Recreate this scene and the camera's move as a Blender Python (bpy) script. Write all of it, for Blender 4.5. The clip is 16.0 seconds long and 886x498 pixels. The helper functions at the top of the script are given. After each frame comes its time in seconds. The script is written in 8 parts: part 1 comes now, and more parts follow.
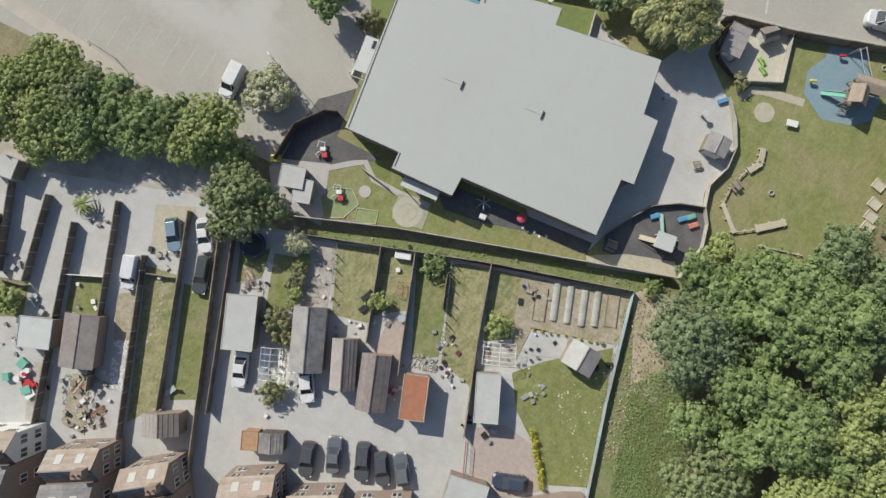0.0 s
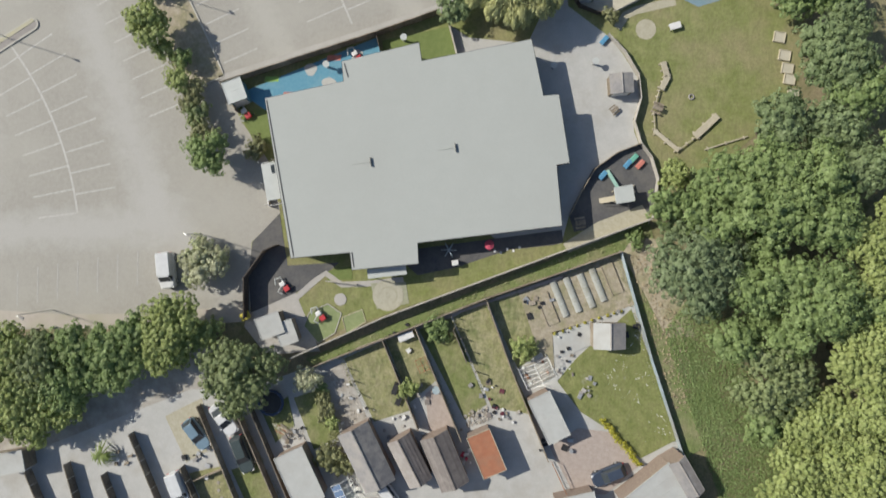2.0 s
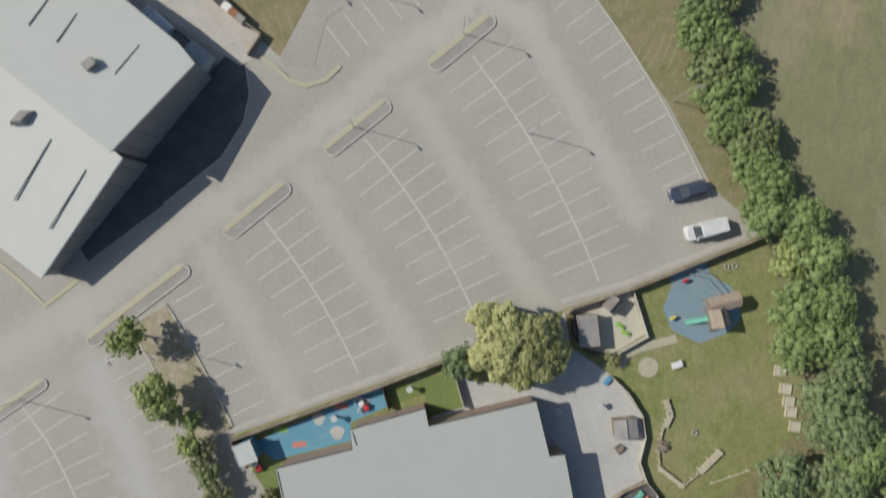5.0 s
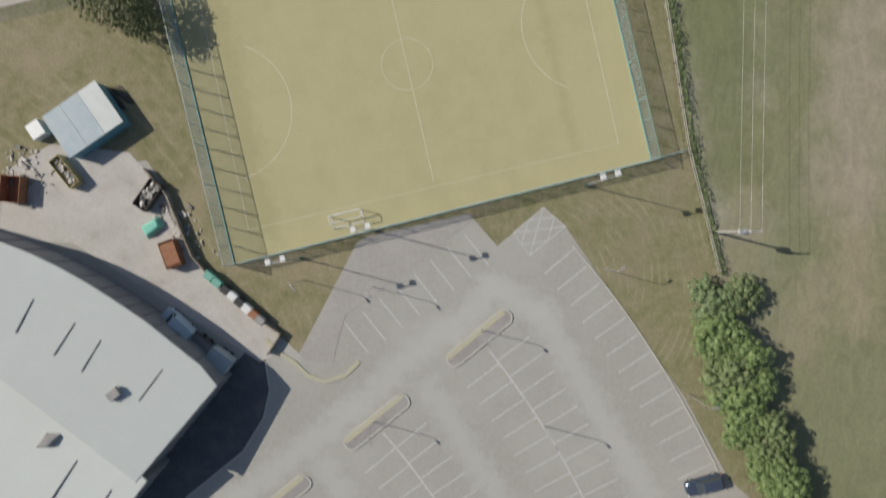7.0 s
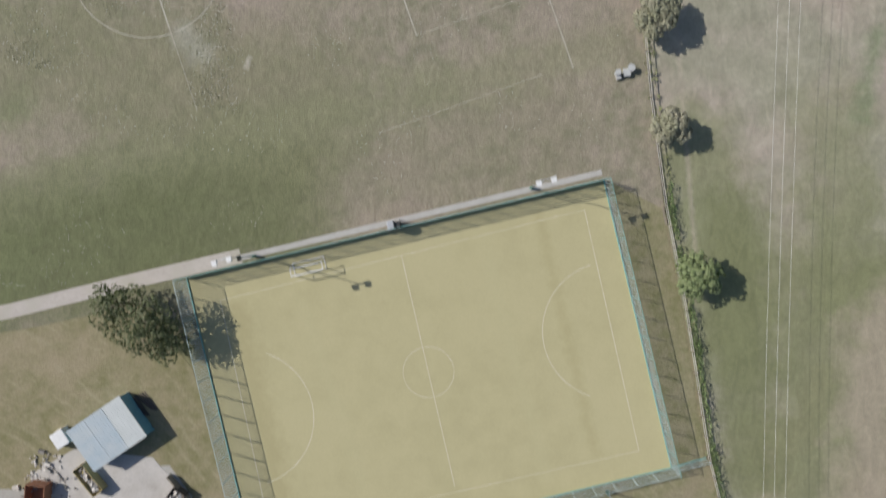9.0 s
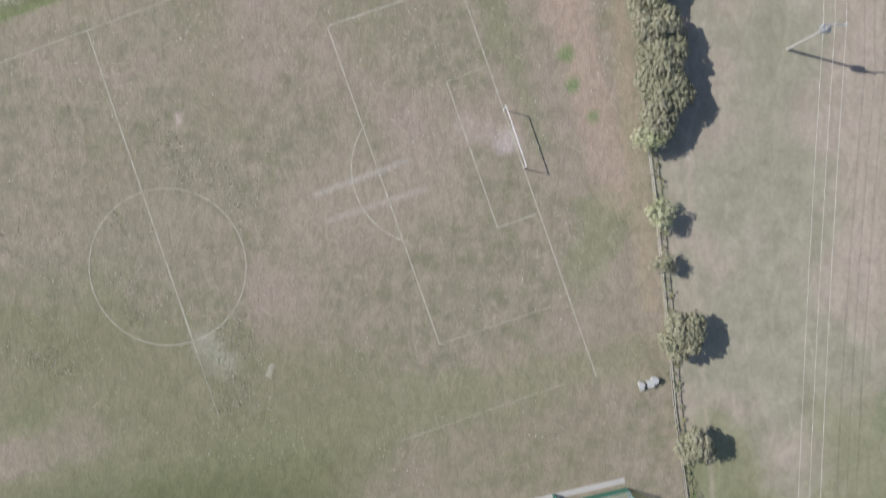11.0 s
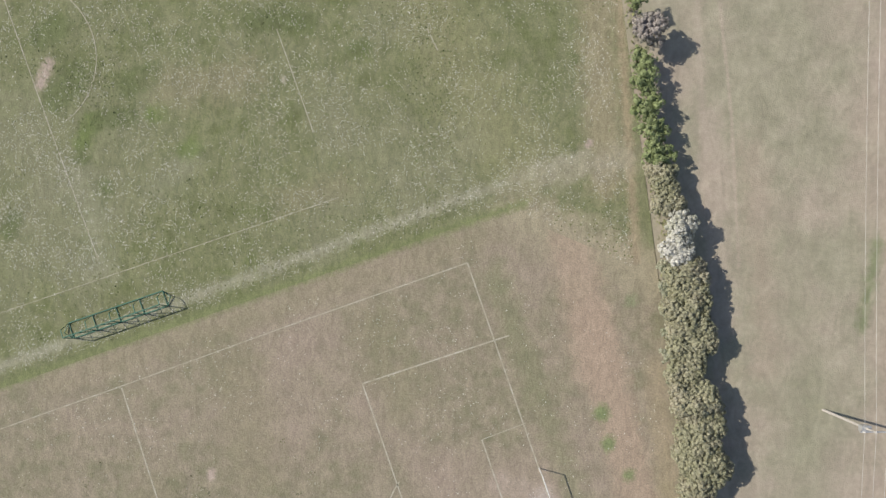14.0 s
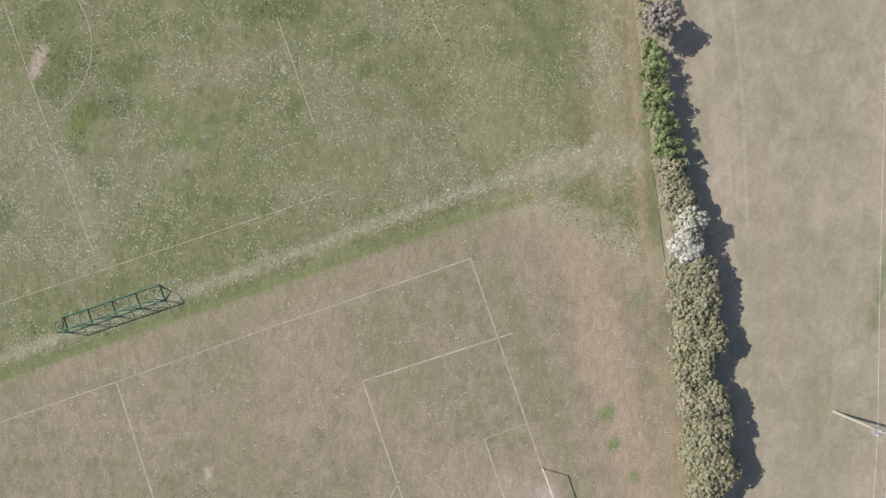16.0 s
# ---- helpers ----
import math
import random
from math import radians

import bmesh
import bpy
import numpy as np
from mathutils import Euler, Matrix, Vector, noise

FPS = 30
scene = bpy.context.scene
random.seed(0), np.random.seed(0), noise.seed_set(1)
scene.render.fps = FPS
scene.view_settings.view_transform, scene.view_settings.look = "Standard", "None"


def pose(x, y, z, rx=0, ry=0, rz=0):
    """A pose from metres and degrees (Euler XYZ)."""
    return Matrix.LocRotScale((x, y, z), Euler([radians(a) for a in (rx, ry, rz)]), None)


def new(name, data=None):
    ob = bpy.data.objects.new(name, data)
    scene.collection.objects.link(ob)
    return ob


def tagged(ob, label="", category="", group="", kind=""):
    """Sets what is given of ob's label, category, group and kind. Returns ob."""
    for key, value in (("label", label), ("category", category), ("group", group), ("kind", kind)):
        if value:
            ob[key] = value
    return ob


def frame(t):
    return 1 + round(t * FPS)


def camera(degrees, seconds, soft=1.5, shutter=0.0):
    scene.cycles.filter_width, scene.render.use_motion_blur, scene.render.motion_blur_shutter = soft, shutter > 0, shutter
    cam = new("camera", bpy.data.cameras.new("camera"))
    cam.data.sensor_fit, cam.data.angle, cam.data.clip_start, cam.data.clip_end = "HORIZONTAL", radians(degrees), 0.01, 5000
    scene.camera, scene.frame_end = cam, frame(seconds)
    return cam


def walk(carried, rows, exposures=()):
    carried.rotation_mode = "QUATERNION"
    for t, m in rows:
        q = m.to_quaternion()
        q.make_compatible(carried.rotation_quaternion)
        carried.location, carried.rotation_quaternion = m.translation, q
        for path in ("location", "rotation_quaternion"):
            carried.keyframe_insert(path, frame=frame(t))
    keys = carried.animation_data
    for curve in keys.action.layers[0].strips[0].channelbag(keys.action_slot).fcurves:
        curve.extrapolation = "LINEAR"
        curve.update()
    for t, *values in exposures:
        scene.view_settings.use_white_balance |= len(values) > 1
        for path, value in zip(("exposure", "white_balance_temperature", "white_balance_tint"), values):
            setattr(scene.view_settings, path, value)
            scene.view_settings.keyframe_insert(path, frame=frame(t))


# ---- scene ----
cam = camera(75.9, 16.0, 1.5, 0.6)
PATH = [
    (0, 1.139, 7.510, 69.016, 2.63, 0.32, 32.38),
    (0.1, 0.984, 7.677, 69.020, 2.53, 0.33, 30.94),
    (0.2, 0.835, 7.853, 69.025, 2.34, 0.52, 23.81),
    (0.3, 0.698, 8.055, 69.031, 2.12, 0.54, 18.10),
    (0.4, 0.575, 8.297, 69.041, 1.80, 0.54, 13.02),
    (0.5, 0.469, 8.593, 69.056, 1.65, 0.35, 11.05),
    (1, 0.015, 10.426, 69.229, 0.45, 0.19, 5.40),
    (1.5, -0.284, 13.077, 69.350, 0.09, 0.03, 3.35),
    (2, -0.450, 16.946, 69.387, 0.38, -0.04, 2.13),
    (2.5, -0.683, 21.917, 69.459, 0.39, -0.14, 1.56),
    (3, -1.013, 27.965, 69.556, 0.81, -0.22, 1.18),
    (3.5, -1.364, 34.934, 69.710, 0.56, -0.27, 0.87),
    (3.7, -1.489, 38.105, 69.753, 0.36, -0.27, 0.69),
    (5.8, -2.755, 75.478, 70.301, -1.08, 0.13, 0.01),
    (6, -2.908, 79.137, 70.298, -0.79, 0.21, -0.03),
    (6.5, -3.363, 88.495, 70.236, -1.31, 0.24, -0.18),
    (7, -3.858, 97.996, 70.179, -1.43, 0.27, -0.26),
    (7.5, -4.372, 107.559, 70.113, -1.64, 0.31, -0.23),
    (8, -4.924, 117.110, 70.047, -1.68, 0.36, -0.22),
    (8.2, -5.172, 120.898, 70.014, -1.35, 0.41, -0.21),
    (10.3, -8.076, 160.269, 68.691, -1.88, 0.24, -0.17),
    (10.5, -8.374, 164.053, 68.621, -1.57, 0.23, -0.12),
    (11, -9.159, 173.555, 68.358, -1.69, 0.17, -0.09),
    (11.5, -9.976, 182.928, 68.054, -1.69, 0.08, -0.09),
    (12, -10.821, 191.945, 67.825, -1.53, -0.03, -0.08),
    (12.5, -11.662, 200.160, 67.700, -0.68, -0.12, 0.15),
    (13, -12.489, 206.942, 67.724, 0.34, -0.09, 0.14),
    (13.5, -13.154, 211.706, 67.662, 0.40, -0.05, 0.17),
    (14, -13.522, 214.284, 67.427, -0.13, 0.06, 0.22),
    (14.5, -13.576, 215.097, 67.010, -0.75, 0.19, 0.32),
    (15, -13.577, 215.029, 66.575, -0.94, 0.25, 0.47),
    (15.5, -13.631, 214.688, 66.194, -0.83, 0.21, 0.52),
    (16, -13.768, 214.258, 65.833, -0.61, 0.15, 0.62),
]
EXPOSURES = [(0, 0.29, 6700, 8), (1.5, 0.28, 6700, 8), (3.5, 0.12, 6800, 7), (5.8, 0.02, 6620, 9), (7.5, 0.0, 6600, 9), (8.2, 0.03, 6500, 10), (10.3, 0.3, 6200, 13), (12.9, 0.28, 6250, 12), (13.9, 0.32, 6800, 11), (16, 0.33, 6800, 11)]
walk(cam, [(t, pose(*p)) for t, *p in PATH], EXPOSURES)

# ---- light ----
SUN_UP, SUN_TO = 37.4, -15.1   # elevation; direction in which shadows fall, degrees from +x
world = bpy.data.worlds.new("world")
scene.world = world
world.use_nodes = True
wn = world.node_tree.nodes
sky = wn.new("ShaderNodeTexSky")
sky.sky_type = "NISHITA"
sky.sun_disc = False
sky.sun_elevation = radians(SUN_UP)
sky.sun_rotation = radians(90 - (SUN_TO + 180))
world.node_tree.links.new(sky.outputs[0], wn["Background"].inputs[0])
wn["Background"].inputs[1].default_value = 0.085
sun = new("sun", bpy.data.lights.new("sun", "SUN"))
sun.data.energy, sun.data.angle, sun.data.color = 4.0, radians(0.5), (1.0, 0.95, 0.86)
to = Vector((math.cos(radians(SUN_TO)) * math.cos(radians(SUN_UP)), math.sin(radians(SUN_TO)) * math.cos(radians(SUN_UP)), -math.sin(radians(SUN_UP))))
sun.matrix_world = Matrix.Translation((-60, 60, 90)) @ to.to_track_quat("-Z", "Y").to_matrix().to_4x4()


# ---- materials ----
def mat(name, c1, c2, scale=1.0, rough=0.85, c3=None, scale3=0.15, bump=0.2, bscale=None, metal=0.0, lo=0.35, hi=0.65, rand=0.0, island=0.0, lo3=0.45, hi3=0.7, trans=0.0, fine=0.0, fscale=5.0, streaks=(), rings=None, mid=0.0, mscale=1.1):
    """A surface of two tones mixed at a small scale, and a third in large stains; rand and island vary pieces."""
    m = bpy.data.materials.new(name)
    m.use_nodes = True
    n, ln = m.node_tree.nodes, m.node_tree.links
    b = n["Principled BSDF"]
    b.inputs["Roughness"].default_value, b.inputs["Metallic"].default_value = rough, metal
    geo = n.new("ShaderNodeNewGeometry")

    def noise_ramp(s, a, z, detail=6):
        t = n.new("ShaderNodeTexNoise")
        t.inputs["Scale"].default_value, t.inputs["Detail"].default_value, t.inputs["Roughness"].default_value = s, detail, 0.65
        ln.new(geo.outputs["Position"], t.inputs["Vector"])
        r = n.new("ShaderNodeMapRange")
        r.inputs["From Min"].default_value, r.inputs["From Max"].default_value = a, z
        ln.new(t.outputs["Fac"], r.inputs["Value"])
        return t, r

    def mixed(f, a, c):
        x = n.new("ShaderNodeMix")
        x.data_type = "RGBA"
        ln.new(f, x.inputs["Factor"])
        for s, v in (("A", a), ("B", c)):
            i = [q for q in x.inputs if q.name == s and q.type == "RGBA"][0]
            if isinstance(v, tuple):
                i.default_value = (*v, 1)
            else:
                ln.new(v, i)
        return [q for q in x.outputs if q.type == "RGBA"][0]

    t1, r1 = noise_ramp(scale, lo, hi)
    col = mixed(r1.outputs[0], c1, c2)
    if c3:
        _, r3 = noise_ramp(scale3, lo3, hi3, 4)
        col = mixed(r3.outputs[0], col, c3)
    for xa, ya, xb, yb, wide, soft, tone, amount in streaks:
        # worn, grown or otherwise toned band along a stretch of ground, with a ragged edge
        d = Vector((xb - xa, yb - ya, 0))
        ln2 = max(d.length_squared, 1e-6)
        sub = n.new("ShaderNodeVectorMath")
        sub.operation = "SUBTRACT"
        ln.new(geo.outputs["Position"], sub.inputs[0])
        sub.inputs[1].default_value = (xa, ya, 0)
        dot = n.new("ShaderNodeVectorMath")
        dot.operation = "DOT_PRODUCT"
        ln.new(sub.outputs[0], dot.inputs[0])
        dot.inputs[1].default_value = d / ln2
        cl = n.new("ShaderNodeClamp")
        ln.new(dot.outputs["Value"], cl.inputs["Value"])
        sc = n.new("ShaderNodeVectorMath")
        sc.operation = "SCALE"
        sc.inputs[0].default_value = d
        ln.new(cl.outputs[0], sc.inputs["Scale"])
        far = n.new("ShaderNodeVectorMath")
        far.operation = "DISTANCE"
        ln.new(sub.outputs[0], far.inputs[0])
        ln.new(sc.outputs[0], far.inputs[1])
        rag, _ = noise_ramp(1.3 / max(0.5, soft), 0, 1, 5)
        sh = n.new("ShaderNodeMath")
        sh.operation = "MULTIPLY_ADD"
        ln.new(rag.outputs["Fac"], sh.inputs[0])
        sh.inputs[1].default_value = soft * 2.2
        ln.new(far.outputs["Value"], sh.inputs[2])
        mr = n.new("ShaderNodeMapRange")
        mr.inputs["From Min"].default_value, mr.inputs["From Max"].default_value = wide / 2 + soft * 1.1 - soft * 0.5, wide / 2 + soft * 1.1 + soft * 0.5
        mr.inputs["To Min"].default_value, mr.inputs["To Max"].default_value = amount, 0.0
        ln.new(sh.outputs[0], mr.inputs["Value"])
        col = mixed(mr.outputs[0], col, tone)
    if rings:
        # concentric mowing or raking marks round a point
        cx, cy, pitch, tone, amount = rings
        off = n.new("ShaderNodeVectorMath")
        off.operation = "DISTANCE"
        ln.new(geo.outputs["Position"], off.inputs[0])
        off.inputs[1].default_value = (cx, cy, 0)
        nz, _ = noise_ramp(0.07, 0, 1, 2)
        ad = n.new("ShaderNodeMath")
        ad.operation = "MULTIPLY_ADD"
        ln.new(nz.outputs["Fac"], ad.inputs[0])
        ad.inputs[1].default_value = pitch * 2.0
        ln.new(off.outputs["Value"], ad.inputs[2])
        mu = n.new("ShaderNodeMath")
        mu.operation = "MULTIPLY"
        ln.new(ad.outputs[0], mu.inputs[0])
        mu.inputs[1].default_value = 2 * math.pi / pitch
        si = n.new("ShaderNodeMath")
        si.operation = "SINE"
        ln.new(mu.outputs[0], si.inputs[0])
        rr = n.new("ShaderNodeMapRange")
        rr.inputs["From Min"].default_value, rr.inputs["From Max"].default_value, rr.inputs["To Max"].default_value = 0.2, 1.0, amount
        ln.new(si.outputs[0], rr.inputs["Value"])
        _, gate = noise_ramp(0.22, 0.47, 0.62, 4)
        gm = n.new("ShaderNodeMath")
        gm.operation = "MULTIPLY"
        ln.new(rr.outputs[0], gm.inputs[0])
        ln.new(gate.outputs[0], gm.inputs[1])
        col = mixed(gm.outputs[0], col, tone)
    if mid:
        # uneven growth in patches of a metre or so, drawn out a little along one way
        mp = n.new("ShaderNodeMapping")
        mp.inputs["Scale"].default_value, mp.inputs["Rotation"].default_value = (1.0, 0.45, 1.0), (0, 0, radians(-20))
        ln.new(geo.outputs["Position"], mp.inputs["Vector"])
        tm, rm = noise_ramp(mscale, 0.36, 0.64, 5)
        ln.new(mp.outputs[0], tm.inputs["Vector"])
        tm.inputs["Distortion"].default_value = 1.2
        rm.inputs["To Min"].default_value, rm.inputs["To Max"].default_value = 1 - mid, 1 + mid
        hm = n.new("ShaderNodeHueSaturation")
        ln.new(rm.outputs[0], hm.inputs["Value"])
        ln.new(col, hm.inputs["Color"])
        col = hm.outputs[0]
    if fine:
        _, rf = noise_ramp(fscale, 0.3, 0.7, 6)
        rf.inputs["To Min"].default_value, rf.inputs["To Max"].default_value = 1 - fine, 1 + fine
        hf = n.new("ShaderNodeHueSaturation")
        ln.new(rf.outputs[0], hf.inputs["Value"])
        ln.new(col, hf.inputs["Color"])
        col = hf.outputs[0]
    if rand or island:
        h = n.new("ShaderNodeHueSaturation")
        src = n.new("ShaderNodeObjectInfo").outputs["Random"] if rand else geo.outputs["Random Per Island"]
        v = n.new("ShaderNodeMapRange")
        v.inputs["To Min"].default_value, v.inputs["To Max"].default_value = 1 - (rand or island), 1 + (rand or island)
        ln.new(src, v.inputs["Value"])
        ln.new(v.outputs[0], h.inputs["Value"])
        ln.new(col, h.inputs["Color"])
        col = h.outputs[0]
    ln.new(col, b.inputs["Base Color"])
    if bump:
        t2 = n.new("ShaderNodeTexNoise")
        t2.inputs["Scale"].default_value, t2.inputs["Detail"].default_value = bscale or scale * 4, 4
        ln.new(geo.outputs["Position"], t2.inputs["Vector"])
        bp = n.new("ShaderNodeBump")
        bp.inputs["Strength"].default_value, bp.inputs["Distance"].default_value = bump, 0.1
        ln.new(t2.outputs["Fac"], bp.inputs["Height"])
        ln.new(bp.outputs[0], b.inputs["Normal"])
    if trans:
        tr = n.new("ShaderNodeBsdfTranslucent")
        ln.new(col, tr.inputs["Color"])
        ms = n.new("ShaderNodeMixShader")
        ms.inputs[0].default_value = trans
        ln.new(b.outputs[0], ms.inputs[1])
        ln.new(tr.outputs[0], ms.inputs[2])
        ln.new(ms.outputs[0], n["Material Output"].inputs[0])
    return m


GREEN, BROWN, PALE, PINK = (0.20, 0.215, 0.12), (0.34, 0.265, 0.205), (0.36, 0.335, 0.27), (0.38, 0.31, 0.27)
EDGE, DITCH = (-5, 218.4, 12, 211.2, 5.0, 3.0, (0.29, 0.26, 0.185), 1.0), (-66.2, 197.7, -4.0, 219.6, 1.0, 0.8, (0.165, 0.19, 0.085), 0.9)
M_FIELD = mat("dry_field_grass", (0.185, 0.178, 0.115), (0.275, 0.238, 0.18), 0.45, 0.95, (0.30, 0.245, 0.20), 0.05, 0.6, 6, fine=0.22, fscale=4.5, mid=0.13, streaks=[
    EDGE, DITCH, (4.2, 206, 11.2, 178, 4.5, 1.6, BROWN, 0.8), (1, 219, 4.5, 200, 5.0, 2.0, BROWN, 0.7), (11.5, 200, 15.5, 165, 2.2, 1.2, (0.31, 0.26, 0.18), 0.6), (5.3, 194.6, 5.4, 194.8, 1.8, 0.8, (0.18, 0.215, 0.105), 1.0), (6.1, 191.0, 6.2, 191.2, 1.6, 0.8, (0.18, 0.215, 0.105), 1.0), (8.5, 187.3, 8.6, 187.4, 1.3, 0.8, (0.18, 0.215, 0.105), 0.9), (8.7, 208.0, 8.8, 208.2, 1.4, 0.8, (0.20, 0.22, 0.13), 0.8), (-7.2, 211, 2.6, 184, 2.6, 2.2, (0.19, 0.195, 0.115), 0.6), (-65, 132, -30, 141, 18, 6, (0.118, 0.13, 0.056), 0.9), (-30, 141, 5, 149, 14, 6, (0.185, 0.178, 0.105), 0.4), (-60, 158, -25, 152, 18, 8, (0.165, 0.167, 0.088), 0.6),  (-38, 200, -36, 188, 6, 4, (0.205, 0.195, 0.12), 0.5), (-22, 205, -18, 196, 5, 4, (0.21, 0.20, 0.125), 0.5), (-48, 184, -50, 166, 7, 4, (0.185, 0.18, 0.105), 0.35), (-100, 140, -65, 132, 14, 5, (0.15, 0.165, 0.075), 0.55), (-2.0, 184, -1.6, 184.4, 2.2, 1.0, (0.36, 0.34, 0.32), 0.8), (-24.6, 178.1, -13.7, 182.1, 0.7, 0.5, (0.42, 0.39, 0.35), 0.7), (-23.2, 175.0, -11.7, 178.7, 0.7, 0.5, (0.42, 0.39, 0.35), 0.7),
    (-41, 187, -41, 187.5, 0.9, 0.5, PINK, 0.9), (-30.5, 156.3, -30.2, 157.3, 0.6, 0.4, PALE, 0.8), (-6.5, 186, -1, 184.5, 3.0, 1.5, PINK, 0.5), (-25, 175, -10, 180, 9, 5, (0.30, 0.255, 0.20), 0.6), (-55, 170, -38, 178, 9, 5, (0.225, 0.21, 0.145), 0.5), (-38, 160, -36, 158, 3, 2, (0.33, 0.32, 0.26), 0.6),
    (-65, 140, 12, 158, 6, 4, (0.20, 0.20, 0.115), 0.6), (-60, 198, -8, 216, 3, 1.5, (0.26, 0.23, 0.16), 0.5), (-62, 150, -58, 152, 3, 2, (0.16, 0.18, 0.09), 0.5), (8, 168, 10, 176, 5, 3, GREEN, 0.5), (-78, 128, -33, 138, 15, 7, (0.105, 0.12, 0.052), 0.4)])
M_MEADOW = mat("meadow_grass", (0.125, 0.145, 0.062), (0.188, 0.196, 0.11), 0.4, 0.95, (0.20, 0.203, 0.128), 0.06, 0.6, 6, fine=0.2, fscale=4.5, mid=0.16, streaks=[
    EDGE, DITCH, (-66.2, 199.9, 3.5, 225.6, 1.2, 1.0, (0.33, 0.32, 0.25), 0.55), (-160, 167, -66.2, 199.9, 1.2, 1.0, (0.33, 0.32, 0.25), 0.55), (-66, 196.6, 0, 220, 0.2, 0.25, (0.30, 0.27, 0.19), 0.7), (3.5, 262, 5.6, 222, 4, 2, (0.28, 0.245, 0.165), 0.7), (6.8, 250, 9.3, 213, 1.0, 0.8, (0.32, 0.26, 0.18), 0.7), (-61.3, 239.1, -59.3, 240.4, 3.0, 1.1, (0.10, 0.125, 0.05), 0.75), (-59.6, 231.7, -57.3, 234.4, 3.5, 1.1, (0.10, 0.125, 0.05), 0.75), (-50.9, 233.4, -48.2, 234.7, 3.0, 1.1, (0.10, 0.125, 0.05), 0.75), (-56.5, 226.6, -55.2, 229.3, 2.0, 1.1, (0.12, 0.165, 0.05), 0.75), (-54.2, 229.3, -50.8, 229.7, 2.5, 1.1, (0.10, 0.125, 0.05), 0.75), (-48.1, 230.0, -47.1, 230.3, 2.0, 1.1, (0.12, 0.165, 0.05), 0.75), (-56.9, 224.9, -56.2, 224.6, 1.6, 1.1, (0.10, 0.125, 0.05), 0.75), (-53.8, 221.6, -53.5, 220.9, 1.6, 1.1, (0.10, 0.125, 0.05), 0.75), (-44.1, 225.6, -43.4, 226.0, 2.2, 1.1, (0.12, 0.165, 0.05), 0.75), (-36.6, 233.2, -36.4, 233.3, 1.4, 1.1, (0.10, 0.125, 0.05), 0.75), (-36.4, 241.2, -29.6, 240.9, 2.5, 1.1, (0.10, 0.125, 0.05), 0.75), (-64.5, 217.5, -65.2, 216.1, 2.0, 1.1, (0.10, 0.125, 0.05), 0.75), (-24.2, 237.8, -22.9, 238.2, 1.8, 1.1, (0.10, 0.125, 0.05), 0.75), (-45.8, 233.1, -37.7, 234.4, 5, 3, (0.24, 0.215, 0.145), 0.5), (-32.2, 219.6, -25.5, 221.6, 3, 2, (0.235, 0.215, 0.14), 0.45), (-61.5, 233.5, -60.5, 236, 1.2, 0.8, PINK, 0.9), (-32.6, 234, -32.6, 234.3, 0.6, 0.4, PALE, 0.8), (3.5, 226.5, 3.8, 226.8, 0.7, 0.4, PINK, 0.9),
    (-57, 222, -54, 212, 3, 3, (0.30, 0.30, 0.23), 0.3), (-48, 221, -44, 224, 3, 3, (0.29, 0.29, 0.22), 0.25), (-4, 222.5, 8, 225, 3, 2, (0.31, 0.285, 0.215), 0.7), (-20, 250, -5, 225, 8, 5, (0.24, 0.235, 0.135), 0.5)])
M_PASTURE = mat("pasture_grass", (0.248, 0.24, 0.172), (0.32, 0.30, 0.226), 0.35, 0.95, (0.365, 0.305, 0.255), 0.06, 0.5, 6, fine=0.1, fscale=2.0, mid=0.1, mscale=0.6, streaks=[
    (19.1, 243.4, 20.5, 230.6, 0.3, 0.35, (0.38, 0.325, 0.265), 0.8), (20.5, 230.6, 21.5, 212.3, 0.3, 0.35, (0.38, 0.325, 0.265), 0.8), (29, 122, 24, 146, 10, 5, (0.17, 0.185, 0.085), 0.7), (44, 128, 40, 150, 10, 6, (0.19, 0.195, 0.10), 0.6), (30, 180, 28, 215, 5, 4, (0.22, 0.225, 0.15), 0.35), (25, 200, 23, 226, 3, 3, (0.35, 0.285, 0.23), 0.5), (33, 96, 34, 110, 5, 3, (0.33, 0.27, 0.19), 0.6), (38, 112, 40, 118, 4, 3, (0.32, 0.265, 0.19), 0.6), (48, 55, 42, 125, 26, 12, (0.17, 0.18, 0.085), 0.8), (47, 88, 46, 104, 5, 4, (0.31, 0.255, 0.17), 0.7), (40, 84, 42, 92, 4, 3, (0.30, 0.25, 0.17), 0.6), (24.5, 130, 20.6, 172, 0.5, 0.5, (0.35, 0.31, 0.24), 0.6), (20.6, 172, 16, 250, 0.8, 0.7, (0.37, 0.32, 0.26), 0.7), (42, 165, 40, 230, 7, 5, (0.37, 0.305, 0.25), 0.6), (20, 205, 18, 230, 3, 2.5, (0.38, 0.32, 0.27), 0.6), (36, 205, 38, 215, 1.2, 1.2, (0.15, 0.19, 0.09), 0.7), (44, 150, 46, 160, 2, 2, (0.17, 0.20, 0.11), 0.7), (31, 106, 28.5, 138, 7, 3, (0.158, 0.168, 0.08), 0.75), (46, 104, 47, 124, 8, 5, (0.315, 0.27, 0.20), 0.85)])
M_GRASS = mat("rough_grass", (0.16, 0.16, 0.075), (0.25, 0.22, 0.13), 0.7, 0.95, (0.28, 0.23, 0.155), 0.12, 0.6, 6, mid=0.1, mscale=1.6, fine=0.2, fscale=3)
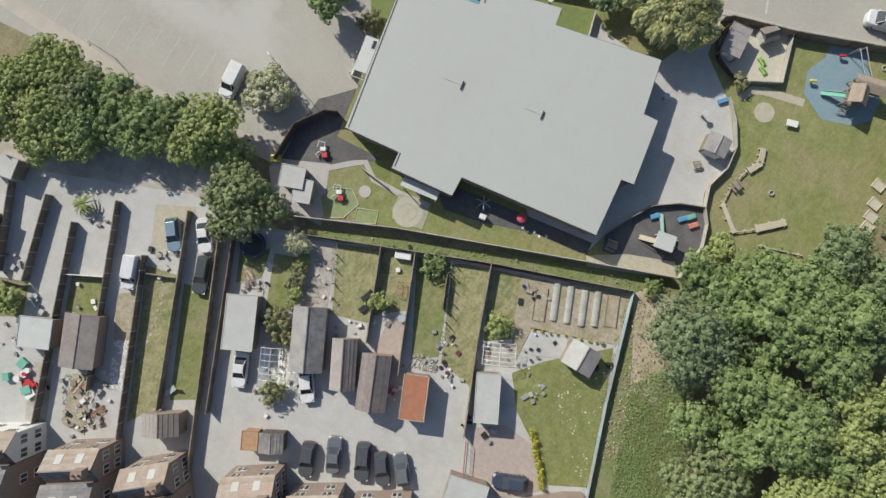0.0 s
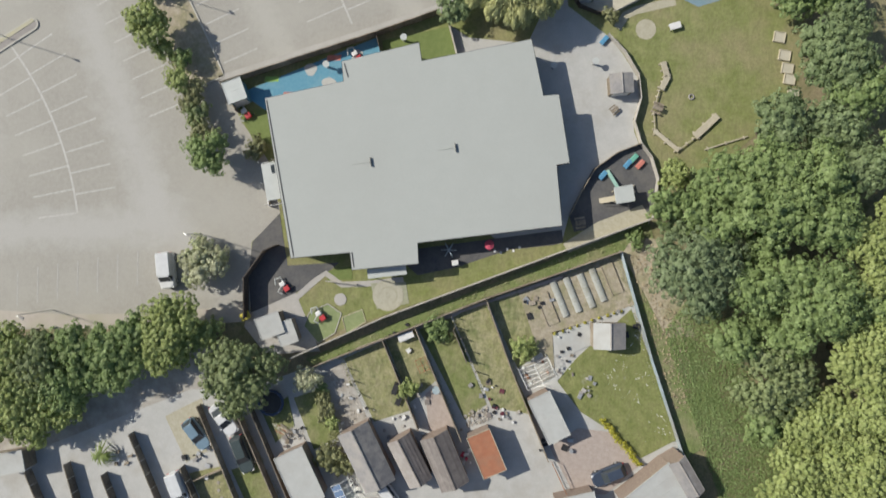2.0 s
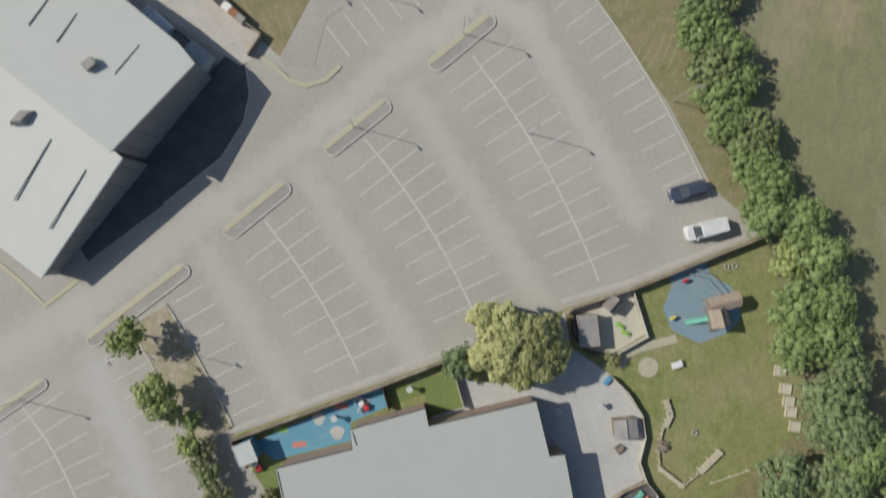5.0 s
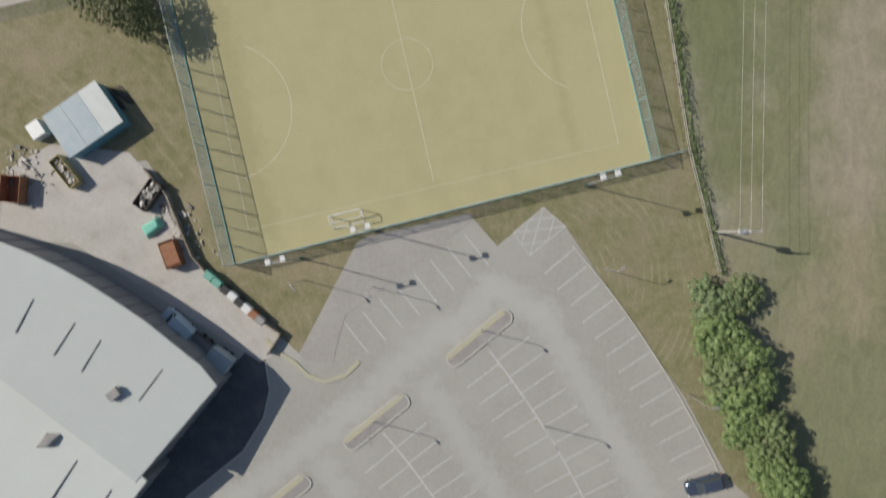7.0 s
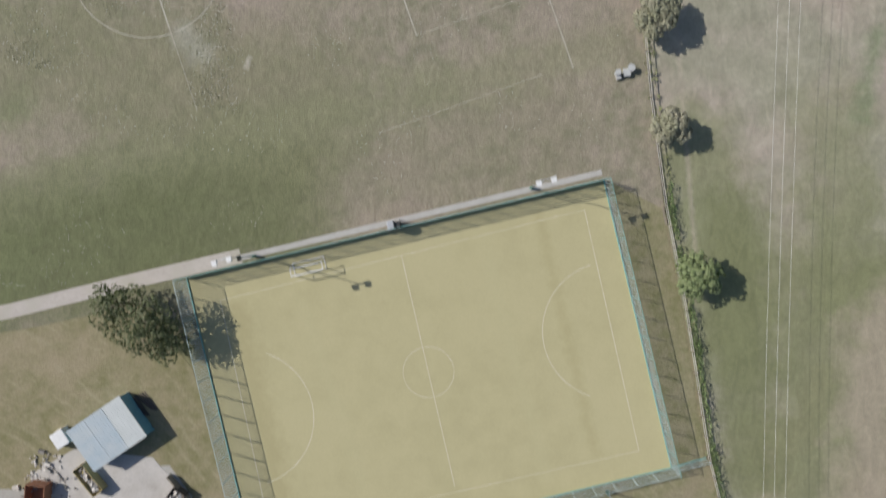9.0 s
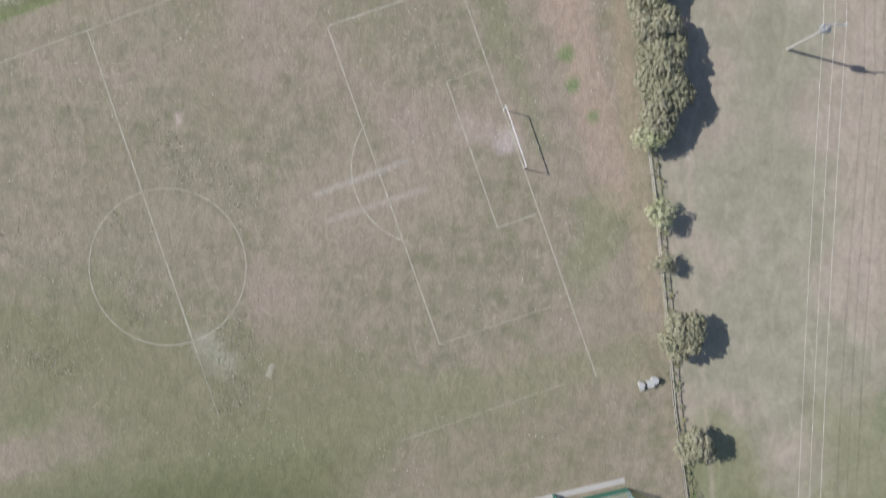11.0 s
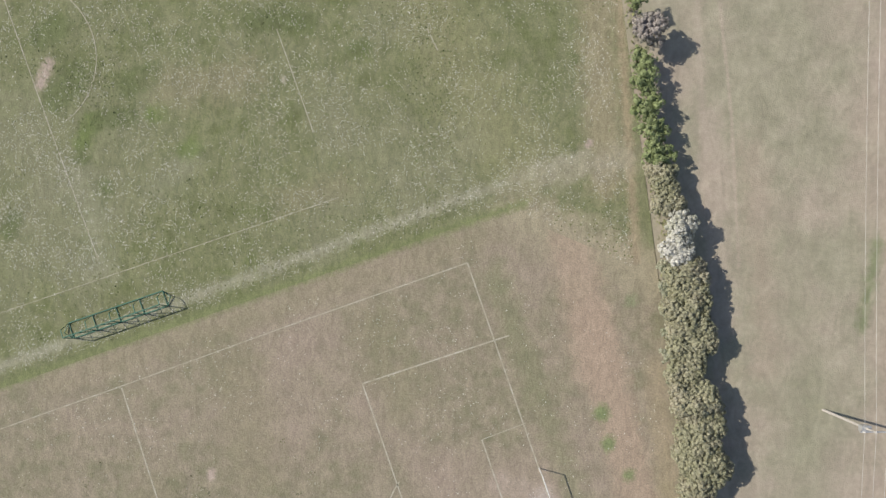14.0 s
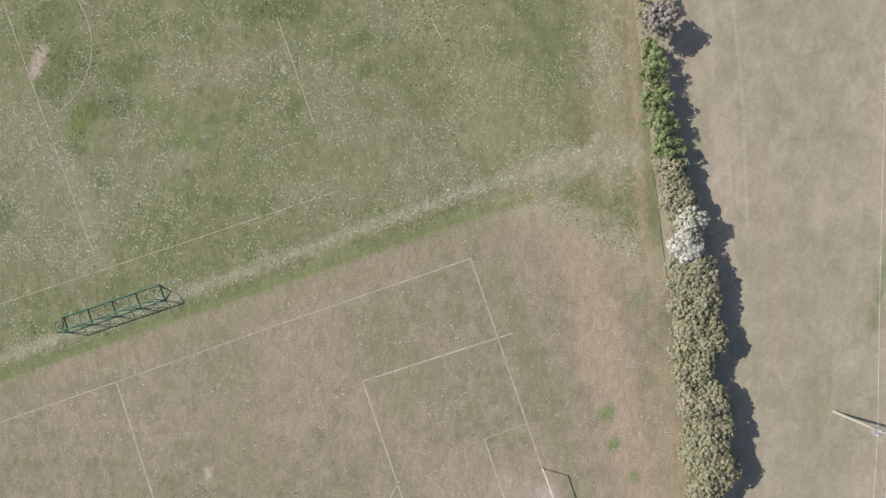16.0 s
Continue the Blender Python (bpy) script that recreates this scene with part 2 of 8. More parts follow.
M_LAWN = mat("lawn", (0.15, 0.18, 0.06), (0.21, 0.225, 0.095), 0.8, 0.95, (0.25, 0.235, 0.13), 0.2, 0.5, 8, mid=0.1, mscale=1.6, fine=0.18, fscale=3.5)
M_TURF = mat("artificial_turf", (0.135, 0.18, 0.055), (0.165, 0.21, 0.07), 1.5, 0.9, bump=0.3)
LANE = (0.425, 0.412, 0.378)
M_ASPHALT = mat("bleached_asphalt", (0.322, 0.308, 0.28), (0.362, 0.347, 0.314), 2.0, 0.9, (0.38, 0.366, 0.332), 0.08, 0.15, 30, fine=0.05, fscale=8, streaks=[
    (-3, 86, 2, 91.5, 3, 2, LANE, 0.9), (2, 91.5, 8, 88, 3, 2, LANE, 0.9), (8, 88, 22, 64, 3, 2, LANE, 0.8), (-16, 76, -4, 86.5, 3, 2, LANE, 0.8), (-6, 79, 10, 53, 3, 2, LANE, 0.7), (-30, 65, -16, 76, 3, 2, LANE, 0.8), (-19, 69, -5, 46, 3, 2, LANE, 0.7), (-47, 52, -30, 65, 4, 2, LANE, 0.8), (-31, 59, -21, 41, 3, 2, LANE, 0.7), (-60, 45, -47, 52, 4, 3, LANE, 0.8), (-45, 45, -36, 22, 4, 3, (0.42, 0.41, 0.39), 0.9), (-36, 22, -28, 12, 4, 3, (0.42, 0.41, 0.39), 0.8), (-60, 17, -36, 19, 4, 2.5, (0.42, 0.41, 0.39), 0.9), (-58, 40, -57, 18, 4, 3, (0.42, 0.41, 0.39), 0.7), (-24, 84, -16, 92, 3, 2, LANE, 0.5)])
M_CONCRETE = mat("pale_concrete", (0.385, 0.37, 0.35), (0.43, 0.415, 0.395), 0.9, 0.9, (0.36, 0.34, 0.315), 0.25, 0.2, 20, fine=0.06, fscale=6, lo3=0.5, hi3=0.75)
# rubber floors, a dark road, and shade painted beside the nursery
M_DARKPLAY = mat("dark_rubber_and_ground", (0.085, 0.085, 0.09), (0.11, 0.11, 0.115), 3, 0.9, (0.14, 0.135, 0.13), 0.4)
M_BLUEPLAY = mat("blue_rubber_paving", (0.095, 0.27, 0.385), (0.12, 0.30, 0.415), 3, 0.85, (0.16, 0.32, 0.41), 0.5)
M_SAND = mat("sand", (0.37, 0.345, 0.26), (0.43, 0.405, 0.325), 1.5, 0.95, fine=0.08)
# the third band is a darker one running inside the west fence
M_PITCH = mat("sand_dressed_turf", (0.385, 0.35, 0.195), (0.42, 0.38, 0.215), 0.3, 0.95, (0.425, 0.385, 0.22), 0.05, 0.2, 12, fine=0.04, fscale=4, streaks=[(-24, 127, -16, 103, 1.5, 1.5, (0.42, 0.385, 0.22), 0.5), (-2, 136, 6, 106, 1.5, 1.5, (0.42, 0.385, 0.22), 0.5), (-32, 126, -26, 99, 3, 2, (0.31, 0.275, 0.14), 0.5), (5, 138, 12, 109, 1.2, 1.2, (0.345, 0.31, 0.16), 0.5)])
M_BRICKPAVE = mat("red_block_paving", (0.35, 0.295, 0.265), (0.41, 0.35, 0.32), 2, 0.9, fine=0.06, fscale=8)
M_SOIL = mat("bare_soil", (0.31, 0.27, 0.20), (0.385, 0.34, 0.27), 1.2, 0.95, (0.24, 0.23, 0.13), 0.5, fine=0.2, fscale=3.5)
M_LINE = mat("worn_line_paint", (0.53, 0.52, 0.50), (0.385, 0.375, 0.355), 3, 0.8, bump=0)
M_FADED = mat("worn_away_line_paint", (0.43, 0.42, 0.40), (0.345, 0.335, 0.32), 2, 0.85, bump=0)
M_CHALK = mat("faded_chalk_line", (0.45, 0.43, 0.37), (0.29, 0.27, 0.20), 0.9, 0.95, bump=0)
M_PLINE = mat("pitch_line_paint", (0.58, 0.55, 0.42), (0.47, 0.43, 0.29), 1.0, 0.9, bump=0)
M_PATH = mat("pinkish_gravel", (0.40, 0.36, 0.32), (0.47, 0.43, 0.39), 1.2, 0.95, (0.36, 0.34, 0.27), 0.3)
M_ASPHALT2 = mat("older_asphalt", (0.265, 0.245, 0.235), (0.31, 0.29, 0.275), 2, 0.9, (0.335, 0.315, 0.30), 0.2, 0.2, 20)
M_PAVE = mat("worn_pavement_asphalt", (0.315, 0.293, 0.272), (0.36, 0.338, 0.312), 2, 0.9, (0.38, 0.355, 0.33), 0.2, 0.2, 20, fine=0.05, fscale=6)
M_KERB = mat("kerb_concrete", (0.40, 0.385, 0.345), (0.46, 0.445, 0.40), 2, 0.9)
M_YKERB = mat("yellow_painted_kerb", (0.44, 0.41, 0.28), (0.40, 0.38, 0.30), 2, 0.85)
M_ROOF = mat("white_roof_membrane", (0.465, 0.485, 0.465), (0.485, 0.505, 0.485), 0.5, 0.75, (0.46, 0.477, 0.457), 0.1, 0.05, fine=0.02)
M_TRIM = mat("dark_roof_trim", (0.05, 0.055, 0.06), (0.08, 0.08, 0.085), 2, 0.5)
M_WALL = mat("brick_wall", (0.235, 0.18, 0.15), (0.30, 0.24, 0.20), 4, 0.9, bump=0.3)
M_CLAD = mat("grey_cladding", (0.35, 0.36, 0.37), (0.42, 0.43, 0.44), 1, 0.5, metal=0.3)
M_GREYROOF = mat("grey_roof_sheet", (0.22, 0.215, 0.22), (0.29, 0.28, 0.28), 1.5, 0.85, (0.33, 0.31, 0.29), 0.5)
M_BROWNROOF = mat("brown_tile", (0.14, 0.12, 0.115), (0.19, 0.165, 0.155), 2, 0.85, (0.22, 0.195, 0.18), 0.6, rand=0.15)
# slate; also colours the shaded front slope of some tan-roofed wings
M_SLATE = mat("slate_and_shaded_slope", (0.13, 0.13, 0.14), (0.19, 0.185, 0.19), 2, 0.8, (0.25, 0.24, 0.23), 0.5, rand=0.15)
M_REDROOF = mat("red_roof", (0.32, 0.13, 0.075), (0.38, 0.165, 0.095), 1.5, 0.85, (0.29, 0.16, 0.105), 0.6)
M_WHITEROOF = mat("pale_felt_roof", (0.41, 0.42, 0.41), (0.45, 0.46, 0.45), 1, 0.85, (0.39, 0.385, 0.37), 0.4)
M_BLUEROOF = mat("pale_blue_sheet", (0.32, 0.385, 0.425), (0.375, 0.43, 0.465), 0.8, 0.7, (0.42, 0.45, 0.455), 0.3, metal=0.1)
M_WOOD = mat("weathered_timber", (0.17, 0.14, 0.105), (0.26, 0.22, 0.17), 3, 0.9, (0.32, 0.28, 0.23), 0.5, rand=0.2)
M_NEWWOOD = mat("pale_play_timber", (0.40, 0.36, 0.27), (0.47, 0.43, 0.34), 3, 0.85, rand=0.12)
M_CREOSOTE = mat("dark_stained_timber", (0.06, 0.05, 0.045), (0.10, 0.08, 0.065), 3, 0.9, rand=0.2)
M_DARKWOOD = mat("brown_stained_timber", (0.12, 0.10, 0.08), (0.18, 0.155, 0.125), 3, 0.9, (0.24, 0.21, 0.17), 0.5, rand=0.2)
M_WHITE = mat("white_paint", (0.62, 0.62, 0.61), (0.70, 0.70, 0.69), 2, 0.5, bump=0.05)
M_BLUEPAINT = mat("faded_blue_fence_paint", (0.27, 0.35, 0.40), (0.36, 0.41, 0.44), 0.6, 0.8, (0.29, 0.28, 0.255), 0.12, rand=0.12)
M_TEAL = mat("pale_teal_rail", (0.16, 0.34, 0.31), (0.20, 0.39, 0.36), 2, 0.5, bump=0.02)
M_GREENMETAL = mat("green_coated_steel", (0.03, 0.13, 0.09), (0.05, 0.17, 0.12), 2, 0.5, bump=0.02)
M_MESH = mat("grey_green_weld_mesh", (0.38, 0.46, 0.46), (0.44, 0.52, 0.51), 2, 0.5, bump=0.02)
M_STEEL = mat("galvanised_steel", (0.42, 0.43, 0.44), (0.52, 0.53, 0.54), 3, 0.45, metal=0.5, bump=0.05)
M_BLACK = mat("black_plastic", (0.02, 0.02, 0.022), (0.035, 0.035, 0.037), 3, 0.5, bump=0.05)
M_RUBBER = mat("tyre_rubber", (0.018, 0.018, 0.018), (0.03, 0.03, 0.03), 6, 0.85, bump=0.1)
M_GLASS = mat("dark_glazing", (0.045, 0.055, 0.06), (0.06, 0.07, 0.08), 2, 0.12, bump=0)
M_BARK = mat("bark", (0.10, 0.08, 0.06), (0.17, 0.14, 0.11), 6, 0.95, bump=0.5)
M_RED = mat("red_plastic", (0.50, 0.04, 0.05), (0.42, 0.03, 0.04), 2, 0.5, bump=0.03)
M_GREENP = mat("green_plastic", (0.13, 0.37, 0.29), (0.16, 0.42, 0.33), 2, 0.5, bump=0.03)
M_BLUEP = mat("blue_plastic", (0.09, 0.26, 0.43), (0.11, 0.30, 0.47), 2, 0.5, bump=0.03)
M_YELLOWP = mat("yellow_plastic", (0.60, 0.48, 0.06), (0.66, 0.55, 0.10), 2, 0.5, bump=0.03)
M_RUST = mat("rusty_steel", (0.25, 0.11, 0.06), (0.33, 0.16, 0.09), 2, 0.9, bump=0.2)

M_POLE = mat("bleached_pole_wood", (0.38, 0.36, 0.33), (0.48, 0.46, 0.43), 4, 0.9)
M_WIRE = mat("aluminium_cable", (0.55, 0.55, 0.52), (0.62, 0.62, 0.6), 3, 0.5, bump=0)
M_BLUEWALL = mat("teal_wall_paint", (0.10, 0.24, 0.31), (0.13, 0.29, 0.36), 1.5, 0.6)
M_PALEROOF = mat("pale_roof_sheet", (0.44, 0.465, 0.455), (0.49, 0.515, 0.505), 0.8, 0.5)
M_RUBBLE = mat("mixed_rubble", (0.36, 0.33, 0.29), (0.52, 0.50, 0.47), 1.3, 0.95, (0.22, 0.18, 0.14), 0.7, island=0.5)
M_TURQ = mat("turquoise_sheet", (0.16, 0.48, 0.37), (0.20, 0.54, 0.42), 2, 0.6)
M_DIGGER = mat("dull_yellow_paint", (0.36, 0.29, 0.13), (0.42, 0.34, 0.16), 3, 0.6)
M_GREENBIN = mat("faded_green_plastic", (0.12, 0.33, 0.26), (0.16, 0.38, 0.31), 2, 0.6)

M_DRYLAWN = mat("dry_lawn", (0.215, 0.22, 0.10), (0.305, 0.285, 0.17), 0.8, 0.95, (0.15, 0.172, 0.072), 0.42, 0.5, 8, lo3=0.52, hi3=0.66, mid=0.16, mscale=1.6, fine=0.22, fscale=3.5)
M_LAWN2 = mat("daisy_lawn", (0.16, 0.185, 0.06), (0.215, 0.225, 0.09), 0.8, 0.95, (0.33, 0.325, 0.25), 0.3, 0.5, 8, lo3=0.6, hi3=0.75, mid=0.1, mscale=1.6, fine=0.18, fscale=3.5)
M_BANK = mat("ivy_bank", (0.14, 0.185, 0.065), (0.185, 0.22, 0.085), 1.5, 0.95, (0.25, 0.23, 0.14), 0.2, 0.8, 5, fine=0.18, fscale=3.5)
M_CONCRETE2 = mat("stained_concrete", (0.34, 0.32, 0.29), (0.44, 0.42, 0.39), 1.0, 0.9, (0.28, 0.25, 0.21), 0.4)
M_PALEBROWN = mat("pale_brown_tile", (0.30, 0.275, 0.262), (0.36, 0.335, 0.32), 2, 0.85, (0.26, 0.235, 0.22), 0.6, rand=0.1)
# tone of the sunlit rear slopes of the terrace roofs
M_TANROOF = mat("sunlit_tan_tile", (0.29, 0.245, 0.21), (0.36, 0.32, 0.285), 1.5, 0.85, (0.30, 0.22, 0.165), 0.5, rand=0.1)
M_ORANGEWOOD = mat("orange_brown_boards", (0.33, 0.20, 0.11), (0.40, 0.265, 0.155), 2, 0.85, rand=0.1)

M_LAWN3 = mat("rough_mown_lawn", (0.17, 0.195, 0.065), (0.225, 0.238, 0.10), 0.6, 0.95, (0.26, 0.235, 0.13), 0.13, 0.5, 8, mid=0.1, mscale=1.6, fine=0.15, fscale=3)
M_YARDC = mat("sun_bleached_concrete", (0.41, 0.41, 0.40), (0.455, 0.455, 0.445), 0.7, 0.9, (0.375, 0.36, 0.335), 0.22, 0.2, 20, fine=0.06, fscale=6, lo3=0.52, hi3=0.72)
M_WORKS = mat("dusty_yard_concrete", (0.425, 0.40, 0.37), (0.49, 0.465, 0.43), 0.6, 0.9, (0.33, 0.30, 0.265), 0.3, 0.2, 15, fine=0.08, fscale=4, lo3=0.5, hi3=0.75)
M_DUSKROOF = mat("worn_grey_brown_tile", (0.19, 0.17, 0.162), (0.24, 0.215, 0.205), 2, 0.85, (0.27, 0.25, 0.235), 0.5, rand=0.1)
M_FLEECE = mat("grey_fleece", (0.33, 0.345, 0.325), (0.39, 0.40, 0.38), 3, 0.9, (0.28, 0.28, 0.24), 0.8)
M_ROOF2 = mat("white_roof_felt", (0.382, 0.40, 0.385), (0.395, 0.413, 0.398), 0.5, 0.75, (0.378, 0.393, 0.378), 0.1, 0.05, fine=0.02)
M_PIT = mat("pale_play_sand", (0.44, 0.42, 0.345), (0.50, 0.475, 0.40), 1.5, 0.95, fine=0.06)
M_HEXTURF = mat("faded_turf", (0.20, 0.245, 0.115), (0.245, 0.285, 0.145), 1.5, 0.95, fine=0.1)
M_LIME = mat("lime_rubber_patch", (0.24, 0.42, 0.10), (0.28, 0.46, 0.13), 2, 0.8)
M_PINKSOIL = mat("bleached_dry_earth", (0.385, 0.335, 0.255), (0.45, 0.395, 0.305), 1.0, 0.95, (0.27, 0.26, 0.15), 0.3, 0.5, 6, fine=0.15, fscale=4)
M_DARKCLAD = mat("grey_clad_wall", (0.22, 0.22, 0.235), (0.26, 0.26, 0.275), 1.0, 0.6)
M_VERGE = mat("mown_verge_grass", (0.175, 0.17, 0.08), (0.245, 0.225, 0.13), 0.7, 0.95, (0.255, 0.215, 0.14), 0.12, 0.6, 6, fine=0.15, fscale=3, rings=(7.5, 91.5, 1.05, (0.34, 0.305, 0.20), 0.45))
M_VERGE2 = mat("dry_mown_grass", (0.165, 0.155, 0.07), (0.25, 0.22, 0.13), 0.6, 0.95, (0.28, 0.235, 0.15), 0.12, 0.6, 6, fine=0.15, fscale=3, rings=(-95.6, 64.0, 1.5, (0.34, 0.305, 0.20), 0.35))
M_ROUGH = mat("rough_verge_grass", (0.165, 0.162, 0.075), (0.23, 0.208, 0.12), 0.8, 0.95, (0.25, 0.225, 0.14), 0.2, 0.6, 6, fine=0.2, fscale=4)
M_RAKED = mat("raked_sand", (0.37, 0.355, 0.29), (0.42, 0.405, 0.335), 1.5, 0.95, fine=0.06, rings=(-6.9, 11.5, 0.8, (0.31, 0.305, 0.235), 0.7))
M_BLUEPLAY2 = mat("faded_blue_rubber", (0.165, 0.26, 0.315), (0.195, 0.285, 0.335), 2, 0.85, (0.23, 0.285, 0.32), 0.6)
M_SAND2 = mat("pale_gravel", (0.285, 0.295, 0.21), (0.33, 0.335, 0.255), 2, 0.95, fine=0.1)
M_PICKET = mat("silvered_picket_wood", (0.36, 0.34, 0.30), (0.45, 0.43, 0.39), 3, 0.9, rand=0.1)
M_WOODROOF = mat("brown_roof_boards", (0.27, 0.22, 0.175), (0.33, 0.275, 0.225), 2, 0.9, rand=0.1)
M_GREENP2 = mat("pale_green_plastic", (0.25, 0.42, 0.36), (0.30, 0.48, 0.42), 2, 0.5, bump=0.02)
M_REDFADE = mat("faded_red_plastic", (0.48, 0.16, 0.13), (0.54, 0.21, 0.17), 2, 0.6, bump=0.02)
M_PINK = mat("pink_red_cloth", (0.50, 0.07, 0.12), (0.56, 0.10, 0.15), 2, 0.9)
M_NAVY = mat("navy_plastic", (0.03, 0.05, 0.10), (0.05, 0.075, 0.14), 2, 0.6)
M_MAROON = mat("maroon_sheet", (0.10, 0.025, 0.04), (0.14, 0.04, 0.055), 2, 0.7)
M_DRYLEAF = mat("dead_stems", (0.30, 0.24, 0.15), (0.40, 0.33, 0.23), 2, 0.95, bump=0, island=0.3)
M_DAISY = mat("white_petals", (0.55, 0.55, 0.49), (0.68, 0.68, 0.62), 2, 0.8, bump=0, island=0.2)
M_WEED = mat("dull_weeds", (0.175, 0.178, 0.10), (0.21, 0.205, 0.125), 2, 0.95, bump=0, island=0.3)
M_TUFT = mat("green_tufts", (0.118, 0.142, 0.056), (0.15, 0.168, 0.075), 1, 0.95, bump=0, island=0.25)


def leaf(name, a, b, c):
    return mat(name, a, b, 0.5, 0.6, c, 0.35, 0.0, island=0.22, trans=0.3)


LEAVES = {
    "g": leaf("green_leaves", (0.208, 0.285, 0.106), (0.27, 0.355, 0.142), (0.23, 0.31, 0.126)),
    "d": leaf("dull_green_leaves", (0.19, 0.255, 0.12), (0.245, 0.31, 0.155), (0.21, 0.28, 0.135)),
    "y": leaf("yellow_green_leaves", (0.305, 0.37, 0.13), (0.38, 0.435, 0.175), (0.34, 0.40, 0.15)),
    "b": leaf("blue_green_leaves", (0.185, 0.245, 0.125), (0.24, 0.30, 0.165), (0.205, 0.27, 0.14)),
    "s": leaf("dark_sparse_leaves", (0.10, 0.125, 0.05), (0.15, 0.17, 0.075), (0.12, 0.14, 0.06)),
    "m": leaf("pale_scrub_leaves", (0.35, 0.37, 0.27), (0.43, 0.44, 0.34), (0.30, 0.33, 0.22)),
    "v": leaf("climber_leaves", (0.13, 0.185, 0.065), (0.18, 0.235, 0.09), (0.15, 0.205, 0.075)),
    "o": leaf("olive_leaves", (0.25, 0.265, 0.12), (0.31, 0.315, 0.165), (0.275, 0.285, 0.15)),
    "w": leaf("white_blossom", (0.55, 0.55, 0.51), (0.66, 0.66, 0.62), (0.42, 0.43, 0.35)),
    "c": leaf("cream_blossom", (0.46, 0.47, 0.30), (0.55, 0.56, 0.40), (0.36, 0.40, 0.21)),
    "l": leaf("willow_leaves", (0.42, 0.435, 0.195), (0.50, 0.505, 0.26), (0.45, 0.465, 0.225)),
    "k": leaf("grey_pink_blossom", (0.34, 0.31, 0.29), (0.42, 0.385, 0.365), (0.26, 0.255, 0.19)),
    "h": leaf("dull_hedge_leaves", (0.30, 0.305, 0.195), (0.38, 0.375, 0.26), (0.40, 0.375, 0.285)),
    "j": leaf("green_hedge_leaves", (0.21, 0.265, 0.115), (0.275, 0.325, 0.155), (0.24, 0.29, 0.14)),
    "q": leaf("golden_leaves", (0.42, 0.40, 0.05), (0.52, 0.49, 0.08), (0.46, 0.44, 0.06)),
    "p": leaf("spiky_leaves", (0.17, 0.23, 0.06), (0.23, 0.29, 0.09), (0.19, 0.25, 0.07)),
}
M_PANE = bpy.data.materials.new("clear_glass")
M_PANE.use_nodes = True
_b = M_PANE.node_tree.nodes["Principled BSDF"]
_b.inputs["Transmission Weight"].default_value, _b.inputs["Roughness"].default_value, _b.inputs["Base Color"].default_value = 1.0, 0.05, (0.92, 0.95, 0.94, 1)
LEAF_WORDS = {"b": "dark blue-green", "s": "thin-leaved dark", "m": "pale grey-green", "g": "mid-green", "d": "dull dark green", "y": "bright yellow-green", "o": "olive green", "w": "white-blossomed", "c": "cream-flowered", "l": "pale drooping willow-green", "k": "greyish pink-blossomed", "p": "spiky light green", "q": "golden yellow", "h": "dull olive", "j": "olive green"}


# ---- mesh helpers ----
class Shape:
    """Collects boxes, prisms and tubes into one mesh."""

    def __init__(self):
        self.v, self.f = [], []

    def add(self, v, f):
        o = len(self.v)
        self.v += [tuple(p) for p in v]
        self.f += [tuple(i + o for i in q) for q in f]
        return self

    def box(self, x0, x1, y0, y1, z0, z1, m=None):
        v = [Vector(p) for p in ((x0, y0, z0), (x1, y0, z0), (x1, y1, z0), (x0, y1, z0), (x0, y0, z1), (x1, y0, z1), (x1, y1, z1), (x0, y1, z1))]
        if m:
            v = [m @ p for p in v]
        return self.add(v, [(3, 2, 1, 0), (4, 5, 6, 7), (0, 1, 5, 4), (1, 2, 6, 5), (2, 3, 7, 6), (3, 0, 4, 7)])

    def prism(self, pts, z0, z1, top=None):
        """An upright prism on an outline; top: another outline for its upper rim."""
        if sum(a[0] * b[1] - b[0] * a[1] for a, b in zip(pts, pts[1:] + pts[:1])) < 0:
            pts, top = pts[::-1], top[::-1] if top else None
        k = len(pts)
        v = [(*p, z0) for p in pts] + [(*p, z1) for p in (top or pts)]
        return self.add(v, [tuple(range(k))[::-1], tuple(range(k, 2 * k))] + [(i, (i + 1) % k, k + (i + 1) % k, k + i) for i in range(k)])

    def tube(self, path, r, sides=6, r1=None):
        path = [Vector(p) for p in path]
        k = len(path)
        v, f = [], []
        for i, p in enumerate(path):
            d = (path[min(i + 1, k - 1)] - path[max(i - 1, 0)]).normalized()
            q = d.to_track_quat("Z", "Y")
            rr = r + ((r if r1 is None else r1) - r) * i / max(1, k - 1)
            v += [p + q @ Vector((rr * math.cos(a), rr * math.sin(a), 0)) for a in (2 * math.pi * j / sides for j in range(sides))]
        for i in range(k - 1):
            f += [(i * sides + j, i * sides + (j + 1) % sides, (i + 1) * sides + (j + 1) % sides, (i + 1) * sides + j) for j in range(sides)]
        f += [tuple(range(sides))[::-1], tuple(range((k - 1) * sides, k * sides))]
        return self.add(v, f)

    def ribbon(self, pts, width, z0, z1, closed=False):
        """A flat band of a width along a line, with a thickness."""
        p = [Vector((*q, 0)) for q in pts]
        k = len(p)
        left, right = [], []
        for i in range(k):
            a = p[i - 1] if i or closed else p[i]
            b = p[(i + 1) % k] if i < k - 1 or closed else p[i]
            d = (b - a).normalized()
            nrm = Vector((-d.y, d.x, 0)) * width / 2
            left.append(p[i] + nrm)
            right.append(p[i] - nrm)
        for i in range(k if closed else k - 1):
            j = (i + 1) % k
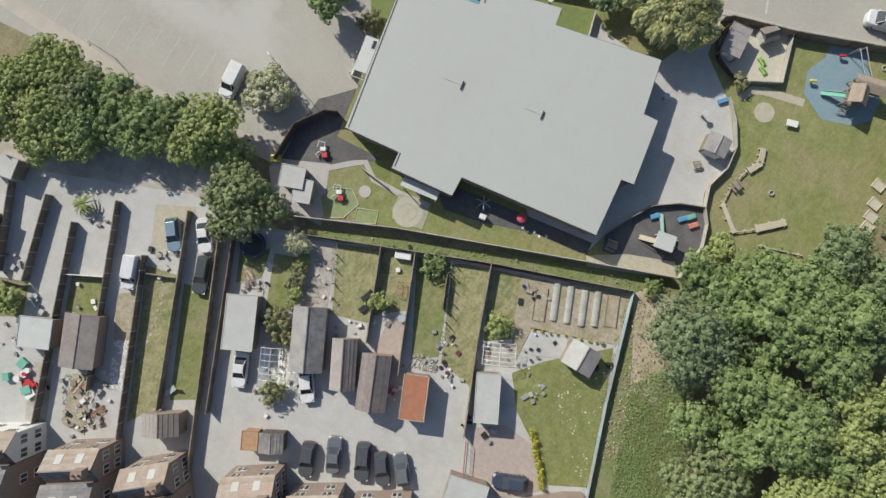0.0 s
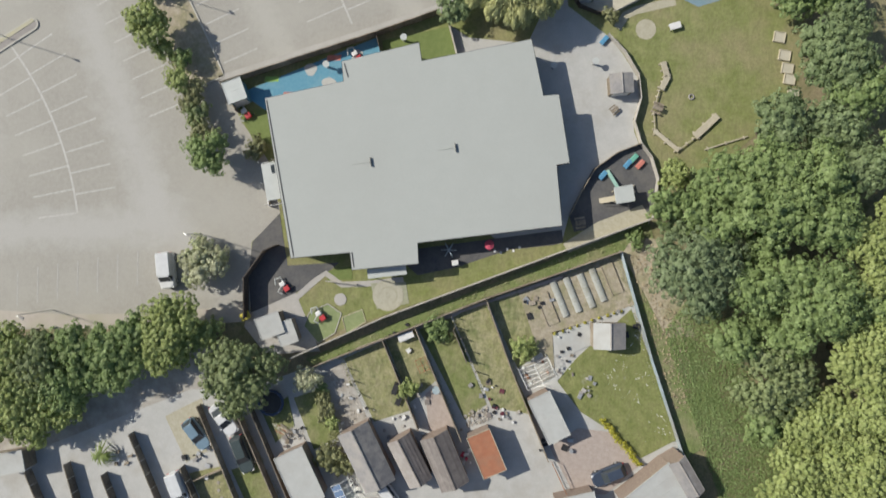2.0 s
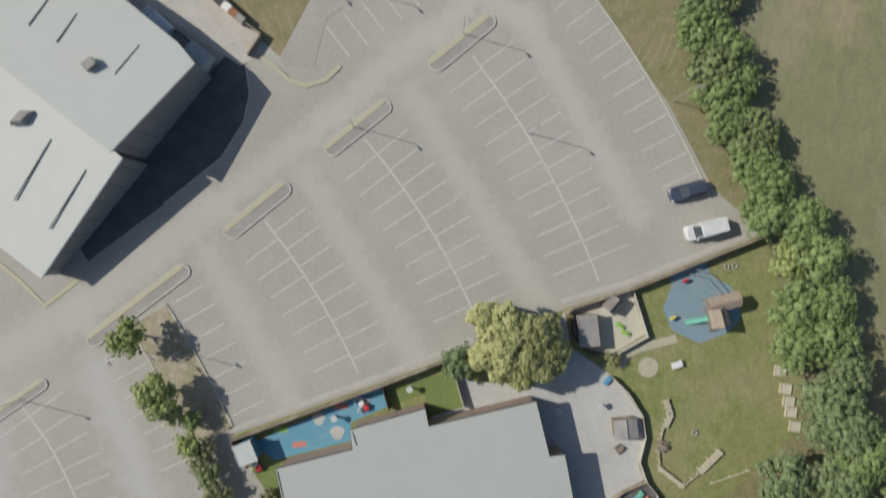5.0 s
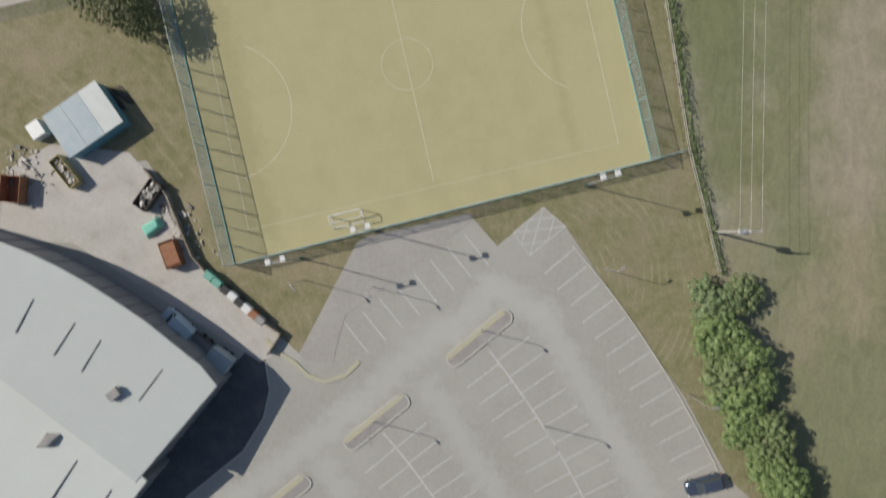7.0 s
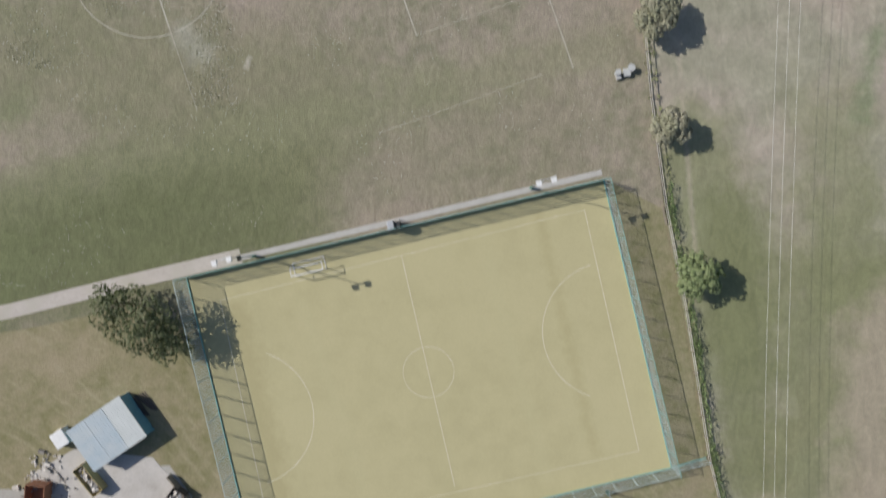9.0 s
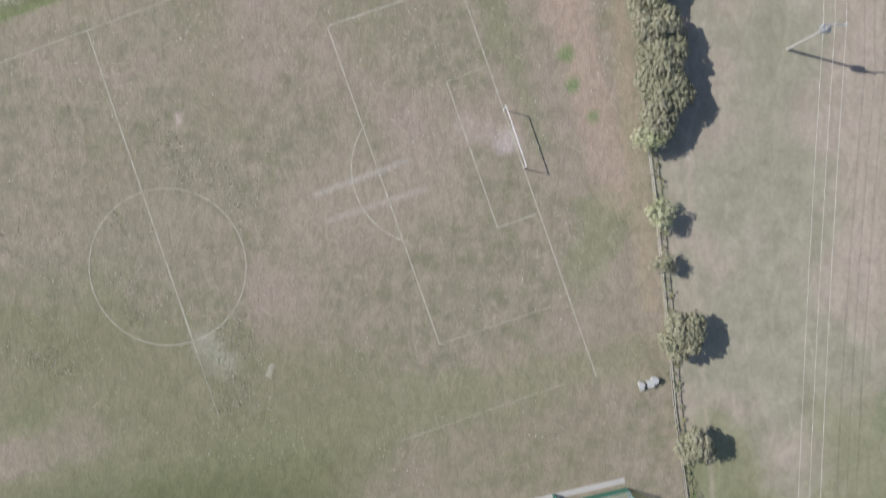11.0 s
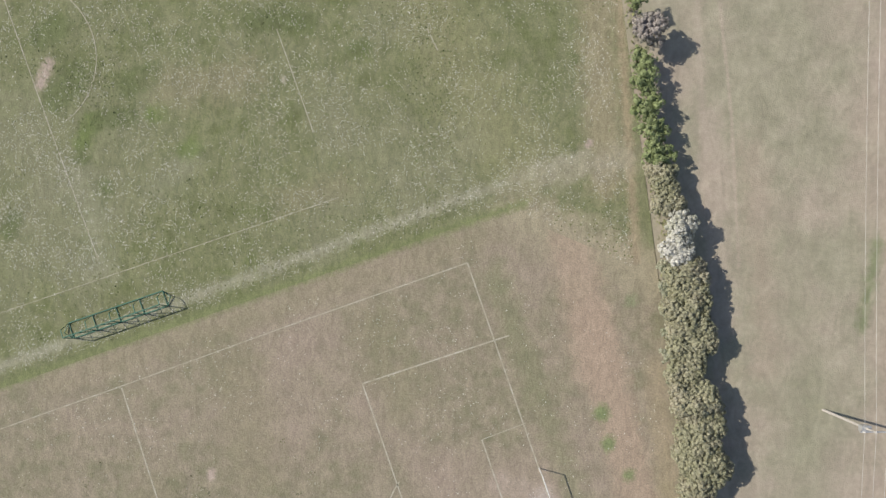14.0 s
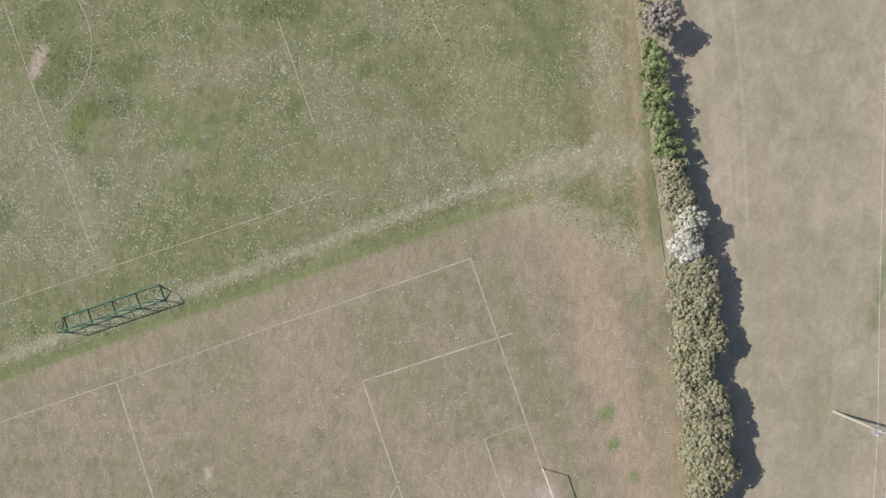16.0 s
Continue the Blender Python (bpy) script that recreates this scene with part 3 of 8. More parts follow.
            self.prism([(right[i].x, right[i].y), (right[j].x, right[j].y), (left[j].x, left[j].y), (left[i].x, left[i].y)], z0, z1)
        return self

    def mesh(self, name):
        me = bpy.data.meshes.new(name)
        me.from_pydata(self.v, [], self.f)
        me.update()
        return me


def part(name, shape, material, parent=None, label="", m=None):
    me = shape if isinstance(shape, bpy.types.Mesh) else shape.mesh(name)
    if not me.materials:
        me.materials.append(material)
    ob = new(name, me)
    if parent:
        ob.parent = parent
    if m:
        ob.matrix_basis = m
    if label:
        ob["label"] = label
    return ob


def thing(name, label, category, group="", m=None):
    ob = new(name)
    ob.empty_display_size = 0.3
    if m:
        ob.matrix_basis = m
    return tagged(ob, label, category, group)


def structure(name, shape, material, label=""):
    return tagged(part(name, shape, material), label, "", "", "structure")


def slab(name, pts, z, material, label, thick=0.3):
    return structure(name, Shape().prism(pts, z - thick, z), material, label)


def arc(cx, cy, r, a0, a1, n=16):
    return [(cx + r * math.cos(radians(a0 + (a1 - a0) * i / n)), cy + r * math.sin(radians(a0 + (a1 - a0) * i / n))) for i in range(n + 1)]


def inset(pts, d):
    """The outline moved inwards by d."""
    area = sum(a[0] * b[1] - b[0] * a[1] for a, b in zip(pts, pts[1:] + pts[:1]))
    sgn, k, out = (1 if area > 0 else -1), len(pts), []
    for i in range(k):
        a, b, c = (Vector(pts[j % k]) for j in (i - 1, i, i + 1))
        n1, n2 = (b - a).normalized(), (c - b).normalized()
        p, q = Vector((-n1.y, n1.x)) * sgn, Vector((-n2.y, n2.x)) * sgn
        m = (p + q) / max(0.3, 1 + p.dot(q))
        out.append(tuple(b + m * d))
    return out


def bevelled(ob, w=0.03, seg=2):
    md = ob.modifiers.new("bevel", "BEVEL")
    md.width, md.segments, md.limit_method = w, seg, "ANGLE"
    return ob


# ---- ground and surfaces ----
structure("ground", Shape().box(-2500, 2500, -2500, 2500, -1, 0), M_GRASS, "rough dry grassland running to the horizon")
slab("pasture", [(29, 50), (90, 50), (140, 400), (6, 400), (7.5, 243.8), (13.4, 200.2), (17.3, 163.4), (20.3, 139.2), (25, 115), (29.6, 93.4), (37, 66)], 0.02, M_PASTURE, "pale dry grazed pasture with worn tracks")
slab("playing_field", [(-160, 145), (-65, 120), (-33, 127), (12, 136), (21, 137), (17.3, 163.4), (13.4, 200.2), (12, 211.1), (-6.5, 218.7), (-66.2, 197.3), (-160, 165)], 0.02, M_FIELD, "dry worn playing field grass with bare patches")
slab("meadow", [(-160, 165), (-66.2, 197.3), (-6.5, 218.7), (12, 211.1), (7.5, 243.8), (5, 400), (-160, 400)], 0.02, M_MEADOW, "green meadow grass dotted with white flowers")
slab("car_park", [(-75.0, 3.0), (-54.5, 5.3), (-40.8, 6.8), (-24.4, 8.1), (-23.6, 9.1), (-23.8, 17.4), (-20.4, 20.9), (-21.9, 27.1), (-25.5, 31.9), (-28.0, 36.7), (-9.8, 43.2), (-2.2, 46.1), (6.8, 49.4), (13.4, 52.6), (21.4, 55.2), (37.7, 61.8)] + [(31.3, 67.3), (25.6, 77.9), (17.9, 88.7), (10.9, 99.0), (8.2, 101.3), (4.5, 98.2), (2.5, 96.6), (-1.0, 100.6), (-14.8, 97.1), (-22.1, 83.4), (-24.2, 85.2), (-29.7, 90.1), (-35.3, 95.8), (-38.0, 103.5), (-40.7, 107.3), (-48.4, 107.0), (-59.0, 104.2), (-101.1, 106.5)] + [(-140, 40)], 0.04, M_ASPHALT, "bleached pale grey asphalt car park")
structure("footpath", Shape().ribbon([(-68.3, 7.2), (-54.6, 7.0), (-46.3, 6.8), (-37.4, 7.2), (-24.4, 8.6)], 1.9, -0.2, 0.055), M_PATH, "pinkish gravel footpath beside a car park")
structure("footpath", Shape().ribbon([(-74.6, 123.4), (-60.5, 126.5), (-46.4, 129.9), (-31.5, 133.3)], 1.8, -0.2, 0.05), M_PATH, "pale grey path to a pitch gate")
slab("verge", [(-14.8, 97.1), (-22.1, 83.4), (-24.2, 85.2), (-29.7, 91.2), (-30.4, 94.3)], 0.06, M_VERGE2, "dry mown grass verge")
slab("verge", [(0.4, 100.3), (8.2, 101.3), (10.9, 99.0), (17.9, 88.7), (25.6, 77.9), (31.3, 67.3), (35.2, 60.2), (31.9, 73.7), (27.3, 82.2), (26.9, 87.8), (29.1, 92.0), (28.2, 99.7), (26.0, 108.0), (22.3, 106.6), (9.8, 103.2)], 0.03, M_VERGE, "dry grass verge with curved mowing marks")
slab("verge", [(-100.6, 118.4), (-58.5, 124.3), (-42.1, 127.7), (-40.4, 122.8), (-37.7, 119.4), (-33.0, 104.1), (-30.4, 94.3), (-32.5, 92.2), (-36.0, 96.5), (-38.0, 103.1), (-40.9, 106.2), (-42.8, 108.3), (-52.5, 109.4), (-57.9, 106.3), (-59.1, 99.7), (-80.2, 98.1)], 0.03, M_VERGE2, "dry pale mown grass beside a works yard")
slab("verge", [(13.4, 142.3), (20.0, 139.0), (22.6, 126.8), (25.5, 108.4), (22.0, 107.2)], 0.035, M_ROUGH, "rough olive grass between a pitch fence and a hedge")
slab("pavement", [(-14.8, 97.1), (-13.6, 97.8), (-1.0, 100.6), (-0.3, 99.8), (-16.4, 88.0), (-17.2, 85.1), (-17.9, 82.3), (-21.4, 82.3), (-22.1, 83.4)], 0.065, M_PAVE, "older brownish asphalt pavement")


slab("lane", [(-61.9, -2.1), (-46.8, -0.5), (-36.6, 2.8), (-30.9, 5.2), (-24.3, 4.2), (-23.7, -5.4), (-36.0, -7.5), (-46.1, -12.2), (-61.0, -16.6)], 0.025, M_CONCRETE2, "stained concrete back lane under trees")


# ---- car park lines ----
def bay_column(cx, cy, r, s0, s1, right, left):
    """A curved double row of bays on its spine; right and left: first and last angle and number of lines."""
    col = Shape()
    pts = arc(cx, cy, r, s0, s1, 14)
    structure("bay_spine", col.ribbon(pts, 0.24, 0.02, 0.05), M_LINE, "worn white line between rows of bays")
    for (a0, a1, n), sgn in ((right, 1), (left, -1)):
        for i in range(n):
            a = a0 + (a1 - a0) * i / (n - 1)
            c, d = math.cos(radians(a)), math.sin(radians(a))
            structure("bay_line", Shape().ribbon([(cx + (r + sgn * 0.1) * c, cy + (r + sgn * 0.1) * d), (cx + (r + sgn * 5) * c, cy + (r + sgn * 5) * d)], 0.17, 0.02, 0.049), M_LINE, "worn white parking bay line")


bay_column(-82.3, 17.7, 106.6, 38.2, 21.0, (37.3, 22.5, 12), (37.1, 22.5, 11))
bay_column(-74.4, 18.9, 83.0, 41.0, 23.0, (39.3, 23.9, 10), (39.3, 24.1, 9))
bay_column(-91.2, 9.2, 86.2, 38.7, 24.2, (37.6, 25.4, 8), (37.0, 25.8, 7))
bay_column(-88.3, 13.0, 43.7, 38.5, 9.5, (36.5, 12.4, 8), (36.5, 9.4, 8))


def bay_lines(starts, dx, dy, material=M_LINE):
    for x, y in starts:
        structure("bay_line", Shape().ribbon([(x, y), (x + dx, y + dy)], 0.17, 0.02, 0.049), material, "worn white parking bay line")


for i in range(13):
    a = radians(40.4 - 1.25 * i)
    structure("bay_line", Shape().ribbon([(-81 + q * math.cos(a), 17.1 + q * math.sin(a)) for q in (117.3, 121.9)], 0.17, 0.02, 0.049), M_LINE, "worn white parking bay line")
for i in range(7):
    a = radians(30.9 - 0.85 * i)
    structure("bay_line", Shape().ribbon([(-187 + q * math.cos(a), -37.7 + q * math.sin(a)) for q in (176.6, 181)], 0.17, 0.02, 0.049), M_LINE, "worn white parking bay line")
    a = radians(30.2 - 0.87 * i)
    structure("bay_line", Shape().ribbon([(-187 + q * math.cos(a), -37.7 + q * math.sin(a)) for q in (165.5, 170)], 0.17, 0.02, 0.049), M_LINE, "worn white parking bay line")
bay_lines([(-59.3 + 2.42 * i, 7.1 + 0.49 * i) for i in range(10)], -0.1, 4.3, M_FADED)
bay_lines([(-1.5 - 2.13 * i, 98.0 - 1.56 * i) for i in range(8)], 2.9, -3.7)
HATCH = [(8.2, 101.3), (10.9, 99.0), (6.5, 95.4), (4.5, 98.2)]
structure("hatched_bay", Shape().ribbon(HATCH, 0.17, 0.02, 0.049, True), M_LINE, "white outline of a hatched no-parking bay")
h0, h1, h2, h3 = (Vector(p) for p in HATCH)


def in_hatch(u, v):
    return tuple(h0.lerp(h1, u).lerp(h3.lerp(h2, u), v))


for (ua, va), (ub, vb) in (((0.5, 0), (0, 0.5)), ((1, 0), (0, 1)), ((1, 0.5), (0.5, 1)), ((0.5, 0), (1, 0.5)), ((0, 0), (1, 1)), ((0, 0.5), (0.5, 1))):
    structure("hatch_line", Shape().ribbon([in_hatch(ua, va), in_hatch(ub, vb)], 0.12, 0.02, 0.047 + 0.001 * (ub > ua)), M_LINE, "white hatching line of a no-parking bay")


def island(pts, pale=0.36):
    """A kerbed traffic island; pts: its four corners, the first two on the pale pavement side."""
    a, b, c, d = (Vector(p) for p in pts)
    u, v = (b - a).normalized(), (d - a).normalized()
    r = 0.5 * (d - a).length
    ln = (b - a).length
    out = [tuple(a + v * r + u * r + (-u * math.cos(t) + v * math.sin(t)) * r) for t in (math.pi / 2 - math.pi * i / 8 for i in range(9))][::-1]
    out += [tuple(a + v * r + u * (ln - r) + (u * math.cos(t) + v * math.sin(t)) * r) for t in (math.pi / 2 - math.pi * i / 8 for i in range(9))]
    t = thing("traffic_island", "kerbed traffic island with pale edging on asphalt", "traffic island", "car park islands")
    kerb = part("kerb", Shape().ribbon(out, 0.22, -0.1, 0.16, True), M_KERB, t, "pale concrete kerb")
    part("infill", Shape().prism(inset(out, 0.1), -0.1, 0.13), M_ASPHALT2, t, "dark grey asphalt infill")
    e = [tuple(a + v * (2 * r * pale * f) + u * (r * 0.4 + (ln - r * 0.8) * g)) for f, g in ((0.05, 0), (0.05, 1), (1, 1), (1, 0))]
    part("paved_strip", Shape().prism(e, 0.0, 0.165), M_YKERB, t, "pale yellowish paved strip")


island([(-4.2, 82.7), (3.4, 89.0), (4.8, 87.8), (-2.9, 81.3)])
island([(-17.0, 72.3), (-9.3, 78.5), (-8.0, 77.0), (-15.8, 70.9)])
island([(-29.5, 62.1), (-21.8, 68.4), (-20.5, 66.8), (-28.1, 60.7)])
island([(-46.4, 48.8), (-34.1, 58.2), (-33.0, 56.6), (-45.2, 47.4)])
island([(-59.4, 38.3), (-51.4, 43.9), (-50.6, 42.9), (-58.7, 37.2)])

# planted strip between two rows of bays
strip_out = arc(-187, -37.7, 176.0, 31, 25.3, 12) + arc(-187, -37.7, 170.6, 25.3, 31, 12)
structure("planting_strip", Shape().prism(strip_out, -0.2, 0.12), M_SOIL, "bare earth planting strip under trees")
structure("strip_kerb", Shape().ribbon(strip_out, 0.2, -0.1, 0.16, True), M_KERB, "concrete kerb round a planting strip")
structure("kerb", Shape().ribbon(arc(-81, 17.1, 122.2, 40.6, 23.5, 20), 0.16, -0.1, 0.14), M_KERB, "concrete kerb along a car park")
structure("kerb", Shape().ribbon([(-26.3, 85.2), (-24.9, 83.6), (-22.8, 82.3), (-21.1, 80.6), (-19.0, 79.8), (-16.5, 80.5), (-14.7, 82.3)], 0.5, -0.1, 0.14), M_YKERB, "pale yellow painted kerb")
structure("kerb", Shape().ribbon([(-58.1, 59.1), (-53.9, 55.5), (-51.1, 52.7), (-46.5, 56.3)], 0.5, -0.1, 0.1), M_YKERB, "pale yellow painted kerb")
# much darker than the car park surface next to it
slab("service_road", [(-32.4, 79.4), (-27.4, 85.2), (-26.2, 82.3), (-25.8, 78.8), (-26.6, 75.3), (-29.3, 71.0), (-36.5, 65.2), (-45.8, 58.2), (-49.3, 63.9), (-42.1, 67.8)], 0.05, M_DARKPLAY, "dark grey ground beside a hall")
structure("kerb", Shape().ribbon([(-26.3, 82.3), (-25.8, 78.8), (-26.6, 75.3), (-29.3, 71.0), (-36.5, 65.2)], 0.25, -0.1, 0.1), M_KERB, "concrete kerb round a building")

# ---- yellow pitch ----
PITCH = [(-38.2, 130.6), (12.9, 142.4), (21.4, 107.0), (-30.0, 94.4)]
slab("sports_pitch", PITCH, 0.06, M_PITCH, "sand-dressed yellow artificial turf pitch with faded lines")
structure("pavement", Shape().ribbon([(-32.0, 132.95), (12.7, 143.35)], 0.7, -0.1, 0.05), M_CONCRETE, "pale concrete strip outside a pitch fence")


def pitch_line(pts, w=0.1, closed=False):
    structure("pitch_line", Shape().ribbon(pts, w, 0.03, 0.068, closed), M_PLINE, "faded pale pitch marking")


pitch_line([(-34.1, 127.8), (-28.2, 98.7)])
pitch_line([(10.6, 138.8), (17.4, 109.1)])
pitch_line([(-11.8, 133.4), (-5.3, 104.6)])
pitch_line([(-34.1, 127.8), (10.6, 138.8)], 0.07)
pitch_line([(-28.2, 98.7), (17.4, 109.1)], 0.07)
pitch_line(arc(-8.5, 118.9, 3.15, 0, 348, 30), 0.08, True)
pitch_line(arc(-31.2, 113.2, 8.5, 72, -72, 24))
pitch_line(arc(14.0, 124.0, 8.5, 108, 252, 24))

# ---- grass pitch lines ----
def chalk(pts, w=0.16, closed=False):
    structure("chalk_line", Shape().ribbon(pts, w, 0.0, 0.03, closed), M_CHALK, "faded white chalk line on dry grass")


chalk([(-51.7, 197.5), (-39.2, 159.0)])
chalk([(-39.2, 159.0), (-36.6, 151.0)], 0.06)
chalk([(-23.1, 198.1), (-9.8, 160.0)])
chalk([(-23.1, 198.1), (-5.7, 203.9)])
chalk([(-9.8, 160.0), (4.3, 164.8)], 0.07)
chalk([(-10.7, 212.5), (9.2, 156)])
chalk([(-8.9, 191.5), (-2.8, 174.1)])
chalk([(-8.9, 191.5), (-3.7, 193.5)], 0.07)
chalk([(-2.8, 174.1), (1.8, 175.7)])
chalk(arc(-42.6, 169.4, 9.5, 0, 348, 40), 0.12, True)
chalk(arc(-11.2, 181.2, 9.15, 145, 255, 16))
chalk([(-72.9, 189.8), (-66.2, 192.5), (-51.7, 197.7), (-32.6, 204.7)], 0.1)
chalk([(-32.6, 204.7), (-10.7, 212.5)], 0.12)
chalk([(-14.5, 148.2), (5.4, 155.2)], 0.06)
chalk([(-72, 262), (-65.3, 242.2), (-60.2, 228.0), (-54.5, 212.7)], 0.09)
chalk(arc(-64.2, 236.5, 9.4, -50, 90, 24), 0.09)
chalk([(-33.4, 240.1), (-29.0, 227.9)], 0.09)
chalk([(-15.6, 240.3), (-14.3, 237.7)], 0.1)
chalk([(-66.2, 206.3), (-26.0, 220.2)], 0.06)

# ---- trees ----
def crown_mesh(name, rng, r, h, kind):
    """Leaves in clumps on the lobes of a crown."""
    lobes = int(6 + (3.4 if kind == "l" else 1.8) * r)
    i = np.arange(lobes)
    ang = i * 2.39996 + rng.uniform(0, 6.28) + rng.normal(scale=0.25, size=lobes)
    rad = np.sqrt((i + 0.4) / lobes) * r * 0.68 * rng.uniform(0.78, 1.14, lobes)
    lr = r * rng.uniform(0.3, 0.42, lobes) * (0.72 if kind == "l" else 1)
    top = np.maximum(h * (0.96 - 0.36 * (rad / r) ** 2) * rng.uniform(0.88, 1.04, lobes) - lr * 0.85, lr * 0.4)
    centre = np.stack([np.cos(ang) * rad, np.sin(ang) * rad, top], 1)
    # rounded clumps of leaves set apart on the outer face of the lobes, with dark gaps between
    gap = (0.62 if kind in "gdb" else 0.4 if kind in "wks" else 0.33 if kind == "h" else 0.43 if kind == "y" else 0.5) if r > 2 else 0.26 + 0.13 * r
    clumps = int((11.0 if kind == "l" else 24.0) * (r / gap) ** 2) + 14
    k = rng.choice(lobes, clumps, p=lr ** 2 / (lr ** 2).sum())
    d = rng.normal(size=(clumps, 3))
    d[:, 2] = np.abs(d[:, 2]) * 0.9 + 0.05
    d /= np.linalg.norm(d, axis=1)[:, None]
    cp = centre[k] + d * (lr[k] * rng.uniform(0.8, 1.14, clumps))[:, None] * (1, 1, 0.9)
    inner = (np.linalg.norm((cp[:, None] - centre[None]) / (1, 1, 0.9), axis=2) < lr[None] * 0.82).any(1)
    under = (np.hypot(cp[:, None, 0] - centre[None, :, 0], cp[:, None, 1] - centre[None, :, 1]) < lr[None] * 0.8) & (centre[None, :, 2] > cp[:, None, 2])
    inner |= under.any(1)
    cp, d = cp[~inner], d[~inner]
    if kind != "l":
        apart, keep = gap * (0.9 if kind == "h" else 1.0 if kind in "cwkm" else 1.2), np.ones(len(cp), bool)
        for i in range(len(cp)):
            if keep[i]:
                near = np.linalg.norm(cp - cp[i], axis=1) < apart
                near[:i + 1] = False
                keep &= ~near
        cp, d = cp[keep], d[keep]
    cr = gap * rng.uniform(0.55, 1.0, len(cp)) if kind == "l" else gap * rng.uniform(0.6, 0.92, len(cp))
    size = {"l": 0.15, "p": 0.3, "q": 0.12}.get(kind, 0.19) * (1 if r > 2 else 0.75)
    per = 64 if kind == "l" else 30 if kind in "wk" else 24 if kind == "h" else 34 if kind == "y" else 14 if kind == "s" else 42
    n = per * len(cp)
    k = np.repeat(np.arange(len(cp)), per)
    q = rng.normal(size=(n, 3)) + d[k] * 0.9
    q /= np.linalg.norm(q, axis=1)[:, None]
    p = cp[k] + q * (cr[k] * rng.uniform(0.6, 1.0, n))[:, None] * (1, 1, 0.75)
    if kind == "l":
        p[:, 2] -= rng.uniform(0, 0.25, n) * h * (np.hypot(p[:, 0], p[:, 1]) / r) ** 2
    p[:, 2] = np.maximum(p[:, 2], 0.08)
    nm = q * 0.8 + d[k] * 0.4 + rng.normal(scale=0.28, size=(n, 3)) + (0, 0, 0.15)
    size = np.full(n, size)
    # large shaded leaves inside the lobes
    m = int((8 if kind == "s" else 55) * lobes * (1 + (lr.mean() / 0.9) ** 2))
    k = rng.integers(0, lobes, m)
    q = rng.normal(size=(m, 3))
    q[:, 2] = np.abs(q[:, 2])
    q /= np.linalg.norm(q, axis=1)[:, None]
    c = centre[k] + q * (lr[k] * rng.uniform(0.5, 0.76, m))[:, None] * (1, 1, 0.85)
    c[:, 2] = np.maximum(c[:, 2], 0.06)
    p, nm = np.concatenate([p, c]), np.concatenate([nm, q + rng.normal(scale=0.35, size=(m, 3)) + (0, 0, 0.3)])
    size = np.concatenate([size, np.full(m, min(0.42, 0.13 * r + 0.06))])
    n += m
    nm /= np.linalg.norm(nm, axis=1)[:, None]
    u = np.cross(nm, rng.normal(size=(n, 3)))
    if kind == "l":
        # hanging leaves, pointing out and down
        u = np.stack([p[:, 0], p[:, 1], -0.8 * np.hypot(p[:, 0], p[:, 1])], 1) + rng.normal(scale=0.3 * r, size=(n, 3))
        nm = np.cross(u, np.cross(nm, u))
        nm /= np.linalg.norm(nm, axis=1)[:, None]
    u /= np.linalg.norm(u, axis=1)[:, None]
    v = np.cross(nm, u)
    s = (size * rng.uniform(0.6, 1.35, n))[:, None]
    long = 3.2 if kind == "l" else 1.3
    verts = np.stack([p - u * s * long * 0.5, p + v * s * 0.45 + nm * s * 0.1, p + u * s * long * 0.5, p - v * s * 0.45 + nm * s * 0.1], 1).reshape(-1, 3)
    me = bpy.data.meshes.new(name)
    me.vertices.add(4 * n)
    me.vertices.foreach_set("co", verts.ravel())
    me.loops.add(4 * n)
    me.loops.foreach_set("vertex_index", np.arange(4 * n))
    me.polygons.add(n)
    me.polygons.foreach_set("loop_start", np.arange(0, 4 * n, 4))
    me.update(calc_edges=True)
    return me


TREE_COUNT = [0]


def tree(kind, x, y, r, h):
    r *= 1.08
    TREE_COUNT[0] += 1
    rng = np.random.default_rng(TREE_COUNT[0])
    word = "shrub" if h < 3.2 else "tree"
    where = "in a field hedge" if y > 90 else "on open ground"
    t = thing(word, f"{LEAF_WORDS[kind]} {'low rounded' if h < 3.2 else 'spreading broadleaf'} {word} {where}", word, m=pose(x, y, 0))
    s = Shape()
    tr = 0.05 + 0.025 * h
    s.tube([(0, 0, -0.1), (0.05 * h * 0.3, 0, h * 0.3), (0, 0.03 * h, h * 0.55)], tr, 7, tr * 0.55)
    for i in range(5):
        a = rng.uniform(0, 6.28)
        q = r * rng.uniform(0.4, 0.65)
        s.tube([(0, 0, h * 0.25), (q * 0.5 * math.cos(a), q * 0.5 * math.sin(a), h * 0.42), (q * math.cos(a), q * math.sin(a), h * 0.58)], tr * 0.5, 5, tr * 0.15)
    part("trunk", s, M_BARK, t)
    part("crown", crown_mesh("crown", rng, r, h, kind), LEAVES[kind], t)


tree('d', 43.2, 39.9, 4.0, 9.0)
tree('d', 37.4, 33.0, 3.7, 8.0)
tree('d', 43.4, 33.0, 3.8, 8.0)
tree('g', 31.6, 26.2, 4.0, 8.0)
tree('g', 35.6, 27.8, 4.0, 9.0)
tree('g', 40.2, 26.5, 4.4, 10.0)
tree('g', 37.2, 22.8, 4.4, 10.0)
tree('g', 42.1, 21.9, 3.7, 10.0)
tree('g', 33.6, 22.9, 3.7, 9.5)
tree('b', 28.3, 16.0, 5.3, 9.0)
tree('g', 34.5, 14.2, 3.2, 9.0)
tree('g', 41.5, 13.0, 5.1, 10.0)
tree('g', 38.5, 15.4, 2.6, 9.0)
tree('j', 37.9, 3.6, 4.8, 7.0)
tree('g', 33.0, 7.9, 2.9, 7.0)
tree('g', 39.1, 9.0, 2.8, 8.0)
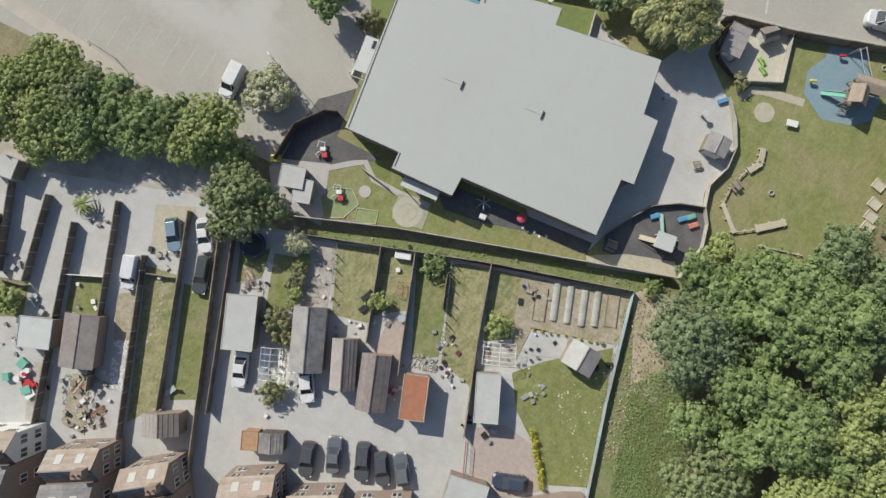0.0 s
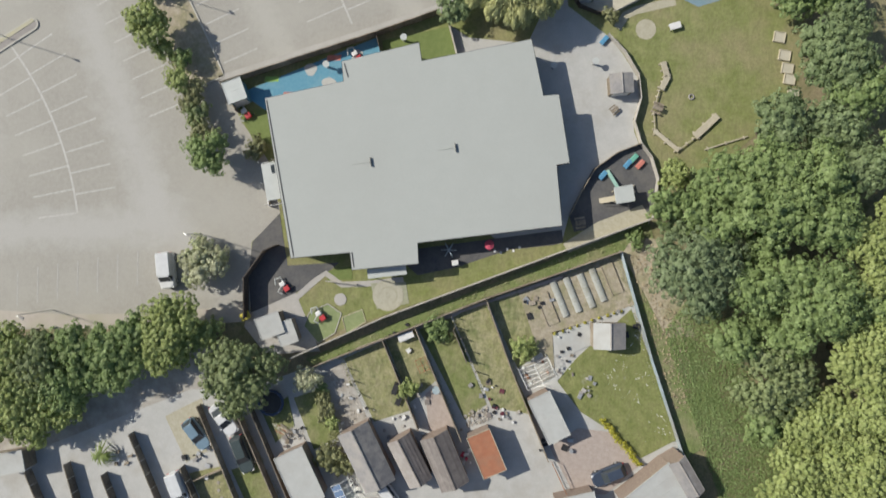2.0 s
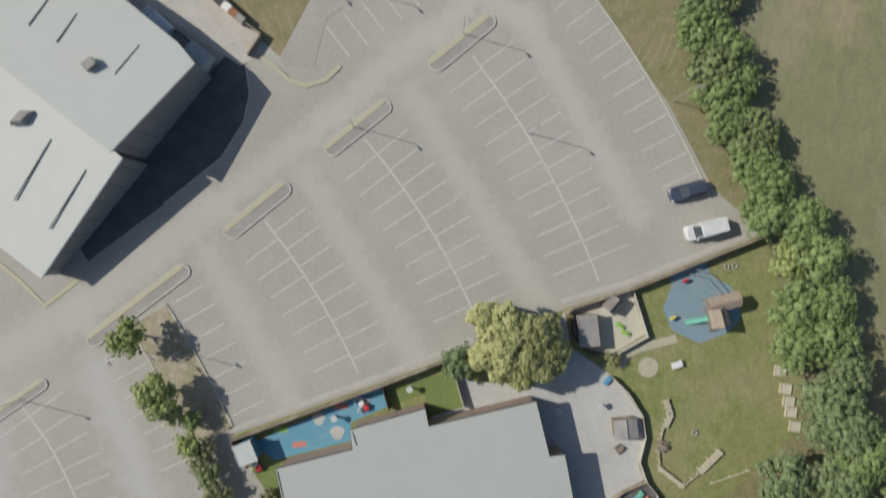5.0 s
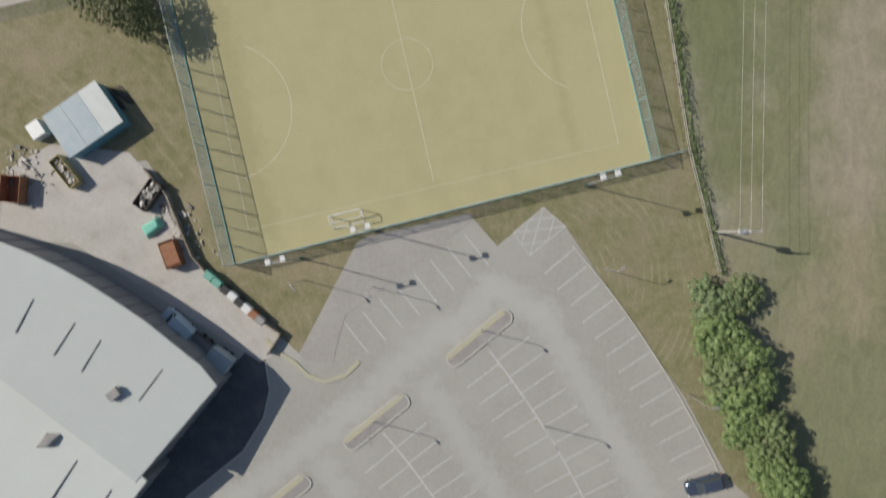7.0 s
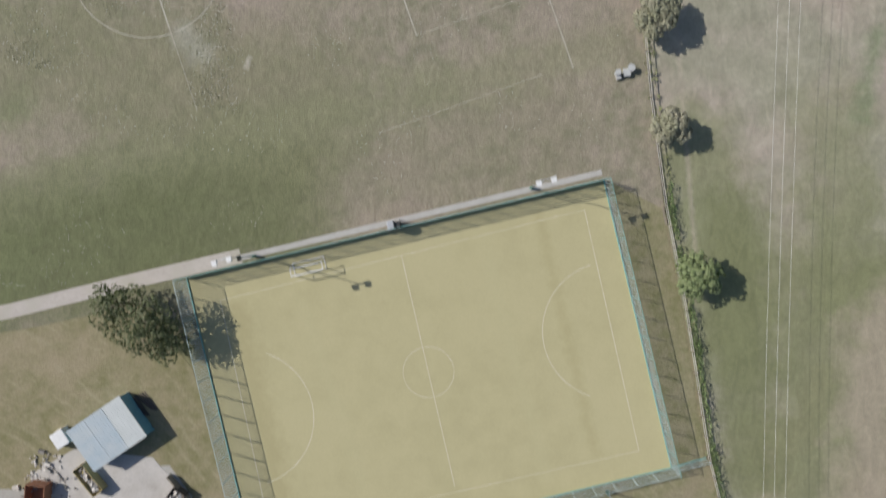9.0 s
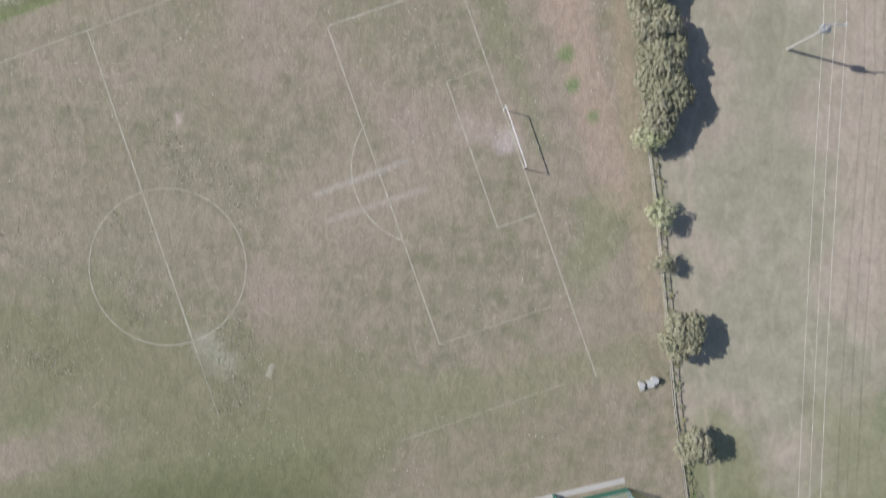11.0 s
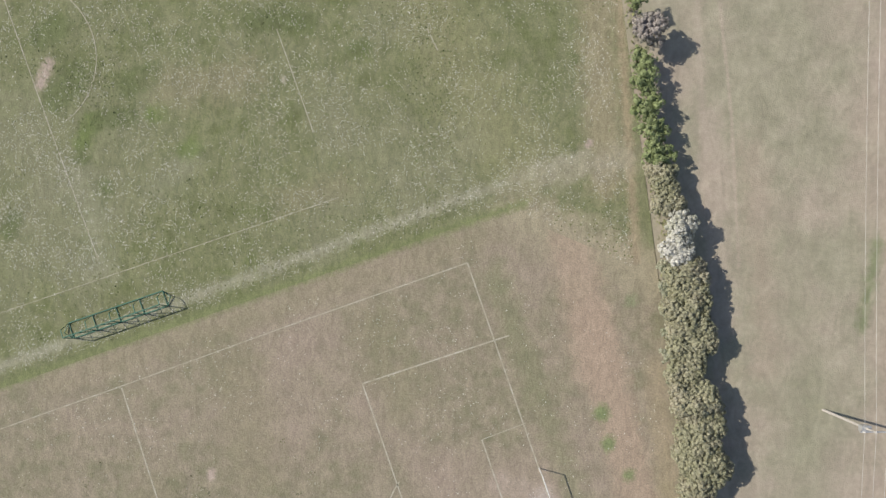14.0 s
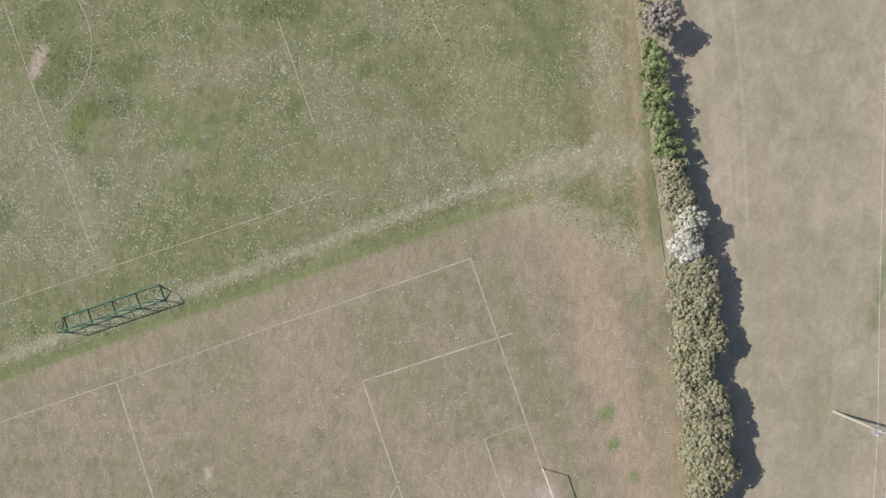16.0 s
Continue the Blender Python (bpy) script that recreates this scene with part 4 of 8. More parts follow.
tree('g', 36.8, 10.6, 2.6, 5.5)
tree('g', 36.0, 18.7, 2.6, 6.5)
tree('y', 46.5, 19.9, 3.0, 9.0)
tree('y', 47.7, 15.7, 2.9, 9.0)
tree('y', 47.0, 7.2, 4.7, 9.0)
tree('y', 43.7, -0.9, 4.3, 7.0)
tree('y', 41.7, -8.1, 4.6, 7.0)
tree('y', 47.3, -5.3, 4.5, 8.0)
tree('g', 48.6, 12.4, 2.8, 8.0)
tree('g', 24.8, 23.3, 2.3, 6.5)
tree('g', 28.2, 22.7, 2.8, 7.0)
tree('g', 30.4, 20.8, 2.6, 8.0)
tree('d', 26.2, 20.8, 2.0, 5.5)
tree('y', 26.5, 27.2, 2.0, 4.0)
tree('g', 38.0, -1.6, 2.8, 5.0)
tree('y', 48.8, 1.0, 3.8, 8.0)
tree('d', 46.7, 27.9, 3.3, 9.0)
tree('g', 45.7, 36.9, 3.7, 9.0)
tree('g', 38.0, -12.2, 3.3, 6.0)
tree('y', 53.5, 13.7, 4.8, 8.0)
tree('y', 50.3, -11.6, 5.2, 8.0)
tree('y', 44.4, -14.6, 4.4, 6.0)
tree('y', 52.0, 21.5, 4.2, 8.0)
tree('y', 53.5, 4.5, 4.5, 8.0)
tree('g', 51.0, 29.5, 4.0, 9.0)
tree('y', 54.5, -3.5, 4.5, 8.0)
tree('g', 35.5, 63.8, 3.0, 6.0)
tree('g', 39.8, 62.9, 3.2, 6.0)
tree('g', 41.5, 59.0, 3.2, 7.0)
tree('y', 38.9, 58.4, 2.4, 5.0)
tree('g', 39.3, 53.5, 3.4, 6.0)
tree('g', 43.2, 53.9, 3.2, 6.0)
tree('g', 39.0, 48.5, 3.2, 6.0)
tree('g', 43.0, 49.3, 3.5, 6.0)
tree('d', 45.0, 45.0, 3.2, 6.0)
tree('d', 42.3, 42.9, 3.2, 7.0)
tree('y', -46.6, 0.7, 3.7, 4.7)
tree('g', -41.4, 1.6, 3.4, 4.7)
tree('g', -36.6, 3.5, 3.1, 4.7)
tree('y', -53.4, 0.3, 3.6, 5.5)
tree('y', -34.5, 39.8, 1.6, 3.0)
tree('y', -32.4, 36.2, 1.8, 3.5)
tree('o', -31.4, 33.9, 1.5, 2.6)
tree('o', -29.6, 30.2, 1.8, 2.6)
tree('j', 9.2, 236.0, 1.6, 3.0)
tree('j', 9.4, 233.5, 1.7, 3.5)
tree('j', 9.9, 230.6, 1.9, 3.5)
tree('j', 10.5, 227.8, 1.9, 3.5)
tree('j', 10.9, 225.0, 1.9, 3.5)
tree('h', 11.5, 222.6, 1.9, 3.6)
tree('h', 12.1, 219.8, 2.2, 4.0)
tree('w', 13.3, 216.9, 2.0, 4.5)
tree('w', 12.9, 214.3, 2.1, 4.3)
tree('h', 14.1, 211.0, 2.8, 4.0)
tree('h', 14.4, 207.4, 3.0, 4.0)
tree('h', 14.8, 203.6, 3.1, 4.0)
tree('h', 14.4, 200.3, 2.2, 3.6)
tree('h', 15.2, 196.6, 3.0, 4.5)
tree('h', 15.6, 193.0, 3.2, 4.5)
tree('h', 15.9, 189.3, 3.1, 4.5)
tree('h', 15.4, 186.6, 2.4, 4.0)
tree('c', 14.4, 184.5, 1.8, 3.5)
tree('k', 9.8, 239.1, 2.0, 4.5)
tree('j', 8.4, 242.5, 1.3, 4.0)
tree('m', 12.2, 212.0, 0.9, 1.7)
tree('m', 12.3, 209.6, 1.0, 1.9)
tree('m', 12.5, 207.0, 1.0, 2.0)
tree('m', 12.8, 204.4, 0.9, 1.7)
tree('m', 12.9, 201.8, 1.0, 1.8)
tree('m', 13.1, 199.2, 0.9, 1.6)
tree('s', -45.5, 127.6, 3.2, 5.0)
tree('s', -41.3, 125.3, 4.0, 6.0)
tree('s', -39.0, 123.2, 2.6, 5.0)
tree('d', 28.3, 89.5, 3.2, 3.5)
tree('j', 31.4, 90.6, 2.8, 3.0)
tree('g', 28.7, 85.4, 3.4, 4.5)
tree('g', 31.8, 83.7, 2.8, 4.5)
tree('j', 29.7, 81.0, 3.1, 4.2)
tree('g', 30.8, 78.0, 3.2, 4.5)
tree('g', 33.3, 79.7, 2.6, 4.0)
tree('g', 31.9, 75.0, 3.4, 4.5)
tree('j', 34.9, 73.6, 3.2, 4.5)
tree('g', 34.6, 70.2, 3.2, 4.5)
tree('g', 36.2, 67.9, 3.6, 5.0)
tree('j', -47.0, 2.7, 3.7, 5.5)
tree('g', -42.8, 4.5, 3.0, 5.5)
tree('y', -49.0, -1.7, 3.7, 5.5)
tree('g', -43.9, -0.4, 3.0, 5.5)
tree('g', -38.9, 4.5, 3.1, 5.5)
tree('y', -48.1, -4.0, 3.2, 5.1)
tree('y', -44.4, -2.8, 2.8, 4.7)
tree('y', -52.4, -4.2, 3.3, 5.5)
tree('g', -35.4, 6.3, 3.0, 5.5)
tree('y', -31.4, 7.4, 3.8, 5.9)
tree('y', -32.1, 4.5, 3.1, 5.5)
tree('y', -28.1, 6.3, 2.3, 3.9)
tree('j', -23.7, 1.4, 4.5, 6.0)
tree('y', -51.0, 3.8, 3.7, 5.5)
tree('g', -38.1, 1.2, 2.5, 4.7)
tree('c', -16.1, 1.1, 1.7, 2.5)
tree('c', -28.9, 14.5, 3.1, 3.2)
tree('o', -31.0, 35.5, 1.6, 2.8)
tree('j', -30.4, 32.2, 1.7, 2.8)
tree('g', -28.3, 27.5, 2.7, 5.0)
tree('y', -39.3, 49.2, 2.3, 5.0)
tree('y', -36.0, 42.5, 2.7, 5.0)
tree('g', -32.5, 38.9, 1.4, 2.5)
tree('l', 6.6, 48.7, 5.2, 7.0)
tree('l', 9.4, 47.1, 3.4, 6.0)
tree('d', -0.1, 46.0, 2.2, 3.5)
tree('o', -23.4, 28.8, 1.5, 1.5)
tree('l', 2.8, 51.8, 1.9, 5.0)
tree('o', 18.8, 46.3, 1.1, 1.5)
tree('y', -41.4, -22.9, 1.9, 2.5)
tree('o', -12.9, -8.0, 2.0, 2.0)
tree('o', -13.6, -2.2, 1.1, 1.5)
tree('o', -14.3, -0.9, 0.9, 1.4)
tree('y', -12.9, -4.0, 1.1, 1.6)
tree('g', -14.4, 0.2, 0.8, 1.2)
tree('o', -14.0, -3.5, 0.9, 1.2)
tree('g', -0.9, 7.9, 1.8, 1.6)
tree('y', -4.0, 0.6, 1.3, 2.2)
tree('y', 9.5, 5.7, 1.7, 2.0)
tree('o', -8.9, -15.3, 1.7, 2.0)
tree('o', -11.0, -9.2, 1.2, 1.6)
tree('g', 22.8, 19.4, 1.2, 1.5)
tree('j', 23.0, 130.9, 2.9, 5.0)
tree('c', 15.8, 175.4, 1.8, 3.5)
tree('h', 16.5, 169.9, 1.4, 3.0)
tree('h', 18.4, 161.6, 2.9, 4.5)
tree('h', 20.1, 148.6, 2.4, 4.0)


# ---- buildings ----
ROOF = [(-21.6, 34.0), (-12.6, 36.3), (-12.9, 38.6), (-4.1, 41.1), (-3.7, 39.0), (8.9, 42.0), (10.5, 35.5), (12.3, 35.7), (13.8, 27.9), (12.3, 27.6), (13.2, 20.6), (-3.4, 18.0), (-3.2, 15.6), (-10.8, 14.6), (-11.1, 16.6), (-17.9, 15.7)]
nursery = thing("nursery_building", "low single-storey building with a broad white flat roof", "building")
part("wall", Shape().prism(inset(ROOF, 0.25), -0.2, 3.65), M_WALL, nursery)
part("roof", Shape().prism(ROOF, 3.65, 3.9), M_ROOF2, nursery)
EDGE_LINE = inset(ROOF, -0.03)
for a, b in zip(EDGE_LINE, EDGE_LINE[1:] + EDGE_LINE[:1]):
    part("fascia", Shape().ribbon([a, b], 0.06, 3.5, 3.86), M_TRIM, nursery, "dark roof edge trim")

# hall with a high roof that rises towards a step, and a lower one that falls away from it
CURVE = [(-57.0, 98.3), (-54.4, 97.3), (-51.2, 96.0), (-48.0, 94.4), (-44.9, 92.6), (-41.7, 90.5), (-38.5, 88.3), (-35.3, 85.7), (-32.1, 83.1), (-30.2, 80.8)]
HIGH = CURVE + [(-38.7, 70.5), (-80, 102.8), (-80, 105)]
LOW = [(-38.1, 70.1), (-49.3, 56.3), (-55.2, 60.9), (-80, 80.2), (-80, 102.8)]


def along(x, y):
    return (x + 30.2) * -0.616 + (y - 80.8) * -0.788


def high_z(x, y):
    return 5.6 + 0.14 * along(x, y)


def low_z(x, y):
    return 6.1 - 0.16 * (along(x, y) - 13.6)


def sloped(pts, z0, z1):
    """A prism between two heights that follow the plan."""
    if sum(a[0] * b[1] - b[0] * a[1] for a, b in zip(pts, pts[1:] + pts[:1])) < 0:
        pts = pts[::-1]
    k = len(pts)
    return Shape().add([(*p, z0(*p)) for p in pts] + [(*p, z1(*p)) for p in pts], [tuple(range(k))[::-1], tuple(range(k, 2 * k))] + [(i, (i + 1) % k, k + (i + 1) % k, k + i) for i in range(k)])


def on_roof(x, y):
    """A place on the roof that was read at 6 m, and its height there."""
    z = high_z(x, y) if (x + 38.7) * 0.616 + (y - 70.5) * 0.788 > 0 else low_z(x, y)
    f = (70.2 - z) / 64.2
    return -3.4 + (x + 3.4) * f, 88.5 + (y - 88.5) * f, z


hall = thing("sports_hall", "large hall with pale sheet roof and grey clad walls", "building")
for pts, top in ((HIGH, high_z), (LOW, low_z)):
    part("wall", sloped(inset(pts, 0.2), lambda x, y: -0.2, lambda x, y: top(x, y) - 0.24), M_DARKCLAD, hall)
    part("roof", sloped(pts, lambda x, y: top(x, y) - 0.25, top), M_ROOF, hall)
    for p, q in list(zip(pts, pts[1:]))[:-2]:
        gm = Shape().tube([(*p, top(*p) - 0.12), (*q, top(*q) - 0.12)], 0.11, 6)
        part("gutter", gm, M_CLAD, hall, "grey metal gutter")


# ---- fences and posts ----
def fence(name, label, pts, h, material, step=1.83, thick=0.05, post=0.1, cap=None, group="", gap=0.0):
    """Panels between posts along a line; each panel and post is a part."""
    t = thing(name, label, "fence", group, pose(*pts[0], 0))
    o = Vector((*pts[0], 0))
    for a, b in zip(pts, pts[1:]):
        a, b = Vector((*a, 0)) - o, Vector((*b, 0)) - o
        n = max(1, round((b - a).length / step))
        ln, ang = (b - a).length / n, math.atan2(b.y - a.y, b.x - a.x)
        pane = Shape().box(post / 2, ln - post / 2, -thick / 2, thick / 2, 0.05 + gap, h)
        pane.box(0, ln, -thick / 2 - 0.03, thick / 2 + 0.03, h, h + 0.05)
        pane.box(post / 2, ln - post / 2, -thick / 2 - 0.03, thick / 2 + 0.03, h * 0.45, h * 0.45 + 0.08)
        pm = pane.mesh("panel")
        qm = Shape().box(-post / 2, post / 2, -post / 2, post / 2, -0.3, h + 0.12).mesh("post")
        for i in range(n):
            m = Matrix.Translation(a.lerp(b, i / n)) @ Matrix.Rotation(ang, 4, "Z")
            part("panel", pm, material, t, m=m)
            part("post", qm, cap or material, t, m=m)
    part("post", Shape().box(-post / 2, post / 2, -post / 2, post / 2, -0.3, h + 0.12), cap or material, t, m=Matrix.Translation(Vector((*pts[-1], 0)) - o))
    return t


def mesh_fence(name, label, pts, h, step=2.5, tone=None, bars=(10, 6), post=0.035, kick=0.2, wire=0.008):
    """Steel weld-mesh panels of thin bars between posts, with a rail at the top and foot."""
    t = thing(name, label, "fence", m=pose(*pts[0], 0))
    o = Vector((*pts[0], 0))
    for a, b in zip(pts, pts[1:]):
        a, b = Vector((*a, 0)) - o, Vector((*b, 0)) - o
        n = max(1, round((b - a).length / step))
        ln, ang = (b - a).length / n, math.atan2(b.y - a.y, b.x - a.x)
        s = Shape()
        for i in range(1, bars[0]):
            x = ln * i / bars[0]
            s.box(x - wire, x + wire, -wire, wire, 0.05, h)
        for i in range(1, bars[1]):
            z = h * i / bars[1]
            s.box(0, ln, -wire, wire, z - wire, z + wire)
        pm = s.mesh("mesh_panel")
        rm = Shape().box(0, ln, -0.025, 0.025, h - 0.03, h + 0.02).mesh("rail")
        km = Shape().box(0, ln, -0.06, 0.06, 0.0, kick).mesh("kickboard")
        qm = Shape().box(-post, post, -post, post, -0.3, h + 0.05).mesh("post")
        for i in range(n):
            m = Matrix.Translation(a.lerp(b, i / n)) @ Matrix.Rotation(ang, 4, "Z")
            part("mesh_panel", pm, M_MESH, t, m=m)
            part("rail", rm, tone or M_MESH, t, m=m)
            part("kickboard", km, M_GREENMETAL if kick > 0.3 else M_TEAL, t, m=m)
            part("post", qm, tone or M_MESH, t, m=m)
    return t


P0, P1, P2, P3 = PITCH
# north kickboard is made tall and dark to include the shadow at its foot
mesh_fence("pitch_fence", "tall green steel mesh fence along an artificial pitch", [P0, P1], 3.3, tone=M_TEAL, bars=(44, 18), post=0.045, kick=0.9, wire=0.0035)
mesh_fence("pitch_fence", "tall green steel mesh fence along an artificial pitch", [P1, P2], 3.2, tone=M_TEAL, bars=(44, 14), wire=0.0035)
mesh_fence("pitch_fence", "tall green steel mesh fence along an artificial pitch", [P2, P3], 2.6, bars=(44, 14), wire=0.0035)
mesh_fence("pitch_fence", "tall green steel mesh fence along an artificial pitch", [P3, P0], 3.7, bars=(56, 26), post=0.05, wire=0.0035)


def floodlight(x, y, ang, h=10.4):
    t = thing("floodlight_mast", "slim galvanised floodlight mast with two lamp heads", "floodlight", "pitch floodlights", pose(x, y, 0, 0, 0, ang))
    part("mast", Shape().tube([(0, 0, -0.3), (0, 0, h)], 0.085, 8, 0.05), M_STEEL, t)
    part("base_box", Shape().box(-0.2, 0.2, -0.15, 0.15, 0, 0.9), M_GREENMETAL, t)
    part("crossarm", Shape().box(-0.9, 0.9, -0.05, 0.05, h - 0.05, h + 0.05), M_STEEL, t)
    for sx in (-0.8, 0.8):
        part("lamp_head", Shape().prism([(sx - 0.3, -0.1), (sx + 0.3, -0.1), (sx + 0.24, 0.5), (sx - 0.24, 0.5)], h - 0.12, h + 0.16), M_WHITE, t, "pale metal lamp head")


for x, y, ang in ((-29.8, 133.3, 195), (4.1, 141.5, 195), (13.5, 104.0, 14), (-12.8, 98.6, 14), (-21.8, 95.2, 14)):
    floodlight(x, y, ang)


shelter = thing("gate_cabinet", "white and dark steel cabinets beside a pitch gate", "cabinet", "", pose(-12.6, 137.0, 0.03, 0, 0, 13))
bevelled(part("cabinet", Shape().box(-0.7, 0.1, -0.5, 0.5, 0, 2.3), M_STEEL, shelter), 0.04)
bevelled(part("side_cabinet", Shape().box(0.2, 0.8, -0.6, 0.3, 0, 2.0), M_BLACK, shelter), 0.04)
part("post", Shape().tube([(0.9, 0.4, 0), (0.9, 0.4, 3.4)], 0.06), M_STEEL, shelter)


def street_lamp(x, y, ang, h=6.0):
    t = thing("street_lamp", "grey steel car park lamp post with one flat head", "street lamp", "car park lamps", pose(x, y, 0, 0, 0, ang))
    part("column", Shape().tube([(0, 0, -0.3), (0, 0, 1.2), (0, 0, h)], 0.06, 8, 0.035), M_STEEL, t)
    part("arm", Shape().tube([(0, 0, h), (0.35, 0, h + 0.08), (0.6, 0, h + 0.1)], 0.035, 6), M_STEEL, t)
    part("lamp_head", Shape().prism([(0.45, -0.10), (1.0, -0.13), (1.0, 0.13), (0.45, 0.10)], h + 0.04, h + 0.16), M_GREYROOF, t, "flat grey lamp head")


for x, y, ang in ((0.4, 86.2, -50), (-13.0, 74.8, -50), (8.2, 74.2, -50), (-12.9, 91.6, -50), (-21.6, 92.5, -50), (26.1, 78.1, 10), (15.6, 93.7, 40), (-40.2, 47.4, -50), (-34.4, 47.1, 150), (-54.3, 41.1, -20), (-47.7, 8.2, -20), (-29.4, 18.0, -20)):
    street_lamp(x, y, ang)


def box_goal(x, y, ang, w, h, depth):
    t = thing("football_goal", "white tubular steel goal on sand-dressed turf", "goal", "pitch goals", pose(x, y, 0, 0, 0, ang))
    for sx in (-w / 2, w / 2):
        part("upright", Shape().tube([(sx, 0, 0.05), (sx, 0, h)], 0.05), M_WHITE, t)
        part("side_frame", Shape().tube([(sx, 0, h), (sx, depth * 0.6, h), (sx, depth, 0.1), (sx, 0, 0.1)], 0.045), M_WHITE, t)
    part("crossbar", Shape().tube([(-w / 2, 0, h), (w / 2, 0, h)], 0.075), M_WHITE, t)
    part("top_bar", Shape().tube([(-w / 2, depth * 0.6, h), (w / 2, depth * 0.6, h)], 0.05), M_WHITE, t)
    part("ground_bar", Shape().tube([(-w / 2, depth, 0.1), (w / 2, depth, 0.1)], 0.07), M_WHITE, t)


box_goal(-22.9, 131.3, 13, 3.9, 1.9, 1.5)
box_goal(-16.1, 100.7, 193, 3.9, 1.9, 1.5)


def full_goal(x, y, ang):
    t = thing("football_goal", "full-size white metal goal frame on worn grass", "goal", "", pose(x, y, 0, 0, 0, ang))
    for sx in (-3.66, 3.66):
        part("upright", Shape().tube([(sx, 0, -0.2), (sx, 0, 2.44)], 0.06, 8), M_WHITE, t)
    part("crossbar", Shape().tube([(-3.72, 0, 2.44), (3.72, 0, 2.44)], 0.06, 8), M_WHITE, t)


full_goal(-0.9, 184.7, -71)
# stack of green portable goals beside the ditch
stack = thing("portable_goal", "green tubular portable goal frame lying beside a ditch", "goal", "", pose(-52.1, 206.2, 0, 0, 0, 19.2))
for sy, z in ((-0.95, 0.08), (0.95, 0.08), (-0.6, 1.9)):
    part("long_bar", Shape().tube([(-5.9, sy, z), (5.9, sy, z)], 0.075), M_GREENMETAL, stack)
for i in range(5):
    x = -5.9 + 11.8 * i / 4
    part("end_frame", Shape().tube([(x, -0.95, 0.08), (x, -0.6, 1.9), (x, 0.35, 1.8), (x, 0.95, 0.08), (x, -0.95, 0.08)], 0.06), M_GREENMETAL, stack)
for i in range(4):
    x = -5.9 + 11.8 * i / 4
    part("brace", Shape().tube([(x, -0.95, 0.1), (x + 1.5, -0.6, 1.9), (x + 2.9, -0.95, 0.1)], 0.045), M_GREENMETAL, stack)
for sx in (-5.9, 5.9):
    part("nose_bar", Shape().tube([(sx, -0.95, 0.1), (sx * 1.13, 0, 0.3), (sx, 0.95, 0.1)], 0.06), M_GREENMETAL, stack)

# ---- power line ----
def power_pole(x, y, ang, h=8.3):
    t = thing("power_pole", "pale weathered wooden pole with a steel crossarm", "utility pole", "power poles", pose(x, y, 0, 0, 0, ang))
    part("pole", Shape().tube([(0, 0, -0.5), (0, 0, h)], 0.17, 8, 0.12), M_POLE, t)
    part("crossarm", Shape().box(-1.5, 1.5, -0.07, 0.07, h - 0.35, h - 0.2), M_STEEL, t)
    part("platform", Shape().box(-0.5, 0.5, -0.35, 0.3, h - 1.9, h - 1.3), M_STEEL, t, "grey steel switchgear box")
    for sx in (-1.2, 0, 1.2):
        part("insulator", Shape().tube([(sx, 0, h - 0.2), (sx, 0, h + 0.12)], 0.07, 6, 0.04), M_WHITE, t, "white ceramic insulator")


poles = ((29.3, 98.2), (31.6, 195.2), (33.5, 292.0), (27.0, 1.0))
for x, y in poles[:3]:
    power_pole(x, y, 0)
for k, dx in enumerate((-1.2, 0, 1.2)):
    for (xa, ya), (xb, yb) in zip(poles[:2], poles[1:3]):
        w_ = thing("power_cable", "thin pale overhead power cable between wooden poles", "cable", "power cables", pose(xa + dx, ya, 8.3))
        part("cable", Shape().tube([((xb - xa) * f, (yb - ya) * f, -4 * 0.9 * f * (1 - f)) for f in (i / 12 for i in range(13))], 0.0115, 5), M_WIRE, w_)

# ---- field hedge fence ----
def rail_fence(label, pts, h=1.15, step=2.6):
    t = thing("rail_fence", label, "fence", "", pose(*pts[0], 0))
    o = Vector((*pts[0], 0))
    qm = Shape().box(-0.055, 0.055, -0.055, 0.055, -0.3, h).mesh("post")
    for a, b in zip(pts, pts[1:]):
        a, b = Vector((*a, 0)) - o, Vector((*b, 0)) - o
        n = max(1, round((b - a).length / step))
        ang = math.atan2(b.y - a.y, b.x - a.x)
        ln = (b - a).length / n
        rm = Shape().box(0, ln, -0.025, 0.025, 0, 0.09).mesh("rail")
        for i in range(n):
            m = Matrix.Translation(a.lerp(b, i / n)) @ Matrix.Rotation(ang, 4, "Z")
            part("post", qm, M_WOOD, t, m=m)
            for z in (0.45, 0.98):
                part("rail", rm, M_PICKET, t, m=m @ Matrix.Translation((0, 0, z)))


rail_fence("weathered timber post and rail fence along a field hedge", [(29.6, 93.4), (25.8, 108.3), (22.8, 126.8), (20.3, 139.2), (18.4, 152.4), (17.3, 163.4), (15.8, 177.7), (14.0, 191.1)])
mesh_fence("boundary_fence", "green mesh boundary fence in long grass", [P2, (25.6, 108.2)], 1.6)

# ---- sports hall roof and wall details ----
RIDGES = ([(-50.8, 90.9), (-52.9, 87.2)], [(-46.1, 88.2), (-48.6, 84.6)], [(-43.2, 86.2), (-45.5, 82.7)], [(-36.2, 82.8), (-39.0, 79.3)], [(-46.2, 72.3), (-50.4, 66.0)], [(-42.3, 68.9), (-46.5, 62.8)])
for a, b in RIDGES:
    part("roof_seam", Shape().tube([on_roof(*a), on_roof(*b)], 0.09, 6), M_GREYROOF, hall, "raised grey roof flashing")
part("roof_hatch", Shape().box(-0.7, 0.7, -0.5, 0.5, 0, 0.6), M_GREYROOF, hall, "grey roof plant housing", pose(*on_roof(-41.6, 80.2), 0, 0, 40))
